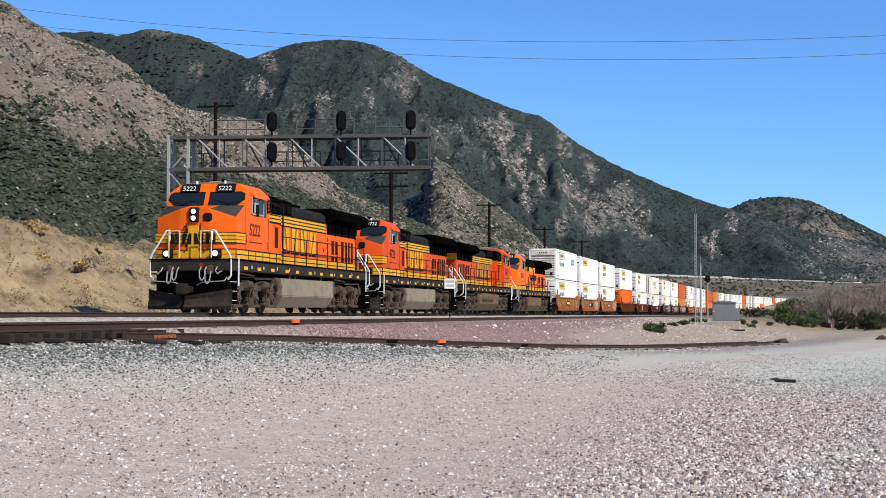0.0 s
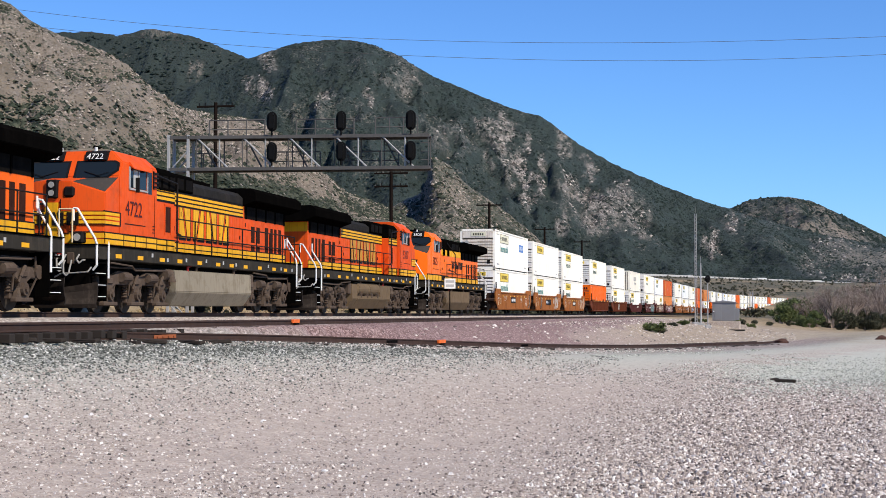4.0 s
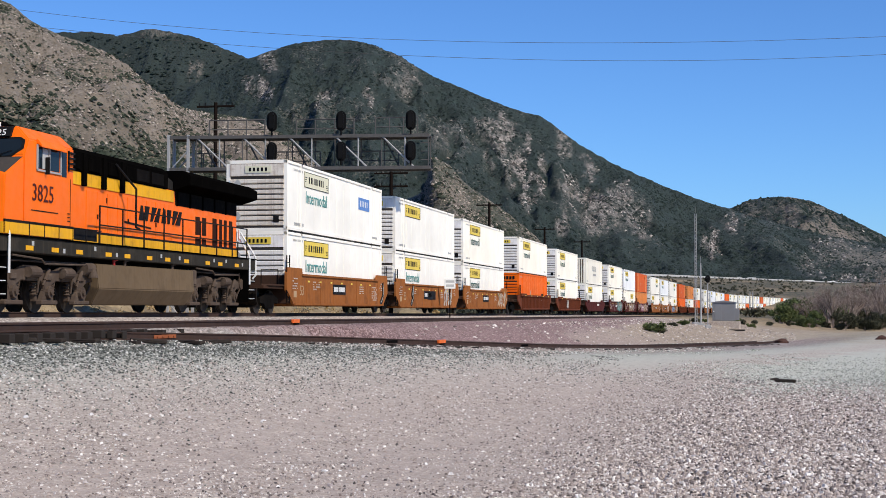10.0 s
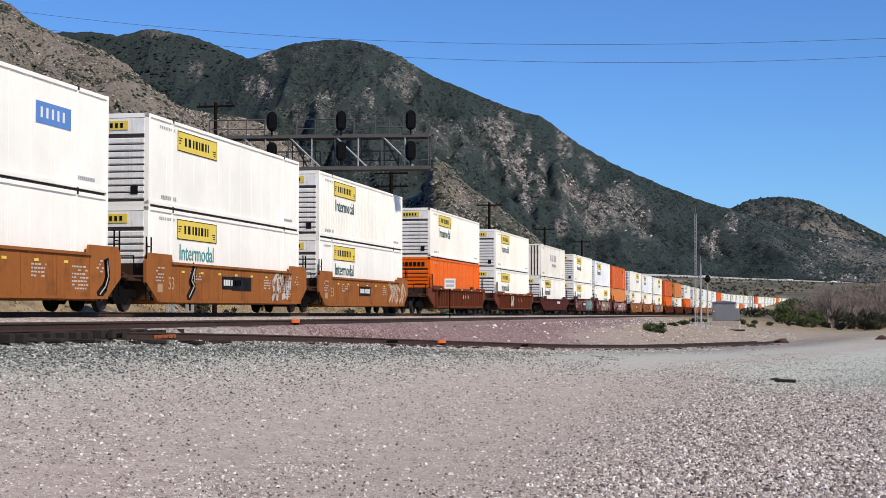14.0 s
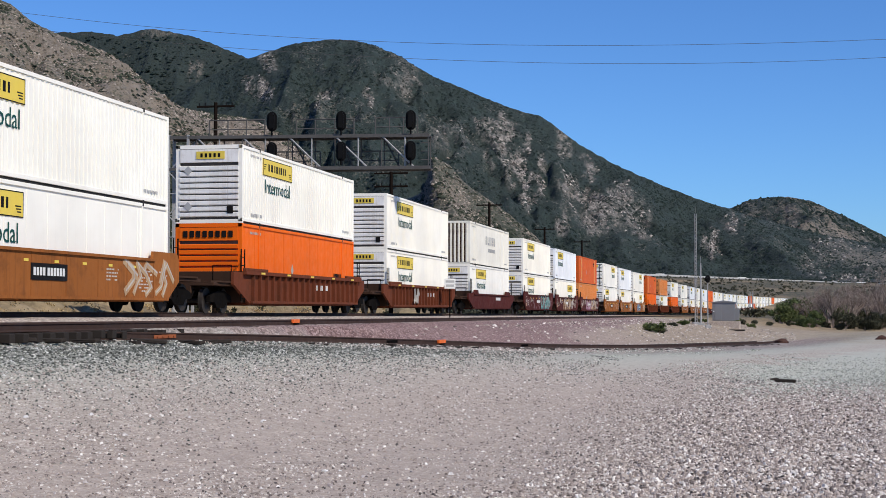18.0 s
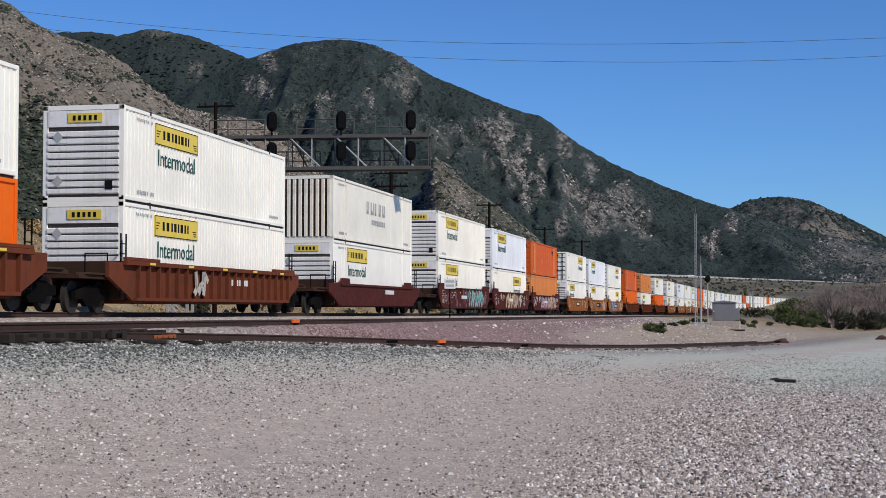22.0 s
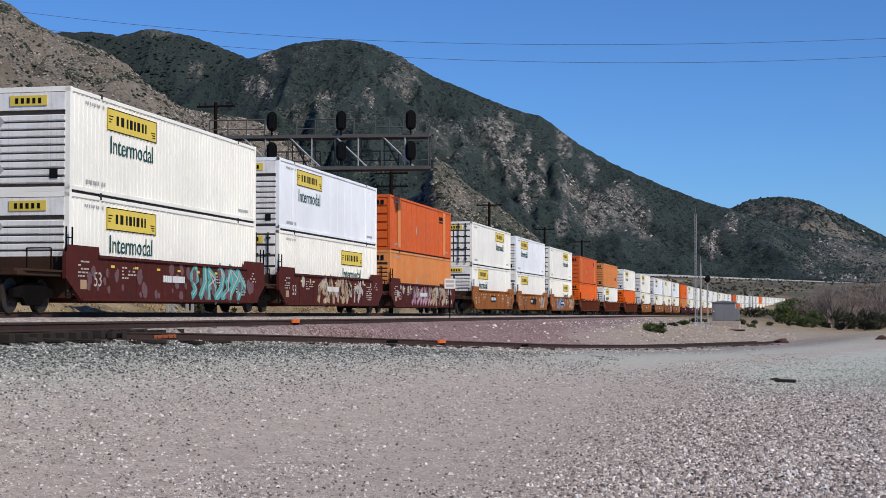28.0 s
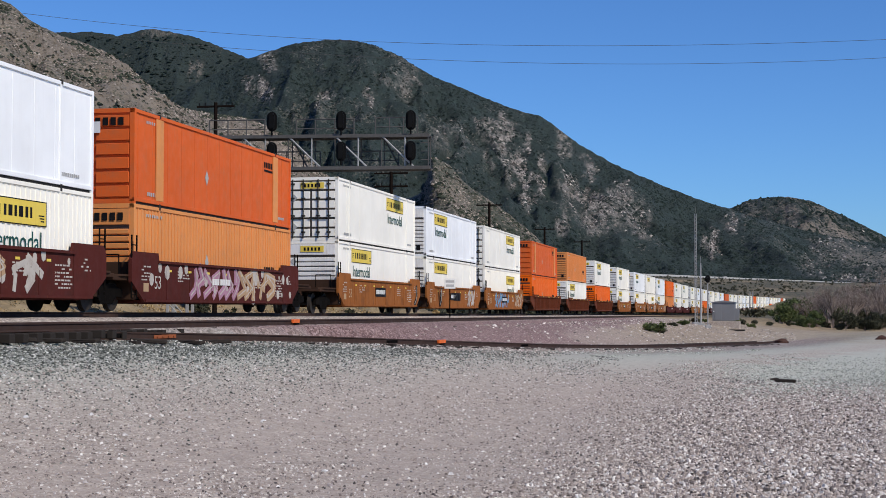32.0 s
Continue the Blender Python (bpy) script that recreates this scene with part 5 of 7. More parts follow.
def ribbon(bm, pts, w, y0, y1):
    """A flat painted stroke through points (x, z)."""
    for (xa, za), (xb, zb) in zip(pts, pts[1:]):
        d = math.hypot(xb - xa, zb - za) or 1
        nx, nz_ = -(zb - za) / d * w / 2, (xb - xa) / d * w / 2
        ex, ez = (xb - xa) / d * w * 0.3, (zb - za) / d * w * 0.3
        prism(bm, [(xa - nx - ex, za - nz_ - ez), (xb - nx + ex, zb - nz_ + ez), (xb + nx + ex, zb + nz_ + ez), (xa + nx - ex, za + nz_ - ez)], y0, y1, "y")


def scrawl(parent, x0, x1, z0, z1, material, seed, y=-1.478, n=9, lining=None, wide=0.20):
    """Sprayed strokes without meaning: bent, overlapping bands with a pale lining."""
    rnd = random.Random(seed)
    for mm, k, w in ((material, 0, wide), (lining or PALEG, 1, 0.05)):
        bm = B()
        rnd = random.Random(seed)
        for i in range(n):
            x, wd = x0 + (x1 - x0) * i / n, (x1 - x0) / n * 1.25
            pts = [(x + wd * rnd.uniform(0, 0.25), z0 + (z1 - z0) * rnd.uniform(0, 0.12))]
            for j in range(3):
                pts.append((x + wd * rnd.uniform(0.05, 1.0), z0 + (z1 - z0) * min(1, (0.32 * (j + 1) + rnd.uniform(-0.12, 0.12)))))
            pts.append((x + wd * rnd.uniform(0.4, 1.1), z0 + (z1 - z0) * rnd.uniform(0.2, 0.7)))
            off = 0.05 * k
            ribbon(bm, [(a + off, b + off * 0.6) for a, b in pts], w * rnd.uniform(0.8, 1.25), y - 0.003 - 0.004 * k - 0.00025 * i, y + 0.03)
        g = tagged(part("graffiti", bm, mm, parent), "sprayed graffiti strokes", kind="stuff")
    return g


def bubbles(parent, x0, x1, z0, z1, material, seed, n=26):
    rnd = random.Random(seed)
    bm = B()
    for i in range(n):
        r, cx, cz = rnd.uniform(0.08, 0.25), rnd.uniform(x0, x1), rnd.uniform(z0, z1)
        prism(bm, [(cx + r * math.cos(a * 0.785) * rnd.uniform(0.75, 1), cz + r * math.sin(a * 0.785)) for a in range(8)], -1.480 - 0.0002 * i, -1.45, "y")
    return tagged(part("graffiti", bm, material, parent), "pale sprayed blots", kind="stuff")


def well_car(style, material, lead, trail, number=True):
    """lead, trail: 'coupler' or 'joint' at that end."""
    lab = {"tub": "rusty brown smooth-sided well car", "smooth": "dark maroon low-sided well car", "ribbed": "oxide red well car with vertical side ribs"}[style]
    if material is WELL_MAROON and style == "tub":
        lab = "maroon well car with sprayed graffiti"
    c = thing("well_car", lab, "freight car", "well cars of the train")
    part("well", well_side(material, style), None, c)
    for end, kind in ((0, lead), (1, trail)):
        ln = 3.0 if kind == "coupler" else 1.5
        m = pose(0, 0, 0) if end == 0 else pose(CL, 0, 0, 0, 0, 180)
        part("end_platform", platform_mesh(material, ln), None, c, at=m)
        part("ladder", ladder_mesh(), None, c, at=m if end == 0 else pose(CL + 0.62, 0, 0))
        if kind == "coupler":
            part("coupler", coupler_mesh(), None, c, at=m @ pose(-2.7, 0, 0))
            freight_bogie(c, -1.6 if end == 0 else CL + 1.6)
        elif end == 1:
            freight_bogie(c, CL + 1.53)
    if number:
        bm = B()
        x = 6.4 if style == "tub" else 9.2
        for k in range(10):
            xx = x + k * 0.18 + (0.08 if k > 3 else 0)
            box(bm, xx, xx + 0.12, -1.50, -1.46, 0.95, 1.16)
        if style == "tub" and material is WELL_TAN:
            fr = box(B(), x - 0.12, x + 2.0, -1.492, -1.46, 0.83, 1.27)
            part("number_board", fr, BLACKPAINT, c)
        tagged(part("number_stencil", bm, WHITEPAINT, c, "white stencilled number, illegible"), kind="stuff")
    if style == "tub":
        me = lettering("53", 0.42, BUFFG if material is WELL_TAN else PALEG)
        part("lettering", me, None, c, "worn stencilled length figure", at=pose(1.2, -1.478, 0.75))
        rf = cached("well_reflector", lambda: mesh_of("reflector", box(B(), 0, 0.24, -0.012, 0.01, 0, 0.07), YELLOW))
        for k in range(7):
            part("reflector", rf, None, c, "small yellow reflector", at=pose(2.4 + k * 1.75, -1.47, 1.30))
        bm = B()
        rnd = random.Random(3)
        for x0, x1, z0, z1 in ((0.2, 0.9, 1.0, 1.5), (3.2, 4.2, 1.0, 1.4), (11.0, 11.8, 0.9, 1.3), (13.4, 14.3, 0.6, 1.3), (15.0, 15.6, 1.1, 1.5)):
            z = z0
            while z < z1:
                x = x0
                while x < x1:
                    w = rnd.uniform(0.05, 0.2)
                    if rnd.random() < 0.7:
                        box(bm, x, x + w, -1.474, -1.46, z, z + 0.045)
                    x += w + 0.05
                z += 0.1
        tagged(part("data_stencil", bm, PALEG, c, "worn white data stencils"), kind="stuff")
        part("patch", box(B(), 0.35, 0.75, -1.476, -1.46, 0.66, 0.92), BUFFG, c)
    if style == "ribbed":
        rf = cached("rib_reflector", lambda: mesh_of("reflector", box(B(), 0, 0.45, -0.01, 0.02, 0, 0.07), YELLOW))
        for x in (1.3, 4.6, 7.9, 11.2, 14.5):
            part("reflector", rf, None, c, "small yellow reflector", at=pose(x, -1.62, 1.46))
    return c
# ---- locomotives: x = 0 at the leading coupler, 22.3 m long, z = 0 at rail top ----
LL = 22.3


def coil(bm, r, h, turns):
    rings = []
    for i in range(turns * 3 + 1):
        rr = r if i % 3 == 1 else r * 0.72
        rings.append([bm.verts.new((rr * math.cos(0.785 * k), rr * math.sin(0.785 * k), h * i / (turns * 3))) for k in range(8)])
    for a, b in zip(rings, rings[1:]):
        for k in range(8):
            bm.faces.new((a[k], a[(k + 1) % 8], b[(k + 1) % 8], b[k]))
    bm.faces.new(rings[0][::-1])
    bm.faces.new(rings[-1])
    return bm


def loco_bogie(parent, x, sense=1):
    def make():
        bm = B()
        for s in (-1, 1):
            a, b = sorted((s * 1.08, s * 1.22))
            prof = [(-2.75, 0.98), (-2.45, 1.14), (-1.75, 1.10), (-1.35, 1.24), (-0.60, 1.24), (-0.25, 1.12), (0.45, 1.12), (0.80, 1.24), (1.45, 1.24), (1.85, 1.10), (2.45, 1.14), (2.75, 0.98), (2.75, 0.82)]
            for ax in (2.0, 0.0, -2.0):
                prof += [(ax + 0.46, 0.84), (ax + 0.24, 0.74), (ax + 0.20, 0.60), (ax + 0.40, 0.28), (ax - 0.40, 0.28), (ax - 0.20, 0.60), (ax - 0.24, 0.74), (ax - 0.46, 0.84)]
            prof += [(-2.75, 0.82)]
            prism(bm, prof, a, b, "y", 0.02)
            for dx in (-2.0, 0.0, 2.0):
                box(bm, dx - 0.48, dx + 0.48, *sorted((s * 1.10, s * 1.28)), 0.22, 0.33, 0.02)
                rod(bm, (dx, s * 1.20, 0.55), (dx, s * 1.31, 0.55), 0.17, 12)
                rod(bm, (dx, s * 1.30, 0.55), (dx, s * 1.36, 0.55), 0.08, 8)
                box(bm, dx - 0.16, dx + 0.16, *sorted((s * 1.2, s * 1.27)), 0.86, 1.02, 0.02)
            for dx in (-1.0, 1.0):
                rod(bm, (dx - 0.34, s * 1.30, 1.06), (dx + 0.26, s * 1.30, 1.06), 0.14, 12)
                rod(bm, (dx + 0.26, s * 1.30, 1.06), (dx + 0.44, s * 1.30, 1.03), 0.05, 8)
                box(bm, dx - 0.26, dx + 0.30, *sorted((s * 1.20, s * 1.27)), 0.88, 0.95, 0.01)
                rod(bm, (dx + 0.42, s * 1.26, 1.02), (dx + 0.50, s * 1.16, 0.52), 0.035, 6)
                rod(bm, (dx - 0.50, s * 1.18, 0.95), (dx - 0.56, s * 1.10, 0.34), 0.028, 6)
                box(bm, dx - 0.62, dx - 0.50, *sorted((s * 0.95, s * 1.12)), 0.30, 0.62, 0.02)
                box(bm, dx + 0.48, dx + 0.60, *sorted((s * 0.95, s * 1.12)), 0.30, 0.62, 0.02)
            rod(bm, (-2.7, s * 1.20, 1.34), (2.7, s * 1.20, 1.36), 0.03, 6)
            for e in (-1, 1):
                rod(bm, (e * 2.80, s * 1.10, 1.0), (e * 2.80, s * 1.28, 1.0), 0.19, 12)
                pipe(bm, [(e * 2.62, s * 1.24, 1.42), (e * 2.70, s * 1.22, 0.8), (e * 2.62, s * 0.98, 0.22)], 0.03)
        box(bm, -2.3, 2.3, -0.5, 0.5, 0.55, 1.0, 0.03)
        return mesh_of("bogie_frame", bm, BOGIE)
    b = part("bogie", cached("loco_bogie", make), None, parent, at=pose(x, 0, 0))
    spring = cached("coil", lambda: mesh_of("coil_spring", coil(B(), 0.12, 0.40, 5), BOGIE))
    for dx in (-1.52, -0.50, 0.50, 1.52):
        for s in (-1, 1):
            part("coil_spring", spring, None, b, at=pose(dx, s * 1.06, 0.46))
    damper = cached("damper", lambda: mesh_of("damper", rod(rod(B(), (0, 0, 0), (0.35, 0, 0.42), 0.035, 6), (0.12, 0, 0.14), (0.35, 0, 0.42), 0.055, 8), BOGIE))
    for dx in (-0.42, 1.62):
        for s in (-1, 1):
            part("damper", damper, None, b, at=pose(dx, s * 1.28, 0.72))
    for dx in (-2.0, 0.0, 2.0):
        w = part("wheelset", wheelset_mesh(0.53), None, b, at=pose(dx, 0, 0.53))
        w["sense"] = sense
        SPIN.append((w, dx, 0.53))
    return b


def raked(bm, poly, d0, d1):
    """A slab over a (y, z) outline lying on the raked cab front, from d0 before it to d1 behind."""
    fr = [bm.verts.new((on_front(z) + d0, y, z)) for y, z in poly]
    bk = [bm.verts.new((on_front(z) + d1, y, z)) for y, z in poly]
    n = len(poly)
    fs = [bm.faces.new(fr), bm.faces.new(bk[::-1])]
    for i in range(n):
        fs.append(bm.faces.new((fr[i], bk[i], bk[(i + 1) % n], fr[(i + 1) % n])))
    bmesh.ops.recalc_face_normals(bm, faces=fs)
    return bm


def on_front(z):
    return 2.60 + (z - 4.0) * 0.55


def mark_shape(bm, x, z0, h, w, kind, y0, y1, g=0.0):
    """A heavy block of the side mark: two wedges parted by a slanting slit, with broad feet."""
    lean = 0.16 * w * (1 if kind % 2 else -1)
    m, sl = x + 0.5 * w, 0.10 * w
    for k, poly in enumerate(([(x, z0), (m - sl - lean, z0), (m - sl + lean, z0 + h), (x, z0 + h)], [(m + sl - lean, z0), (x + w, z0), (x + w, z0 + h), (m + sl + lean, z0 + h)])):
        cx, cz = sum(p[0] for p in poly) / 4, z0 + h / 2
        prism(bm, [(px_ + g * (1 if px_ > cx else -1), pz + g * (1 if pz > cz else -1)) for px_, pz in poly], y0, y1, "y")
    return bm


def loco(number, body, style, facing, tank, stripes, label, lit=False):
    """style 'dash': long flat-topped hood with yellow bands; 'gevo': newer, radiator wings and a swoosh. The cab is at x = 2.6 to 5.5."""
    L = thing("diesel_locomotive", label, "locomotive", "locomotives of the train")
    dash = style == "dash"
    part("frame", box(B(), 1.05, LL - 1.05, -1.50, 1.50, 1.53, 1.93, 0.02), SILL, L)
    part("underframe", box(B(), 2.0, LL - 2.0, -1.0, 1.0, 0.95, 1.56, 0.03), BOGIE_DARK, L)
    part("walkway", box(B(), 1.0, LL - 1.0, -1.55, 1.55, 1.93, 1.96, 0.008), LOCO_BLACK, L)
    refl = cached("sill_reflector", lambda: mesh_of("reflector", box(B(), 0, 0.42, -0.006, 0.0, 0, 0.12), LOCO_YELLOW))
    tagplate = cached("sill_plate", lambda: mesh_of("sill_plate", box(B(), 0, 0.13, -0.006, 0.0, 0, 0.12), GREYPAINT))
    rr = random.Random(int(number))
    for k in range(11):
        part("reflector", refl, None, L, "yellow reflective sill dash", at=pose(2.6 + 1.64 * k + rr.uniform(-0.2, 0.2), -1.50, 1.60))
        if rr.random() < 0.6:
            part("sill_plate", tagplate, None, L, at=pose(3.4 + 1.64 * k + rr.uniform(-0.3, 0.3), -1.50, 1.60 + rr.uniform(-0.03, 0.14)))
    # nose: broad front, peaked in the middle, its top rising to the windscreens
    bm = B()
    lo = [(1.36, -0.55), (1.58, -1.5), (2.62, -1.52), (2.62, 1.52), (1.58, 1.5), (1.36, 0.55)]
    zt = (3.78, 3.46, 3.97, 3.97, 3.46, 3.78)
    vb = [bm.verts.new((x, y, 1.94)) for x, y in lo]
    vt = [bm.verts.new((x + (0.10 if x < 2 else 0), y, z)) for (x, y), z in zip(lo, zt)]
    ridge_v = [bm.verts.new((2.62, -0.55, 3.97)), bm.verts.new((2.62, 0.55, 3.97))]
    fs = [bm.faces.new(vb[::-1])]
    tops = [bm.faces.new([vt[0], vt[1], vt[2], ridge_v[0]]), bm.faces.new([vt[0], ridge_v[0], ridge_v[1], vt[5]]), bm.faces.new([vt[5], ridge_v[1], vt[3], vt[4]])]
    fs += tops
    tops[0].material_index = tops[2].material_index = 1
    for i in range(6):
        j = (i + 1) % 6
        if i == 2:
            fs.append(bm.faces.new((vb[2], vb[3], vt[3], ridge_v[1], ridge_v[0], vt[2])))
        else:
            fs.append(bm.faces.new((vb[i], vb[j], vt[j], vt[i])))
    bmesh.ops.recalc_face_normals(bm, faces=fs)
    bmesh.ops.bevel(bm, geom=list(bm.edges), offset=0.025, segments=2, affect="EDGES")
    nose = part("nose", bm, [body, ANTIGLARE], L)
    # cab: upright sides, eaves chamfered to a flat roof, raked front
    bm = B()
    sec = [(-1.53, 1.94), (-1.53, 4.0), (-1.53, 4.44), (-1.12, 4.80), (1.12, 4.80), (1.53, 4.44), (1.53, 4.0), (1.53, 1.94)]
    fr = [bm.verts.new((on_front(max(z, 4.0)), y, z)) for y, z in sec]
    bk = [bm.verts.new((5.5, y, z)) for y, z in sec]
    fs = [bm.faces.new([fr[0], fr[1], fr[6], fr[7]]), bm.faces.new(fr[1:7]), bm.faces.new(bk[::-1])]
    for i in range(8):
        fs.append(bm.faces.new((fr[i], bk[i], bk[(i + 1) % 8], fr[(i + 1) % 8])))
    bmesh.ops.recalc_face_normals(bm, faces=fs)
    bmesh.ops.bevel(bm, geom=list(bm.edges), offset=0.035, segments=2, affect="EDGES")
    cab = part("cab", bm, body, L)
    bm = B()
    prism(bm, [(-1.0, 4.79), (-0.8, 4.88), (0.8, 4.88), (1.0, 4.79)], 3.3, 5.45, "x", 0.02)
    box(bm, 3.9, 4.6, -0.4, 0.4, 4.86, 4.97, 0.03)
    part("cab_roof", bm, TANK if dash else LOCO_BLACK, L, "dusty grey cab roof")
    for s in (-1, 1):
        part("roof_beacon", rod(B(), (3.15, s * 0.55, 4.78), (3.15, s * 0.55, 4.92), 0.05, 8), WHITEPAINT, L)
    for s in (-1, 1):
        poly = [(0.15, 4.44), (1.27, 4.44), (1.39, 4.37), (1.41, 4.20), (1.14, 3.99), (0.15, 3.95)]
        grow = [(0.09, 4.49), (1.30, 4.49), (1.45, 4.41), (1.47, 4.17), (1.16, 3.945), (0.09, 3.90)]
        ws = part("windscreen", raked(B(), [(s * y, z) for y, z in poly], -0.03, 0.04), CABGLASS, cab, "dark windscreen pane")
        part("window_gasket", raked(B(), [(s * y, z) for y, z in grow], -0.016, 0.03), BLACKPAINT, ws)
        bm = B()
        rod(bm, (on_front(4.0) - 0.06, s * 0.95, 4.0), (on_front(4.16) - 0.05, s * 0.42, 4.16), 0.012, 5)
        rod(bm, (on_front(4.0) - 0.06, s * 0.80, 4.0), (on_front(4.10) - 0.05, s * 1.20, 4.13), 0.010, 5)
        part("wiper", bm, BLACKPAINT, ws)
        # number boards over the windscreens
        a, b = sorted((s * 0.34, s * 1.04))
        bm = B()
        prism(bm, [(2.78, 4.50), (2.90, 4.775), (3.3, 4.83), (3.2, 4.50)], a, b, "y", 0.015)
        nb = part("number_board", bm, BLACKPAINT, cab, "black number board")
        part("road_number", lettering(number, 0.19, WHITEPAINT), None, nb, "white road number", at=pose(2.775, b - 0.07, 4.535, 0, 0, -90) @ pose(0, 0, 0, -24, 0, 0))
        # side windows
        y = s * 1.535
        bm = B()
        for x0, x1 in ((3.35, 3.95), (4.02, 4.62)):
            box(bm, x0, x1, *sorted((y + s * 0.004, y - s * 0.05)), 3.72, 4.30, 0.012)
        box(bm, 4.76, 5.06, *sorted((y + s * 0.004, y - s * 0.05)), 3.62, 4.30, 0.012)
        sw = part("side_window", bm, CABGLASS, cab, "dark sliding side window")
        bm = B()
        box(bm, 3.27, 4.70, *sorted((y, y + s * 0.03)), 3.66, 3.71)
        box(bm, 3.27, 3.33, *sorted((y, y + s * 0.03)), 3.66, 4.34)
        box(bm, 3.955, 4.015, *sorted((y, y + s * 0.03)), 3.68, 4.32)
        box(bm, 4.64, 4.69, *sorted((y, y + s * 0.03)), 3.68, 4.32)
        part("window_frame", bm, GALV, sw)
        part("window_blind", box(B(), 3.60, 3.93, *sorted((y + s * 0.006, y + s * 0.012)), 3.74, 4.27), GREYPAINT, sw, "pale half-drawn window blind")
        bm = prism(B(), [(y - s * 0.02, 4.47), (y + s * 0.03, 4.47), (y + s * 0.15, 4.30), (y + s * 0.15, 4.27), (y - s * 0.02, 4.40)], 3.3, 4.75, "x")
        part("window_awning", bm, body, cab)
        part("mirror", box(B(), 3.74, 3.78, *sorted((y + s * 0.02, y + s * 0.14)), 3.60, 4.05, 0.008), BLACKPAINT, cab)
        bm = B()
        for z in (3.86, 4.0, 4.14, 4.28):
            box(bm, 5.12, 5.48, *sorted((y, y + s * 0.05)), z, z + 0.05)
        box(bm, 5.12, 5.16, *sorted((y, y + s * 0.04)), 3.8, 4.36)
        part("rear_louvre", bm, BLACKPAINT, cab)
        # cab door seams and grab handles
        bm = B()
        box(bm, 3.0, 4.55, *sorted((y, y + s * 0.006)), 2.62, 2.645)
        box(bm, 5.28, 5.30, *sorted((y, y + s * 0.006)), 2.30, 3.6)
        for z in (2.45, 2.55, 2.65):
            box(bm, 5.12, 5.26, *sorted((y, y + s * 0.012)), z, z + 0.025)
        part("door_seam", bm, BLACKPAINT, cab)
        me = lettering(number, 0.46, NUMBER_INK)
        part("road_number", me, None, cab, "dark red road number", at=pose(3.02, y - 0.010, 2.88) if s < 0 else pose(4.75, y + 0.010, 2.88, 0, 0, 180))
    # headlights, ditch lights, nose door
    hl = part("headlight_case", box(B(), 1.34, 1.72, -0.17, 0.17, 3.28, 3.82, 0.03), BLACKPAINT, nose)
    for z in (3.43, 3.67):
        part("headlight", rod(B(), (1.36, 0, z), (1.31, 0, z), 0.088, 14), LENS if lit else DULLLENS, hl, "lit round headlight")
    part("nose_window", box(B(), 1.385, 1.66, -0.66, -0.34, 3.32, 3.62, 0.05), BLACKPAINT, nose)
    bm = B()
    for ya, yb in ((0.26, 0.275), (-0.275, -0.26)):
        box(bm, 1.362, 1.40, ya, yb, 2.0, 3.25)
    for z in (2.2, 2.9, 3.1):
        box(bm, 1.34, 1.40, 0.30, 0.36, z, z + 0.05)
    part("nose_door_seam", bm, BLACKPAINT, nose)
    cheek = math.degrees(math.atan2(0.95, 0.22))
    cheeks = {-1: pose(1.36, -0.55, 0, 0, 0, -cheek), 1: pose(1.36, 0.55, 0, 0, 0, cheek)}
    if dash:
        band, line = B(), B()
        for z in (2.56, 2.685, 2.81):
            box(band, 1.352, 1.45, -0.56, 0.56, z, z + 0.085)
        box(band, 1.352, 1.45, -0.60, 0.60, 2.0, 2.24)
        box(band, 1.346, 1.45, -0.19, 0.19, 2.24, 3.16)
        for z in (2.53, 2.90, 2.27):
            box(line, 1.350, 1.45, -0.58, 0.58, z, z + 0.025)
        part("nose_band", band, LOCO_YELLOW, nose, "yellow nose bands")
        part("nose_line", line, BLACKPAINT, nose)
        for s in (-1, 1):
            band, line = B(), B()
            for z in (2.56, 2.685, 2.81):
                box(band, 0.0, 0.985, -0.012, 0.02, z, z + 0.085)
            for z0, z1 in ((1.98, 2.11), (2.15, 2.29)):
                box(band, 0.0, 0.985, -0.012, 0.02, z0, z1)
            for z in (2.53, 2.90, 2.31):
                box(line, 0.0, 0.985, -0.010, 0.02, z, z + 0.025)
            part("nose_band", band, LOCO_YELLOW, nose, at=cheeks[s])
            part("nose_line", line, BLACKPAINT, nose, at=cheeks[s])
            band, line = B(), B()
            for z in (2.56, 2.685, 2.81):
                box(band, 1.57, 2.62, *sorted((s * 1.530, s * 1.48)), z, z + 0.085)
            for z in (2.525, 2.905):
                box(line, 1.57, 2.72, *sorted((s * 1.531, s * 1.48)), z, z + 0.03)
            box(line, 2.66, 2.72, *sorted((s * 1.537, s * 1.48)), 2.55, 2.92)
            part("nose_band", band, LOCO_YELLOW, nose)
            part("nose_line", line, BLACKPAINT, nose)
        for k in range(4):
            bm = mark_shape(B(), 0, 2.50, 0.38, 0.34, k, -0.02, 0.03)
            part("nose_mark", bm, BLACKPAINT, nose, "black block of the nose mark", at=pose(1.345, 0.86 - 0.45 * k, 0, 0, 0, -90))
    else:
        part("nose_stripe", box(B(), 1.35, 1.5, -0.58, 0.58, 1.98, 2.26), LOCO_YELLOW, nose, "yellow nose stripe")
        for s in (-1, 1):
            part("nose_stripe", box(B(), 0.0, 0.985, -0.012, 0.02, 1.98, 2.26), LOCO_YELLOW, nose, at=cheeks[s])
        part("swoosh", prism(B(), [(-0.55, 2.50), (0.1, 2.62), (0.55, 2.55), (0.55, 2.60), (0.1, 2.69), (-0.55, 2.56)], 1.33, 1.42, "x"), BLACKPAINT, nose, "black nose swoosh")
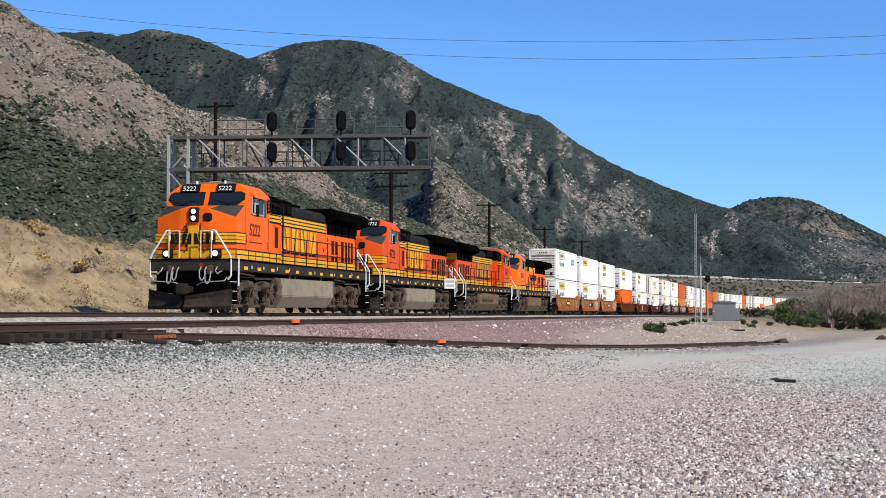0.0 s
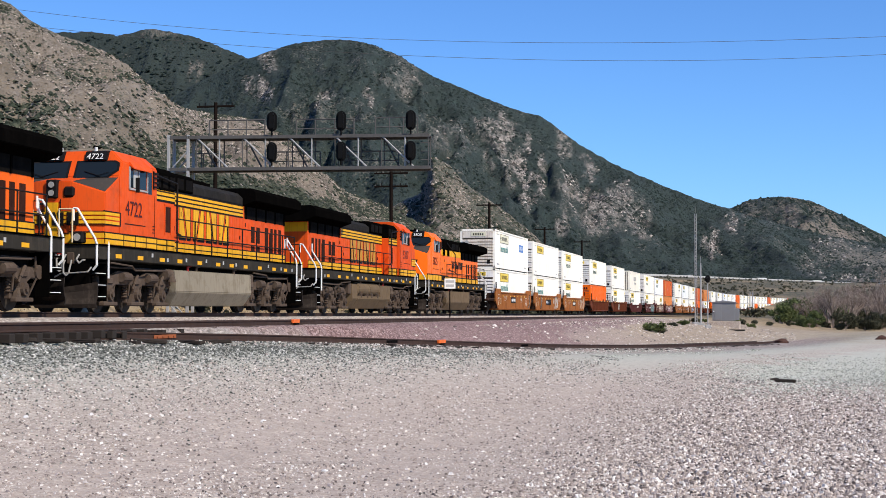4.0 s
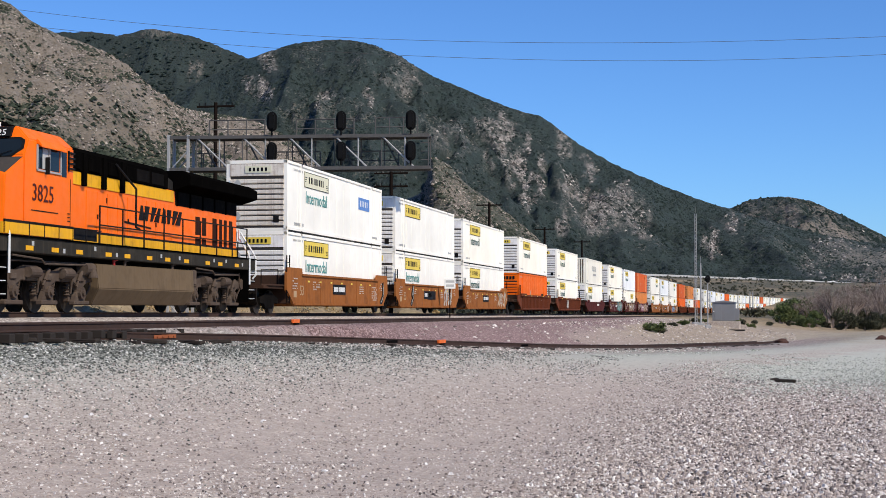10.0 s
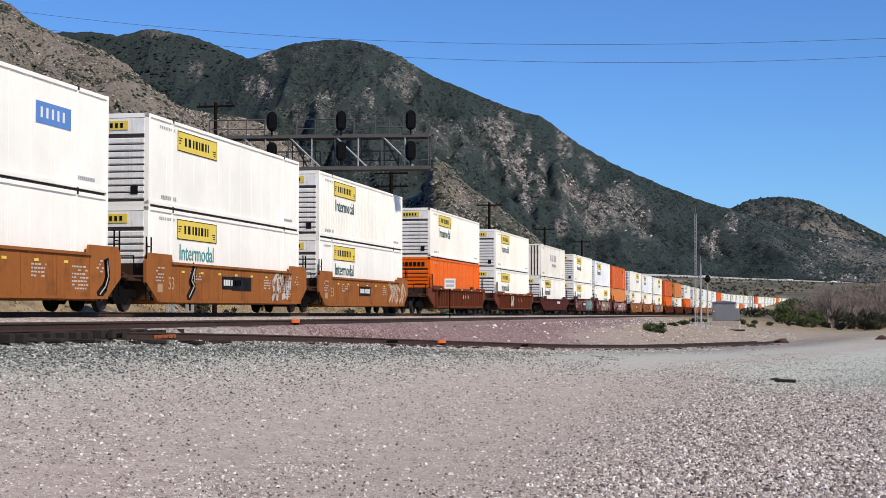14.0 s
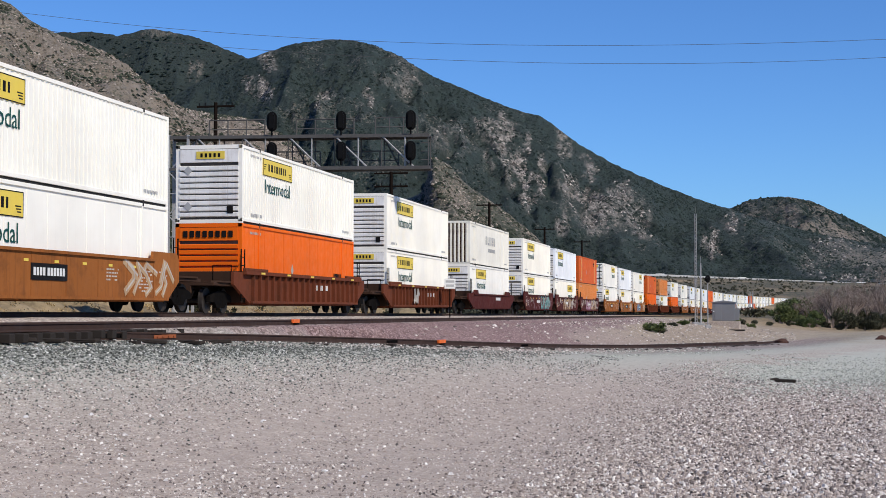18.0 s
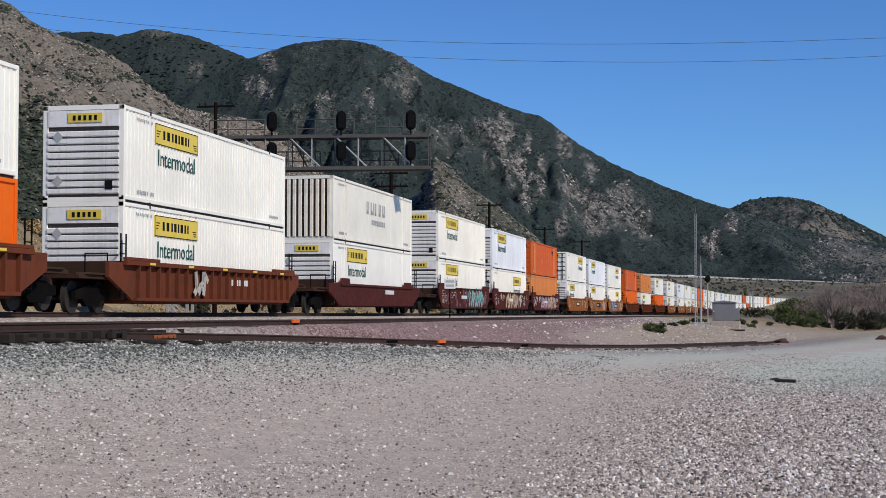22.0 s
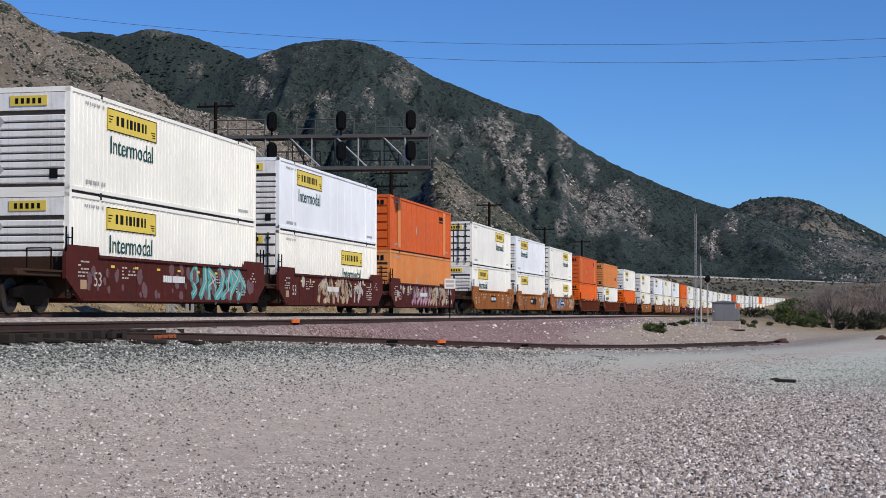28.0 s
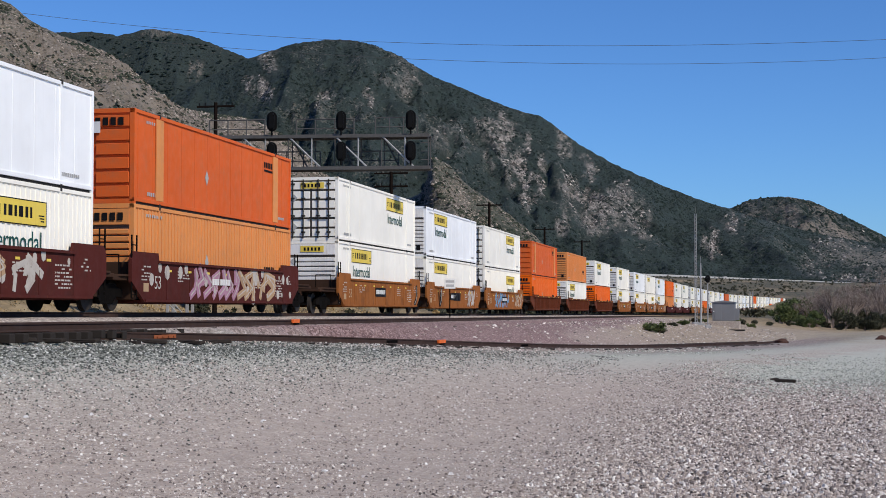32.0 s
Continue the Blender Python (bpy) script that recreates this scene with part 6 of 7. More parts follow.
        for k in range(4):
            yy = 0.95 - k * 0.52
            at = pose(1.345, yy, 2.78, 0, 0, -90) if k in (1, 2) else (cheeks[-1] @ pose(0.0, 0, 2.78) if k == 3 else cheeks[1] @ pose(0.55, 0, 2.78))
            part("nose_mark", prism(B(), [(0, 0), (0.32, 0), (0.40, 0.26), (0.46, 0.34), (0.1, 0.34)], -0.02, 0.02, "y"), BLACKPAINT, nose, "black slanted block of the nose mark", at=at)
    for s in (-1, 1):
        p = part("ditch_light", box(B(), 1.08, 1.34, s * 0.92 - 0.17, s * 0.92 + 0.17, 1.98, 2.32, 0.04), BLACKPAINT, L)
        part("lamp", rod(B(), (1.09, s * 0.92, 2.15), (1.05, s * 0.92, 2.15), 0.105, 14), LENS if lit else DULLLENS, p, "lit round ditch light")
    # hood
    hx0, hx1, hw, hz = 5.5, 20.6, 0.98, 4.34
    if dash:
        part("equipment_cabinet", box(B(), 5.5, 7.35, -1.38, 1.38, 1.96, 3.86, 0.03), body, L)
    part("hood", box(B(), hx0, hx1, -hw, hw, 1.96, 4.0, 0.03), body, L)
    bm = B()
    prism(bm, [(-hw, 4.0), (-hw, hz - 0.06), (-hw + 0.22, hz + 0.12), (hw - 0.22, hz + 0.12), (hw, hz - 0.06), (hw, 4.0)], hx0, hx1, "x", 0.02)
    part("hood_roof", bm, LOCO_ROOF, L, "sooty dark grey hood roof")
    bm = B()
    if dash:
        prism(bm, [(-1.38, 3.87), (-1.38, 4.40), (-1.22, 4.58), (1.22, 4.58), (1.38, 4.40), (1.38, 3.87)], 5.52, 7.35, "x", 0.02)
        prism(bm, [(-1.06, 4.02), (-1.06, 4.50), (-0.95, 4.60), (0.95, 4.60), (1.06, 4.50), (1.06, 4.02)], 7.35, 9.9, "x", 0.02)
    else:
        prism(bm, [(-1.05, 3.98), (-1.05, 4.50), (-0.85, 4.66), (0.85, 4.66), (1.05, 4.50), (1.05, 3.98)], 5.52, 13.6, "x", 0.02)
        for k in range(4):
            box(bm, 5.75 + 1.35 * k, 5.95 + 1.35 * k, -1.12, -1.0, 3.58, 4.52, 0.02)
            box(bm, 6.15 + 1.35 * k, 6.9 + 1.35 * k, -1.09, -1.0, 4.02, 4.42, 0.02)
    part("brake_grid_box", bm, LOCO_BLACK, L, "black dynamic brake housing")
    bm = B()
    if dash:
        for x in (5.75, 6.35, 6.95):
            box(bm, x, x + 0.42, -1.392, -1.36, 3.95, 4.34)
        for x in (7.6, 8.4, 9.2):
            box(bm, x, x + 0.6, -1.07, -1.04, 4.08, 4.44)
    else:
        for k in range(5):
            for z in (3.7, 3.85, 4.0, 4.15, 4.3):
                box(bm, 5.52 + 0.05 * k, 5.55 + 0.05 * k, -1.2, -1.0, z, z + 0.08)
        for x in (11.0, 12.2):
            box(bm, x, x + 1.0, -1.062, -1.03, 4.06, 4.42)
    tagged(part("roof_panel", bm, BOGIE_DARK, L, "dark louvred roof panels"), kind="stuff")
    part("exhaust_silencer", box(B(), 11.0, 12.9, -0.45, 0.45, hz + 0.06, hz + 0.32, 0.04), LOCO_BLACK, L)
    part("exhaust_stack", rod(B(), (13.6, 0, hz), (13.6, 0, hz + 0.34), 0.3, 12), LOCO_BLACK, L)
    part("roof_hatch", box(B(), 14.2, 15.0, -0.6, 0.6, hz + 0.06, hz + 0.22, 0.03), LOCO_BLACK, L)
    bm = B()
    rw = 1.50 if dash else 1.58
    wx = 15.3 if dash else 14.2
    prism(bm, [(-0.99, 3.98), (-rw, 4.16), (-rw, 4.48), (-1.3, 4.64), (1.3, 4.64), (rw, 4.48), (rw, 4.16), (0.99, 3.98)], wx, 21.2, "x", 0.015)
    rad = part("radiator", bm, LOCO_BLACK, L, "black overhanging radiator housing")
    bm = B()
    for k in range(14):
        box(bm, wx + 0.3 + k * 0.36, wx + 0.46 + k * 0.36, -1.0, 1.0, 4.64, 4.67)
    part("radiator_louvre", bm, BOGIE_DARK, rad)
    # Intake panel in near-black, which puts the overhang's shade into its colour.
    bm = B()
    box(bm, wx + 0.2, 20.55, -hw - 0.014, -hw + 0.05, 3.52, 3.99)
    part("radiator_intake", bm, BOGIE_DARK, L, "radiator intake, coloured black for the shade under the overhang")
    bm = B()
    for k in range(5):
        box(bm, wx + 0.3 + k * 1.2, wx + 0.38 + k * 1.2, -hw - 0.05, -hw, 3.5, 4.0)
    part("intake_bracket", bm, LOCO_BLACK, L)
    # hood doors with their latches
    door = cached(("hood_door", body.name), lambda: mesh_of("hood_door", box(B(), 0, 0.71, -0.018, 0.01, 0, 1.24, 0.006), body))
    latch = cached("hood_latch", lambda: mesh_of("latch", box(box(B(), 0, 0.03, -0.035, 0, 0, 0.14), 0.62, 0.66, -0.03, 0, 0.5, 0.66), BLACKPAINT))
    for k in range(11):
        x = 7.5 + k * 0.74
        if x < (15.6 if dash else 13.8):
            part("hood_door", door, None, L, at=pose(x, -hw, 2.26))
            if k % 3 == 1:
                part("latch", latch, None, L, at=pose(x, -hw - 0.012, 2.7))
    for x0, x1, z0, z1 in ((16.3, 16.72, 1.98, 2.52), (16.3, 16.72, 2.64, 3.26), (16.95, 17.35, 2.64, 3.26), (16.95, 17.35, 1.98, 2.52), (18.0, 18.42, 1.98, 3.3), (18.7, 19.0, 1.98, 3.3), (19.2, 19.5, 1.98, 3.3), (19.75, 20.1, 1.98, 3.3)):
        part("grille", box(B(), x0, x1, -hw - 0.012, -hw + 0.05, z0, z1, 0.008), GRILLE, L, "dark intake grille")
    bm = B()
    box(bm, 6.55, 6.98, -1.395, -1.36, 2.56, 3.36) if dash else box(bm, 5.75, 6.15, -1.02, -0.95, 2.0, 2.6)
    part("cab_grille", bm, GRILLE, L, "dark louvred door opening")
    if dash:
        bm = B()
        box(bm, 6.46, 6.53, -1.40, -1.36, 2.48, 3.44), box(bm, 7.0, 7.06, -1.40, -1.36, 2.48, 3.44), box(bm, 6.46, 7.06, -1.40, -1.36, 3.38, 3.44)
        part("grille_frame", bm, body, L)
    # stripes
    yb = -hw - 0.022
    bm, ln = B(), B()
    if stripes == "full":
        for z0, z1 in ((1.98, 2.11), (2.15, 2.29)):
            box(bm, 7.35, 20.6, yb - 0.006, yb + 0.03, z0, z1)
            box(bm, 1.60, 5.5, -1.545, -1.50, z0, z1)
            box(bm, 5.5, 7.35, -1.396, -1.37, z0, z1)
        for z0, z1 in ((3.57, 3.66), (3.71, 3.80), (3.85, 3.94)):
            box(bm, 7.35, 15.3, yb - 0.006, yb + 0.03, z0, z1)
            box(bm, 5.5, 7.35, -1.396, -1.37, z0, min(z1, 3.86))
        box(ln, 7.35, 15.3, yb - 0.004, yb + 0.03, 3.52, 3.99)
        box(ln, 5.5, 7.35, -1.393, -1.37, 3.50, 3.86)
    else:
        box(bm, 5.5, 20.6, yb - 0.006, yb + 0.03, 1.98, 2.26)
        box(bm, 1.60, 5.5, -1.545, -1.50, 1.98, 2.26)
        box(bm, 5.5, 14.2, yb - 0.006, yb + 0.03, 3.60, 3.97)
    box(ln, 7.35, 20.6, yb - 0.003, yb + 0.03, 2.0, 2.33)
    box(ln, 5.5, 7.35, -1.392, -1.37, 2.0, 2.33)
    box(ln, 1.60, 5.5, -1.541, -1.50, 2.0, 2.33)
    part("stripe", bm, LOCO_YELLOW, L, "yellow side stripes")
    part("stripe_line", ln, BLACKPAINT, L)
    # the railway's mark on the hood, as plain pierced blocks
    if dash:
        for k in range(4):
            x = 8.75 + k * 1.30
            part("mark_outline", mark_shape(B(), x + 0.03, 2.46, 1.0, 0.98, k, yb - 0.006, yb + 0.02, 0.045), BLACKPAINT, L)
            part("mark_block", mark_shape(B(), x, 2.50, 1.0, 0.98, k, yb - 0.014, yb + 0.02), LOCO_YELLOW if body is not LOCO_FADED or not facing else WORN_YELLOW, L, "yellow pierced block of the side mark")
    else:
        for k in range(4):
            bm = mark_shape(B(), 11.3 + k * 0.93, 2.86, 0.46, 0.70, k, yb - 0.012, yb + 0.02)
            for v in bm.verts:
                v.co.x += (v.co.z - 2.86) * 0.35
            part("mark_block", bm, BLACKPAINT, L, "black slanted block of the side mark")
        part("mark_line", prism(B(), [(10.2, 2.70), (12.3, 2.62), (12.3, 2.67), (10.2, 2.77)], yb - 0.01, yb + 0.02, "y"), BLACKPAINT, L)
    # handrails along the walkway, low rails by the cab, tall frame behind it
    for s in (-1, 1):
        y = s * 1.50
        bm = B()
        pts = np.arange(7.3, 21.0, 1.62)
        for x in pts:
            rod(bm, (x, y, 1.94), (x, y, 3.02), 0.026, 5)
        for z in (3.02, 2.48):
            rod(bm, (pts[0], y, z), (pts[-1], y, z), 0.023, 5)
        for x in np.arange(2.9, 7.2, 0.85):
            rod(bm, (x, y * 1.03, 1.94), (x, y * 1.03, 2.30), 0.018, 5)
        rod(bm, (2.9, y * 1.03, 2.30), (7.3, y * 1.03, 2.30), 0.018, 5)
        part("handrail", bm, BLACKPAINT, L, "black walkway handrail")
        bm = B()
        pipe(bm, [(5.6, s * 1.46, 4.28), (7.28, s * 1.50, 4.14), (7.28, s * 1.50, 2.55), (7.6, s * 1.50, 2.50)] if dash else [(9.3, s * 1.1, 4.4), (9.9, s * 1.50, 3.7), (9.9, s * 1.50, 2.55), (10.2, s * 1.50, 2.50)], 0.032)
        part("handrail_frame", bm, BLACKPAINT, L)
        for xe, d in ((1.1, 1), (LL - 1.1, -1)):
            part("grab_rail", pipe(B(), [(xe, s * 0.80, 2.62), (xe, s * 0.80, 2.98), (xe, s * 0.92, 2.96), (xe - 0.02 * d, s * 1.46, 2.12), (xe - 0.02 * d, s * 1.52, 1.95), (xe - 0.02 * d, s * 1.52, 1.35), (xe, s * 1.40, 1.22)], 0.034), WHITEPAINT, L, "white step grab rail")
            part("grab_rail", pipe(B(), [(xe + 0.72 * d, s * 1.12, 3.02), (xe + 0.72 * d, s * 1.12, 2.72), (xe + 0.74 * d, s * 1.50, 2.12), (xe + 0.74 * d, s * 1.54, 1.95), (xe + 0.74 * d, s * 1.54, 1.0)], 0.034), WHITEPAINT, L, "white step grab rail")
            bm = B()
            for k in range(4):
                box(bm, xe + 0.05 * min(d, 0) - (0 if d > 0 else 0.68), xe + 0.72 * (d > 0) + 0.02, *sorted((y, y - s * 0.35)), 0.42 + k * 0.33, 0.46 + k * 0.33)
            box(bm, xe + (0.70 if d > 0 else -0.74), xe + (0.74 if d > 0 else -0.70), *sorted((y, y - s * 0.4)), 0.35, 1.95)
            part("step", bm, LOCO_BLACK, L)
            edge = B()
            for k in range(3):
                x0 = xe + (0.04 if d > 0 else -0.66)
                box(edge, x0, x0 + 0.62, *sorted((y + s * 0.004, y - s * 0.05)), 0.465 + k * 0.33, 0.485 + k * 0.33)
            part("step_edge", edge, WHITEPAINT, L, "white painted step edges")
    # ends: pilots, couplers, hoses, rails
    for end in (0, 1):
        m = pose(0, 0, 0) if end == 0 else pose(LL, 0, 0, 0, 0, 180)
        part("pilot", box(B(), 1.10, 1.3, -1.30, 1.30, 0.72, 1.90, 0.02), LOCO_BLACK, L, at=m)
        for sd in (-1, 1):
            # a plow blade, curled forward at its foot and highest at the outside
            bm = B()
            prof = ((0.0, 0.80), (-0.06, 0.62), (-0.02, 0.42), (0.10, 0.26), (0.02, 0.15))
            rows_ = []
            for f in (0.0, 0.35, 0.7, 1.0):
                yy, xf = sd * (0.06 + 1.50 * f), 0.30 + 0.72 * f
                rows_.append([[bm.verts.new((xf - px_ * (1.4 - 0.6 * f) + back, yy, 0.15 + (z_ - 0.15) * (0.72 + 0.4 * f))) for px_, z_ in prof] for back in (0.0, 0.05)])
            for ra, rb in zip(rows_, rows_[1:]):
                for side in (0, 1):
                    for i in range(4):
                        bm.faces.new((ra[side][i], rb[side][i], rb[side][i + 1], ra[side][i + 1]))
                for i in (0, 4):
                    bm.faces.new((ra[0][i], rb[0][i], rb[1][i], ra[1][i]))
            for rr_ in (rows_[0], rows_[-1]):
                for i in range(4):
                    bm.faces.new((rr_[0][i], rr_[0][i + 1], rr_[1][i + 1], rr_[1][i]))
            bmesh.ops.recalc_face_normals(bm, faces=bm.faces)
            part("snow_plow", bm, PLOW, L, "dark steel snow plow blade", at=m)
        bm = B()
        box(bm, 0.35, 1.1, -0.13, 0.13, 0.74, 0.98, 0.03)
        box(bm, 0.05, 0.40, -0.22, 0.18, 0.66, 1.06, 0.06)
        part("coupler", bm, PLOW, L, at=m)
        for s in (-1, 1):
            for o in (0.42, 0.62, 1.02):
                dp = 0.72 + 0.35 * (o > 1) + 0.12 * (o < 0.5)
                part("air_hose", pipe(B(), [(1.02, s * o, 1.66), (0.84, s * o, 1.52), (0.80, s * (o + 0.03), dp + 0.42), (0.80, s * (o + 0.10), dp + 0.34), (0.82, s * (o + 0.18), dp + 0.42), (0.95, s * (o + 0.20), 1.5)], 0.026), HOSE, L, "pale looped air hose", at=m)
            part("end_rail", pipe(B(), [(1.02, s * 0.40, 2.0), (1.02, s * 0.40, 2.95), (1.02, s * 0.80, 2.95), (1.02, s * 0.80, 2.0)], 0.024), CREAM_RAIL if end == 0 else BLACKPAINT, L, at=m)
            part("uncoupling_lever", pipe(B(), [(0.95, s * 0.30, 1.02), (0.85, s * 0.55, 1.12), (0.85, s * 1.35, 1.16), (0.95, s * 1.42, 1.3)], 0.022), HOSE, L, at=m)
            part("mu_socket", box(B(), 1.02, 1.12, s * 0.75 - 0.11, s * 0.75 + 0.11, 1.40, 1.72, 0.02), BOGIE, L, at=m)
    part("rear_mark", box(B(), 20.595, 20.62, -0.75, 0.75, 1.98, 2.24), LOCO_YELLOW, L, "yellow stripe on the rear end")
    part("rear_mark", box(B(), 20.595, 20.62, -0.95, 0.95, 3.55, 3.95), LOCO_YELLOW, L)
    part("marker_lamp", rod(B(), (1.08, -0.42, 1.72), (1.02, -0.42, 1.72), 0.08, 10), REDLENS, L)
    # fuel tank, air tanks, bogies
    bm = B()
    sect = [(-1.42, 1.38), (-1.46, 0.68), (-1.14, 0.22), (1.14, 0.22), (1.46, 0.68), (1.42, 1.38)]
    if dash and facing:
        prism(bm, sect, 7.35, 9.45, "x", 0.025)
        prism(bm, [(-1.46, 0.82), (-1.46, 0.68), (-1.14, 0.22), (1.14, 0.22), (1.46, 0.68), (1.46, 0.82)], 9.45, 13.95, "x")
        prism(bm, sect, 13.95, 14.95, "x", 0.025)
    else:
        prism(bm, sect, 7.35, 14.95, "x", 0.025)
    for v in bm.verts:
        if v.co.x < 7.6:
            v.co.x += 0.45 * max(0.0, 0.9 - v.co.z) - 0.1
    part("fuel_tank", bm, tank, L, "dusty steel fuel tank")
    if dash and facing:
        for xa in (9.7, 11.75):
            bm = rod(B(), (xa, -1.18, 1.16), (xa + 1.95, -1.18, 1.16), 0.32, 18)
            rod(bm, (xa - 0.1, -1.18, 1.16), (xa + 0.001, -1.18, 1.16), 0.16, 12, 0.31)
            rod(bm, (xa + 1.949, -1.18, 1.16), (xa + 2.05, -1.18, 1.16), 0.31, 12, 0.16)
            part("air_reservoir", bm, TANK_BROWN, L, "dusty cylindrical air reservoir")
            part("reservoir_bracket", box(B(), xa + 0.3, xa + 0.42, -1.5, -1.2, 0.76, 0.95, 0.01), BOGIE, L)
            part("reservoir_bracket", box(B(), xa + 1.5, xa + 1.62, -1.5, -1.2, 0.76, 0.95, 0.01), BOGIE, L)
    for x in (8.6, 9.4, 13.2):
        part("tank_filler", rod(rod(B(), (x, -1.36, 1.36), (x, -1.36, 1.52), 0.05, 8), (x, -1.36, 1.50), (x + 0.16, -1.42, 1.56), 0.045, 8), REDLENS if x == 8.6 else BOGIE, L)
    part("air_filter", rod(B(), (6.7, -1.25, 1.22), (7.25, -1.25, 1.22), 0.19, 12), BOGIE, L)
    part("bell", rod(B(), (7.05, -1.42, 0.98), (7.05, -1.42, 1.24), 0.15, 12, 0.07), BOGIE, L, "dusty cast bell")
    part("battery_box", box(B(), 14.95, 15.35, -1.4, -1.0, 0.9, 1.4, 0.03), BOGIE, L)
    for x0 in (2.2, 15.2):
        part("sill_pipe", pipe(B(), [(x0, -1.44, 1.46), (x0 + 1.6, -1.44, 1.40), (x0 + 1.9, -1.40, 1.28), (x0 + 4.4, -1.40, 1.32)], 0.028), BOGIE, L)
    if facing:
        # the other flank is the one seen: carry the side details across
        for ob in L.children:
            if ob.name.split(".")[0] in ("stripe", "stripe_line", "mark_block", "mark_outline", "mark_line", "grille", "grille_frame", "hood_door", "latch", "cab_grille", "reflector", "sill_plate", "roof_panel", "radiator_intake", "intake_bracket",
                                         "air_reservoir", "reservoir_bracket", "tank_filler", "air_filter", "bell", "battery_box", "sill_pipe"):
                me = ob.data.copy()
                me.transform(Matrix.Diagonal((1, -1, 1, 1)) @ ob.matrix_basis)
                me.flip_normals()
                ob.data, ob.matrix_basis = me, Matrix()
    loco_bogie(L, 4.65, -1 if facing else 1)
    loco_bogie(L, 17.55, -1 if facing else 1)
    bm = B()
    for k in range(3):
        rod(bm, (4.0 + 0.18 * k, -0.3, 4.86), (3.6 + 0.18 * k, -0.3, 4.98), 0.06, 8)
    part("horn", bm, LOCO_BLACK, L)
    return L
# ---- plants ----
def leaf_build(c0, c1, c2):
    def build(nt, b):
        g = nt.nodes.new("ShaderNodeNewGeometry")
        nt.links.new(ramp(nt, g.outputs["Random Per Island"], [(0.0, c0), (0.5, c1), (1.0, c2)]), b.inputs["Base Color"])
        b.inputs["Specular IOR Level"].default_value = 0.25
    return build


LEAF_GREEN = mat("green shrub leaves", leaf_build((0.028, 0.044, 0.014), (0.078, 0.105, 0.034), (0.17, 0.195, 0.075)), 0.75)
LEAF_DARK = mat("dark sage leaves", leaf_build((0.022, 0.026, 0.014), (0.050, 0.052, 0.030), (0.105, 0.10, 0.062)), 0.8)
LEAF_DRY = mat("dry straw stems", leaf_build((0.22, 0.14, 0.055), (0.42, 0.295, 0.125), (0.58, 0.44, 0.22)), 0.9)
LEAF_BROWN = mat("dead brown brush", leaf_build((0.06, 0.04, 0.025), (0.15, 0.095, 0.055), (0.30, 0.21, 0.12)), 0.9)
TWIG = mat("bare grey-brown twigs", leaf_build((0.13, 0.10, 0.08), (0.26, 0.205, 0.17), (0.42, 0.345, 0.295)), 0.9)


def leaf_mesh(name, material, blobs, count, size, seed, flat=0.75):
    """Loose leaves gathered in several uneven blobs (x, y, z, radius)."""
    rs = np.random.RandomState(seed)
    per = np.array([b[3] ** 2 for b in blobs])
    pick = rs.choice(len(blobs), count, p=per / per.sum())
    ctr = np.array([b[:3] for b in blobs])[pick]
    rad = np.array([b[3] for b in blobs])[pick]
    d = rs.normal(size=(count, 3))
    d /= np.linalg.norm(d, axis=1)[:, None]
    r = rad * (0.55 + 0.5 * rs.rand(count)) * (0.8 + 0.4 * np.sin(d[:, 0] * 7 + seed) * np.cos(d[:, 1] * 6 + d[:, 2] * 5))
    p = ctr + d * r[:, None] * np.array([1, 1, flat])
    p[:, 2] = np.maximum(p[:, 2], 0.02)
    a = rs.normal(size=(count, 3))
    a /= np.linalg.norm(a, axis=1)[:, None]
    b = np.cross(a, rs.normal(size=(count, 3)))
    b /= np.linalg.norm(b, axis=1)[:, None]
    s = size * (0.6 + 0.8 * rs.rand(count))[:, None]
    co = np.stack([p - a * s, p + b * s * 0.45, p + a * s, p - b * s * 0.45], 1).reshape(-1, 3)
    me = bpy.data.meshes.new(name)
    fill_mesh(me, co, np.arange(count * 4).reshape(-1, 4), False)
    me.materials.append(material)
    return me


def stem_mesh(name, material, seed, height, spread, levels=4, r0=0.12, forks=3):
    """Forking limbs, tapered, three-sided at the tips."""
    rnd = random.Random(seed)
    segs = []

    def grow(p, d, ln, r, lev):
        q = p + d * ln
        segs.append((p, q, r, r * 0.62))
        if lev == 0:
            return
        for _ in range(forks + (rnd.random() < 0.5)):
            nd = (d + Vector((rnd.uniform(-1, 1), rnd.uniform(-1, 1), rnd.uniform(-0.35, 0.7))) * spread).normalized()
            grow(p + d * ln * rnd.uniform(0.55, 1.0), nd, ln * rnd.uniform(0.55, 0.8), r * 0.6, lev - 1)
    for _ in range(2):
        grow(Vector((rnd.uniform(-0.3, 0.3), rnd.uniform(-0.3, 0.3), -0.2)), Vector((rnd.uniform(-0.35, 0.35), rnd.uniform(-0.35, 0.35), 1)).normalized(), height * 0.36, r0, levels)
    co, quads = [], []
    for p, q, ra, rb in segs:
        m = (q - p).to_track_quat("Z", "Y").to_matrix()
        k = len(co)
        for o, rr in ((p, ra), (q, rb)):
            for i in range(3):
                co.append(o + m @ Vector((math.cos(2.094 * i) * rr, math.sin(2.094 * i) * rr, 0)))
        for i in range(3):
            quads.append((k + i, k + (i + 1) % 3, k + 3 + (i + 1) % 3, k + 3 + i))
    me = bpy.data.meshes.new(name)
    fill_mesh(me, np.array([tuple(v) for v in co]), np.array(quads), False)
    me.materials.append(material)
    return me


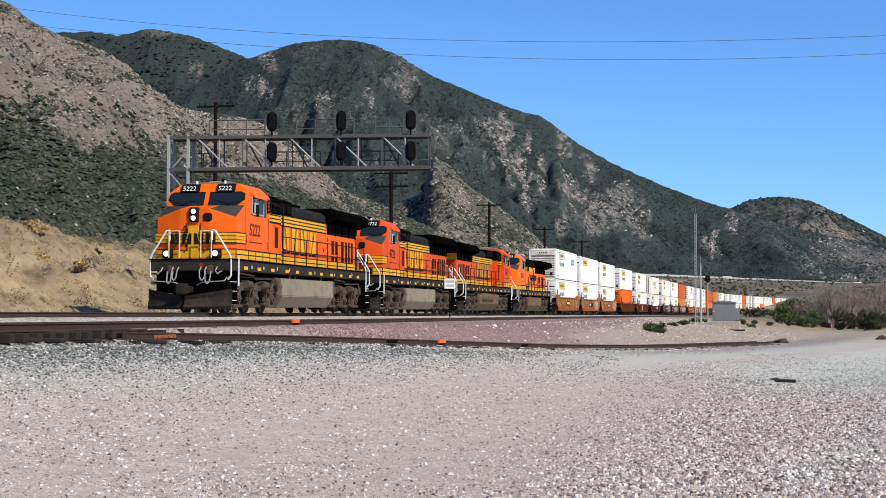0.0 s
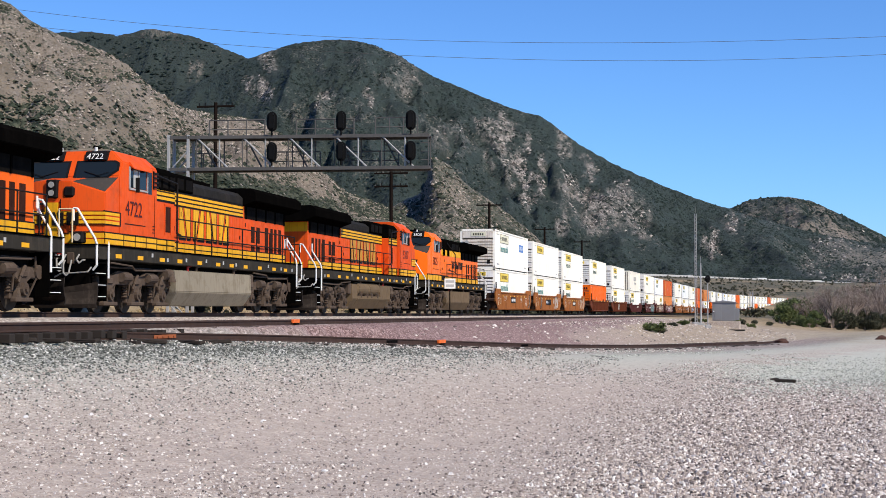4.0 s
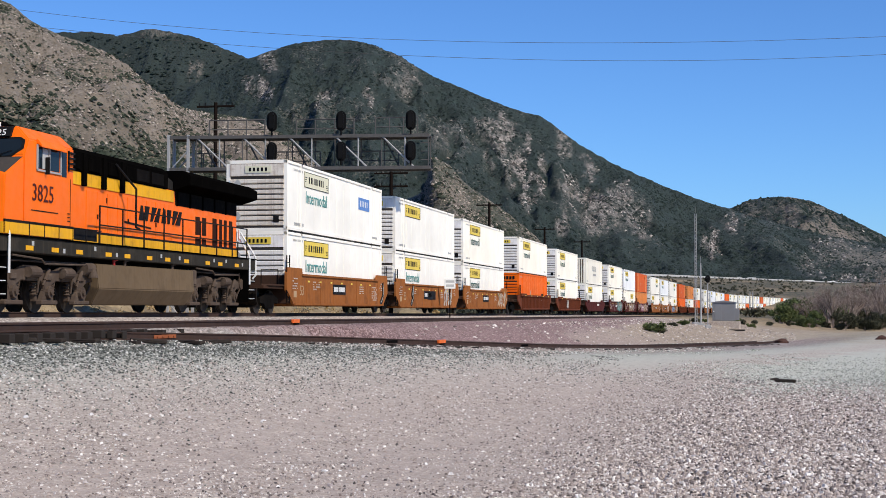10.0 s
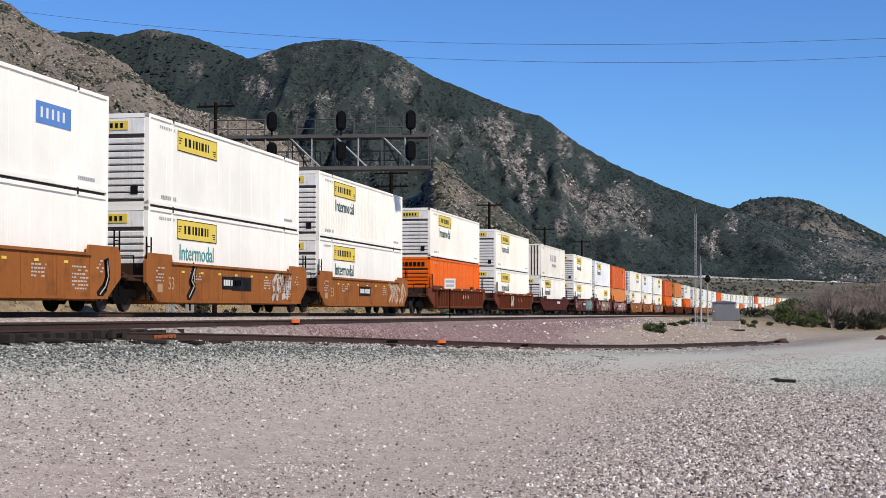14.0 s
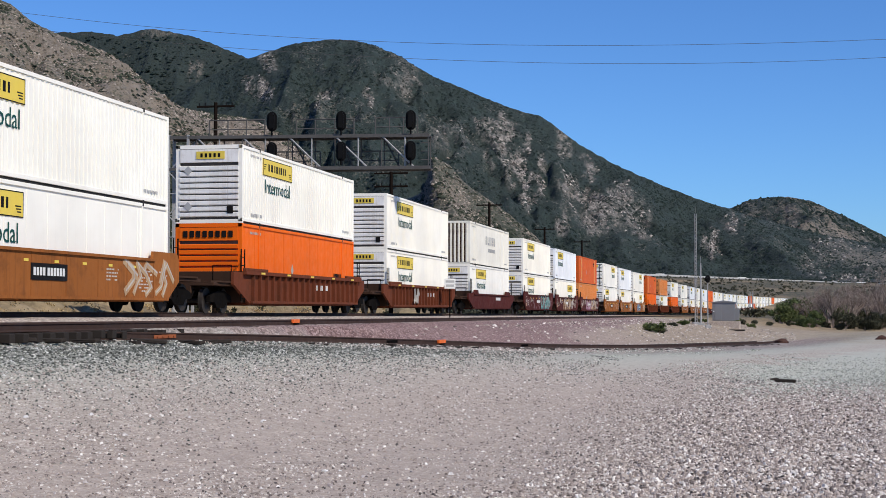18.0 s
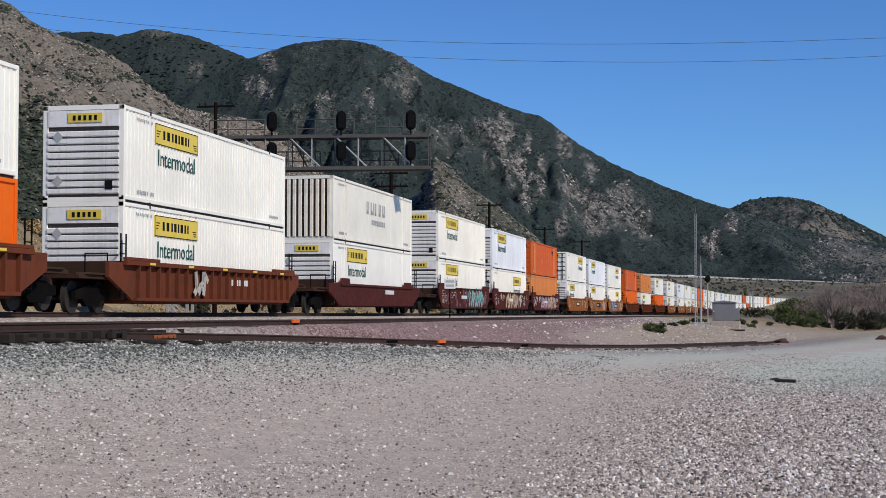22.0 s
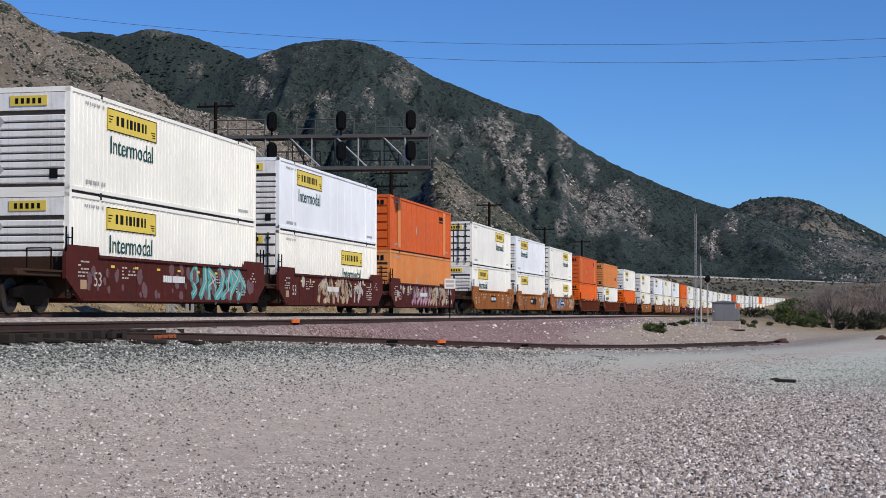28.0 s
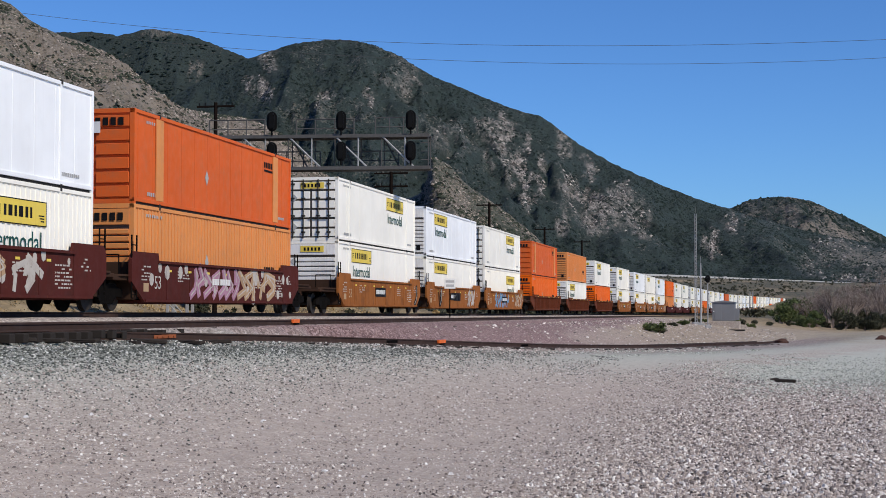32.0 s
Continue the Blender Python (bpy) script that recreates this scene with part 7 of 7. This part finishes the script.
def shrub(material, seed, w, h, count, size, label, group):
    rnd = random.Random(seed)
    blobs = [(rnd.uniform(-w, w) * 0.6, rnd.uniform(-w, w) * 0.6, h * rnd.uniform(0.15, 0.75), rnd.uniform(0.3, 0.55) * max(w * 0.7, h * 0.6)) for _ in range(7)]
    t = thing("shrub", label, "shrub", group)
    part("crown", leaf_mesh("crown", material, blobs, count, size, seed), None, t)
    part("stem", stem_mesh("stem", TWIG, seed, h * 0.8, 0.7, 2, 0.05 * h, 3), None, t)
    return t


def on_ground(b, drop, far=900.0):
    """Where the line of sight at a bearing and drop under the horizon meets the ground."""
    d = 8.0
    while d < far:
        if EYE - drop / F_PX * d <= float(ground_z(np.array(b / F_PX * d), np.array(d))):
            break
        d *= 1.004
    return b / F_PX * d, d, float(ground_z(np.array(b / F_PX * d), np.array(d)))


rng = random.Random(5)
g_shrubs = [shrub(LEAF_GREEN, 11 + k, 2.6, 3.2, 5200, 0.12, "dense green shrub beside the dirt road", "riverside shrubs") for k in range(3)]
d_shrubs = [shrub(LEAF_DARK, 31 + k, 2.4, 2.7, 4800, 0.11, "dark sage-green shrub on dry ground", "riverside shrubs") for k in range(3)]


def bare_tree(seed, h):
    t = thing("bare_tree", "leafless grey-brown tree with fine twigs", "tree", "bare riverside trees")
    part("trunk", stem_mesh("trunk", TWIG, seed, h, 0.62, 2, 0.17, 3), None, t)
    part("crown", stem_mesh("crown", TWIG, seed + 50, h * 1.0, 0.75, 5, 0.085, 3), None, t)
    return t


b_trees = [bare_tree(71 + k, 8.0) for k in range(3)]


def plant(pool, b, d, scale, used=set()):
    src = pool[rng.randrange(len(pool))]
    x, y = b / F_PX * d, d
    m = pose(x, y, float(ground_z(np.array(x), np.array(y))) - 0.1, 0, 0, rng.uniform(0, 360))
    if src.name not in used:
        used.add(src.name)
        ob = src
        ob.matrix_basis = m
    else:
        ob = copy_thing(src, m)
    ob.scale = (scale, scale, scale * rng.uniform(0.85, 1.15))
    return ob


for k in range(26):
    plant(g_shrubs if rng.random() < (0.7 if k < 8 else 0.1) else d_shrubs, 594 + k * 12 + rng.uniform(-8, 8), rng.uniform(232, 262), rng.uniform(0.4, 1.25))
for k in range(24):
    plant(g_shrubs if k < 9 else d_shrubs, 602 + k * 13 + rng.uniform(-8, 8), rng.uniform(262, 320), rng.uniform(1.2, 1.75))
for k in range(36):
    plant(b_trees, 640 + k * 8 + rng.uniform(-8, 8), rng.uniform(244, 300), rng.uniform(0.75, 1.1) * (0.8 + 0.5 * min(1, k / 20)))
bank = [shrub(LEAF_GREEN, 91, 0.9, 0.7, 900, 0.09, "small green weed clump on the gravel bank", "bank weeds"), shrub(LEAF_DARK, 92, 0.8, 0.6, 800, 0.08, "small grey-green weed clump on the gravel bank", "bank weeds")]
for b, drop, sc, pool in ((372, 42, 1.3, bank[:1]), (384, 43, 1.0, bank[1:]), (362, 38, 0.8, bank[:1]), (408, 31, 0.9, bank[1:]), (424, 29, 1.0, bank[:1]), (448, 25, 1.3, bank[1:]), (458, 24, 0.9, bank[:1]),
                          (530, 28, 1.2, bank[1:]), (545, 33, 0.9, bank[:1]), (520, 24, 1.1, bank[:1]), (552, 27, 1.3, bank[1:]), (575, 30, 1.2, bank[1:])):
    x, y, z = on_ground(b, drop)
    plant(pool, b, y, sc)
# dry brush on the cut bank behind the line
sage = [shrub(LEAF_DARK, 101 + k, 1.1, 1.1, 900, 0.10, "grey-green sagebrush on the dry bank", "bank sagebrush") for k in range(2)]
dry = [shrub(LEAF_DRY, 111 + k, 0.9, 0.7, 700, 0.10, "dry straw-coloured bush on the bank", "bank sagebrush") for k in range(2)]
for k in range(70):
    s_, o_ = rng.uniform(-5, 150), -rng.uniform(11, 40)
    x, y, h = on_line(s_, o_)
    plant(dry if rng.random() < 0.55 else sage, float(x) / float(y) * F_PX, float(y), rng.uniform(0.5, 1.3))
x, y, z = on_ground(-636, -28)
plant(sage, -636, 96, 1.5)


# dry grass over the cut bank: tufts joined into one mass
def bank_grass():
    rs = np.random.RandomState(21)
    for mm, n, cnt, lo, hi, lab in ((LEAF_DRY, 5200, 170000, 0.12, 0.42, "dry straw grass covering the cut bank"), (LEAF_BROWN, 700, 40000, 0.2, 0.6, "dead brown brush on the cut bank"), (LEAF_DARK, 420, 24000, 0.2, 0.65, "low grey-green weeds on the cut bank")):
        s_, o_ = rs.uniform(-25, 110, n), -(7.5 + 30 * rs.rand(n) ** 1.2)
        gx_, gy_, _h = on_line(s_, o_)
        gz_ = ground_z(gx_, gy_)
        blobs = list(zip(gx_, gy_, gz_ + 0.05, rs.uniform(lo, hi, n)))
        me = leaf_mesh("bank_grass", mm, blobs, cnt, 0.055, 22, 0.8)
        solid("bank_grass", me, None, lab, "grass", kind="stuff")


bank_grass()


# far scrub on the flats: one mass of clumps
def scrub():
    rs = np.random.RandomState(8)
    blobs = []
    n = 4200
    for _ in range(n):
        d = 300 + 1500 * rs.rand() ** 1.4
        b = rs.uniform(-500, 900)
        s_, o_ = near_s(np.array(b / F_PX * d), np.array(d))
        if -9 < float(o_) < 14:
            continue
        blobs.append((b / F_PX * d, d, 1.2 + float(ground_z(np.array(b / F_PX * d), np.array(d))), rs.uniform(0.4, 1.7)))
    cnt = 130000
    me = leaf_mesh("scrub", LEAF_DARK, [(x, y, z, r) for x, y, z, r in blobs], cnt, 0.42, 9, 0.7)
    return solid("far_scrub", me, None, "dark scrub scattered over the dry flats", "scrub", kind="stuff")


scrub()

# ---- highway on the shelf under the mountains ----
ROADTOP = paint("pale concrete barrier", (0.55, 0.54, 0.52), (0.35, 0.33, 0.30), 0.3, 0.8)


def road_at(b):
    """Highway: distance and rise along bearings."""
    rise = np.interp(b, [300, 400, 512, 600, 700, 784, 1000], [61, 57.5, 52.5, 49, 44.5, 41, 34])
    d = np.interp(b, [300, 1000], [2450, 2600])
    return b / F_PX * d, d, EYE + rise / F_PX * d


def road_strip(name, dz0, dz1, dd0, dd1, material, label):
    bm = B()
    prev = None
    for b in np.linspace(290, 900, 60):
        x, d, z = road_at(b)
        cur = [bm.verts.new((x * (1 + q / d), d + q, z + h)) for q, h in ((dd0, dz0), (dd0, dz1), (dd1, dz1), (dd1, dz0))]
        if prev:
            for i in range(4):
                bm.faces.new((prev[i], cur[i], cur[(i + 1) % 4], prev[(i + 1) % 4]))
        prev = cur
    bmesh.ops.recalc_face_normals(bm, faces=bm.faces)
    return solid(name, bm, material, label, "highway", kind="structure")


road_strip("highway_barrier", -2.5, 2.2, -7.0, -6.4, ROADTOP, "pale concrete highway barrier along the hillside")
road_strip("highway", -9.0, -0.6, -6.0, 12.0, GROUND, "highway shelf cut into the hillside")


def truck(lg, colour, label):
    t = thing("truck", label, "truck", "highway traffic")
    part("trailer", box(B(), -lg / 2, lg / 2, -1.3, 1.3, 1.1, 4.1, 0.05), colour, t)
    bm = B()
    prism(bm, [(lg / 2 + 0.4, 0.6), (lg / 2 + 4.2, 0.6), (lg / 2 + 4.2, 1.8), (lg / 2 + 3.0, 2.2), (lg / 2 + 2.6, 3.6), (lg / 2 + 0.4, 3.8)], -1.2, 1.2, "y")
    part("tractor", bm, colour, t)
    for x in (-lg / 2 + 1.2, -lg / 2 + 2.5, lg / 2 + 0.9, lg / 2 + 3.6):
        part("wheel", rod(B(), (x, -1.25, 0.5), (x, 1.25, 0.5), 0.5, 10), BOGIE_DARK, t)
    return t


TRAFFIC = []
for lane, colour, rows in ((-3.0, WHITEPAINT, ((0, 501), (3, 547), (6, 592), (9, 634), (13, 681), (20, 760), (32, 880))),
                           (3.0, WHITEPAINT, ((0, 735), (2, 699), (6, 627), (9, 568), (12, 505), (14, 466), (18, 385), (24, 262), (32, 100))),
                           (3.0, WHITEPAINT, ((0, 860), (6, 760), (10, 688), (14, 613), (18, 530), (22, 440), (26, 350), (32, 220))),
                           (-3.0, GREYPAINT, ((0, 390), (12, 560), (18, 690), (25, 800), (32, 900))),
                           (3.0, GREYPAINT, ((0, 1000), (18, 900), (25, 640), (29, 560), (32, 500)))):
    t = truck(13.5 if colour is WHITEPAINT else 5.0, colour, "white articulated truck on the far highway" if colour is WHITEPAINT else "small grey delivery truck on the far highway")
    TRAFFIC.append((t, lane, rows))

# ---- loose things on the gravel ----
def lump(name, seed, sx, sy, sz, material, label, cat, b, drop, rz=0.0, rough=0.35):
    bm = B()
    bmesh.ops.create_icosphere(bm, subdivisions=3, radius=1.0)
    rs = random.Random(seed)
    for v in bm.verts:
        k = 1 + rough * noise.noise(v.co * 1.7 + Vector((seed, 0, 0))) + rough * 0.5 * noise.noise(v.co * 4.5 + Vector((0, seed, 0)))
        v.co = Vector((v.co.x * sx * k, v.co.y * sy * k, max(v.co.z, -0.25) * sz * k))
    x, y, z = on_ground(b, drop)
    return solid(name, bm, material, label, cat, at=pose(x, y, z, 0, 0, rz))


lump("earth_clod", 3, 0.75, 0.6, 0.38, DIRTCLOD, "dark red-brown heap of earth by the rail's end", "earth heap", 597, 61)
lump("stone_block", 4, 0.7, 0.5, 0.4, DIRTCLOD, "dark block of stone on the dirt road's edge", "stone", 776, 55)


def plank(b, drop, ln, w, h, rz, ry, name="broken_tie"):
    x, y, z = on_ground(b, drop)
    bm = box(B(), -ln / 2, ln / 2, -w / 2, w / 2, 0, h, 0.02)
    bmesh.ops.subdivide_edges(bm, edges=bm.edges, cuts=3)
    for v in bm.verts:
        v.co += Vector((noise.noise(v.co * 6), noise.noise(v.co * 7 + Vector((3, 0, 0))), noise.noise(v.co * 5 + Vector((0, 5, 0))))) * 0.035
    return solid(name, bm, TIE, "broken piece of dark tie timber on the gravel", "timber", "timber scraps", at=pose(x, y, z + 0.01, 0, ry, rz))


plank(604, 131, 0.62, 0.17, 0.09, -18, 2)
plank(585, 127, 0.30, 0.12, 0.06, 24, -3)
plank(520, 40, 1.8, 0.25, 0.18, -30, 0)
for b, drop, ln, rz in ((-760, 60, 0.9, 10), (-700, 62, 0.8, -20), (-640, 63, 0.9, -25), (-520, 62, 0.8, 8), (-450, 64, 0.9, -32), (-400, 62, 0.7, 20)):
    plank(b, drop, ln, 0.16, 0.08, rz, rng.uniform(-4, 4))

# ---- loose stones ----
def stones():
    """Crushed stone over the lot: the nearest as pieces, the rest as one mass."""
    rs = np.random.RandomState(12)
    n = 430000
    d = 11.5 + 90 * rs.rand(n) ** 2.0
    b = rs.uniform(-830, 830, n)
    x, y = b / F_PX * d, d
    t, q = lead_tq(x, y)
    lot = lot_colour(x, y)
    want = 0.50 + 0.46 * lot[:, 2] - 0.30 * lot[:, 0] - 0.45 * np.clip(lot[:, 0] * sstep(40, 56, y), 0, 1) - 0.2 * sstep(48, 70, y) + 0.22 * fbm(x * 0.4, y * 0.4, 3, 50)
    keep = (q > 0.35) & (rs.rand(n) < np.where(y > 60, 0.7, 1.0)) & (rs.rand(n) < want)
    x, y, lot = x[keep], y[keep], lot[keep]
    n = len(x)
    z = ground_z(x, y)
    size = (0.0048 + 0.017 * rs.rand(n) ** 4.0) * (1 + 0.6 * lot[:, 2]) + 0.00036 * (y - 12)
    # a flat-topped chip: five corners on the ground, three above
    base = np.array([(1, 0, -0.4), (0.31, 0.95, -0.4), (-0.81, 0.59, -0.4), (-0.81, -0.59, -0.4), (0.31, -0.95, -0.4), (0.55, 0.1, 0.75), (-0.3, 0.5, 0.85), (-0.3, -0.45, 0.8)], float)
    tri = np.array([(0, 1, 5), (1, 6, 5), (1, 2, 6), (2, 3, 6), (3, 7, 6), (3, 4, 7), (4, 5, 7), (4, 0, 5), (5, 6, 7)])
    k = len(base)
    turn = rs.rand(n) * 6.283
    cs, sn = np.cos(turn)[:, None], np.sin(turn)[:, None]
    co = np.broadcast_to(base, (n, k, 3)) + rs.uniform(-0.28, 0.28, (n, k, 3))
    co = co * np.stack([0.8 + 0.5 * rs.rand(n), 0.65 + 0.4 * rs.rand(n), 0.5 + 0.4 * rs.rand(n)], -1)[:, None, :]
    co = np.stack([co[..., 0] * cs - co[..., 1] * sn, co[..., 0] * sn + co[..., 1] * cs, co[..., 2]], -1) * size[:, None, None]
    co = co + np.stack([x, y, z + size * 0.3], -1)[:, None, :]
    # larger stones on the bank under the second track
    m2 = 16000
    sb, ob_ = rs.uniform(5, 150, m2), rs.uniform(6.6, 24, m2)
    bx, by, _h = on_line(sb, ob_)
    bt, bq = lead_tq(bx, by)
    kb = (bq < -0.9) & (rs.rand(m2) < 0.75)
    bx, by = bx[kb], by[kb]
    bs_ = 0.018 + 0.075 * rs.rand(len(bx)) ** 6
    bco = (base[None] + rs.uniform(-0.35, 0.35, (len(bx), k, 3))) * bs_[:, None, None] * np.array([1.2, 1.0, 0.7]) + np.stack([bx, by, ground_z(bx, by) + bs_ * 0.3], -1)[:, None, :]
    co = np.concatenate([co, bco])
    kind_ = np.zeros(len(co), int)
    dice = rs.rand(len(lot))
    kind_[:len(lot)] = np.where(dice < 1.1 * lot[:, 1], np.where((lead_tq(x, y)[1] < 12) & (lead_tq(x, y)[0] < 26 + 8 * fbm(x * 0.2, y * 0.2, 2, 97)), 2, 1), 0)
    for kk, mm, lab in ((0, STONE, "loose pinkish crushed stone scattered over the gravel lot"), (1, STONE_GREEN, "loose greenish grey stone along the dirt road"), (2, STONE_DARK, "coarse dark ballast stone along the yard lead")):
        c = co[kind_ == kk]
        me = bpy.data.meshes.new("loose_stones")
        fill_mesh(me, c.reshape(-1, 3), (tri[None] + (np.arange(len(c)) * k)[:, None, None]).reshape(-1, 3), False)
        me.materials.append(mm)
        solid("loose_stones", me, None, lab, "gravel", kind="stuff")
    shapes = []
    for v in range(6):
        m = bpy.data.meshes.new("rock")
        c = (base + rs.uniform(-0.3, 0.3, (k, 3))) * np.array([1.2, 0.9, 0.7])
        fill_mesh(m, c, tri, False)
        m.materials.append(ROCK)
        shapes.append(m)
    for i in range(260):
        dd = 12.6 + 11 * rs.rand() ** 1.4
        xx, yy = rs.uniform(-800, 800) / F_PX * dd, dd
        r = 0.014 + 0.02 * rs.rand() ** 2
        o = part("rock", shapes[i % 6], None, ground, at=pose(xx, yy, float(ground_z(np.array(xx), np.array(yy))) + r * 0.3, 0, 0, rs.uniform(0, 360)))
        o.scale = (r, r, r)


stones()
# ---- the train: stations of each part at 13 s ----
T0 = 13.0
FLOOR = 0.43                       # container floor over rail top
MOVERS = []                        # thing, station at T0, flip, lateral, height

FRONT = -19.75                     # leading end of the first container less the platform
for i, (num, body, style, flip, tank, stripes, label) in enumerate((
        ("5222", LOCO_ORANGE, "dash", False, TANK, "full", "orange and yellow diesel locomotive with lit headlights, leading"),
        ("4722", LOCO_FADED, "dash", False, TANK, "full", "faded orange and yellow diesel locomotive, second in line"),
        ("5317", LOCO_FADED, "dash", True, TANK_BROWN, "full", "faded orange diesel locomotive facing backwards"),
        ("3825", LOCO_NEW, "gevo", False, TANK_BROWN, "single", "newer bright orange diesel locomotive with black mark"))):
    ob = loco(num, body, style, flip, tank, stripes, label, i == 0)
    MOVERS.append((ob, FRONT - LL * (4 - i) + (LL if flip else 0), flip, 0.0))

# trailing ends of the containers at T0, and what each car carries (upper, lower)
ENDS = [0.0, 19.2, 38.4, 61.85, 84.7, 108.15, 131.6, 150.7, 169.8, 193.3, 212.4, 231.8, 254.3, 277.8, 302.5, 327.5, 351.5, 370.6, 389.7, 410.0, 429.2, 448.4]
TRAIN = [
    ("tub", WELL_TAN, "cj", "jb_faded", "jb_worn"), ("tub", WELL_TAN, "jj", "jb_plain", "jb_worn"), ("tub", WELL_TAN, "jc", "jb_ribbed", "jb"),
    ("ribbed", WELL_RED, "cc", "jb_ribbed", "orange"), ("ribbed", WELL_RED, "cc", "jb_ribbed", "jb_ribbed"), ("smooth", WELL_MAROON, "cc", "swift", "jb"),
    ("tub", WELL_MAROON, "cj", "jb_ribbed", "jb_ribbed"), ("tub", WELL_MAROON, "jj", "jb_cool", "jb_rear"), ("tub", WELL_MAROON, "jc", "faded", "tan"),
    ("tub", WELL_TAN, "cj", "jb_doors", "jb"), ("tub", WELL_TAN, "jj", "jb_cool", "jb_plain"), ("tub", WELL_TAN, "jc", "jb_doors", "jb_rear"),
    ("ribbed", WELL_RED, "cc", "faded", "orange"), ("ribbed", WELL_RED, "cc", "tan", "jb"), ("ribbed", WELL_RED, "cc", "jb", "orange"),
    ("tub", WELL_TAN, "cc", "jb", "jb"), ("tub", WELL_TAN, "cj", "jb_cool", "jb_plain"), ("tub", WELL_TAN, "jj", "jb_plain", "jb_rear"), ("tub", WELL_TAN, "jc", "jb_cool", "jb"),
    ("smooth", WELL_MAROON, "cj", "orange", "tan"), ("smooth", WELL_MAROON, "jj", "jb", "jb"), ("smooth", WELL_MAROON, "jc", "jb", "jb_plain"),
]
FAR = ["jb", "jb_cool", "jb_plain", "jb_ribbed", "jb", "jb_cool", "faded", "jb", "jb_plain", "jb", "jb_cool", "jb", "jb_ribbed", "orange", "jb", "jb"]
for k in range(24):
    ENDS.append(ENDS[-1] + (23.4 if k % 3 == 0 else 19.2))
    TRAIN.append(("tub", WELL_TAN if k % 6 < 3 else WELL_MAROON, ("cj", "jj", "jc")[k % 3], FAR[k % 16], FAR[(k * 5 + 3) % 16]))
KIND_NAME = {"c": "coupler", "j": "joint"}
box_models, car_models = {}, {}
for i, (style, m_, ends, upper, lower) in enumerate(TRAIN):
    s0 = ENDS[i] - CL
    key = (style, m_.name, ends)
    if key not in car_models:
        car_models[key] = well_car(style, m_, KIND_NAME[ends[0]], KIND_NAME[ends[1]])
        car = car_models[key]
    else:
        car = copy_thing(car_models[key], Matrix())
    MOVERS.append((car, s0, False, 0.0))
    for kind, z in ((lower, FLOOR), (upper, FLOOR + CH)):
        if kind not in box_models:
            box_models[kind] = KINDS[kind]()
            c = box_models[kind]
        else:
            c = copy_thing(box_models[kind], Matrix())
        MOVERS.append((c, s0, False, z))
    # sprayed shapes belong to single cars
    if i == 1:
        scrawl(car, 12.0, 14.4, 0.5, 1.5, PALEG, 4, n=4)
        part("mark_board", box(B(), 7.3, 9.4, -1.50, -1.46, 0.80, 1.28), BLACKPAINT, car)
        scrawl(car, 3.0, 3.6, 0.4, 1.5, BLACKPAINT, 14, n=1, wide=0.34)
    if i == 2:
        scrawl(car, 12.2, 16.0, 0.5, 1.55, BUFFG, 5, n=5)
    if i == 0:
        scrawl(car, 15.0, 15.6, 0.45, 1.4, BLACKPAINT, 15, n=1, wide=0.34)
    if i == 4:
        scrawl(car, 5.2, 6.4, 0.6, 1.3, PALEG, 16, y=-1.60, n=3)
    if i == 6:
        bubbles(car, 0.6, 15.6, 0.5, 1.5, MAUVE, 7, 46)
        scrawl(car, 8.8, 14.2, 0.45, 1.5, TEALG, 6, n=7, wide=0.30, lining=PALEG)
    if i == 7:
        bubbles(car, 0.6, 15.6, 0.5, 1.5, PALEG, 17, 18)
        scrawl(car, 5.0, 10.4, 0.45, 1.5, BUFFG, 8, n=7, wide=0.34)
        scrawl(car, 11.0, 12.4, 0.5, 1.4, PALEG, 9, n=2)
    if i == 8:
        bubbles(car, 0.6, 15.6, 0.5, 1.5, PALEG, 27, 24)
        scrawl(car, 4.2, 9.2, 0.5, 1.5, PINKG, 10, n=7, wide=0.28)
        scrawl(car, 9.0, 13.2, 0.5, 1.5, BUFFG, 11, n=5, wide=0.3)
    if i == 11:
        scrawl(car, 3.4, 9.0, 0.5, 1.5, BLUEG, 12, n=8, lining=BLUEG)


SPINNING = 24


def motions():
    for ob, s13, flip, z in MOVERS:
        mid = -LL / 2 if flip else (LL / 2 if ob.name.startswith("diesel") else CL / 2)
        rows = []
        for t in range(0, 33, 4):
            s = s13 + SPEED * (T0 - t)
            m = line_pose(s + mid, 0.0, z)
            if flip:
                m = m @ pose(0, 0, 0, 0, 0, 180)
            rows.append((float(t), m @ Matrix.Translation((-abs(mid), 0, 0))))
        walk(ob, rows)
    for w, dx, r in SPIN[:SPINNING]:
        step = 2 / FPS
        walk(w, [(k * step, pose(dx, 0, r) @ Matrix.Rotation(-SPEED * k * step / r * w.get("sense", 1), 4, "Y")) for k in range(481)])
    for t, lane, rows in TRAFFIC:
        turn = 0 if lane < 0 else 180
        walk(t, [(float(a), Matrix.Translation(Vector([float(v) for v in road_at(b)]) + Vector((0, lane, -0.6))) @ pose(0, 0, 0, 0, 0, 12 + turn)) for a, b in rows])
    for w, rise in zip(wires, (1.0, 1.1)):
        walk(w, [(t, pose(0, 0, -px * rise * 1420 / F_PX)) for t, px in ((0, 0), (6, 2), (9, 1.5), (13, 4), (19, 6.5), (23, 3.5), (28, 5), (32, 7))])


motions()
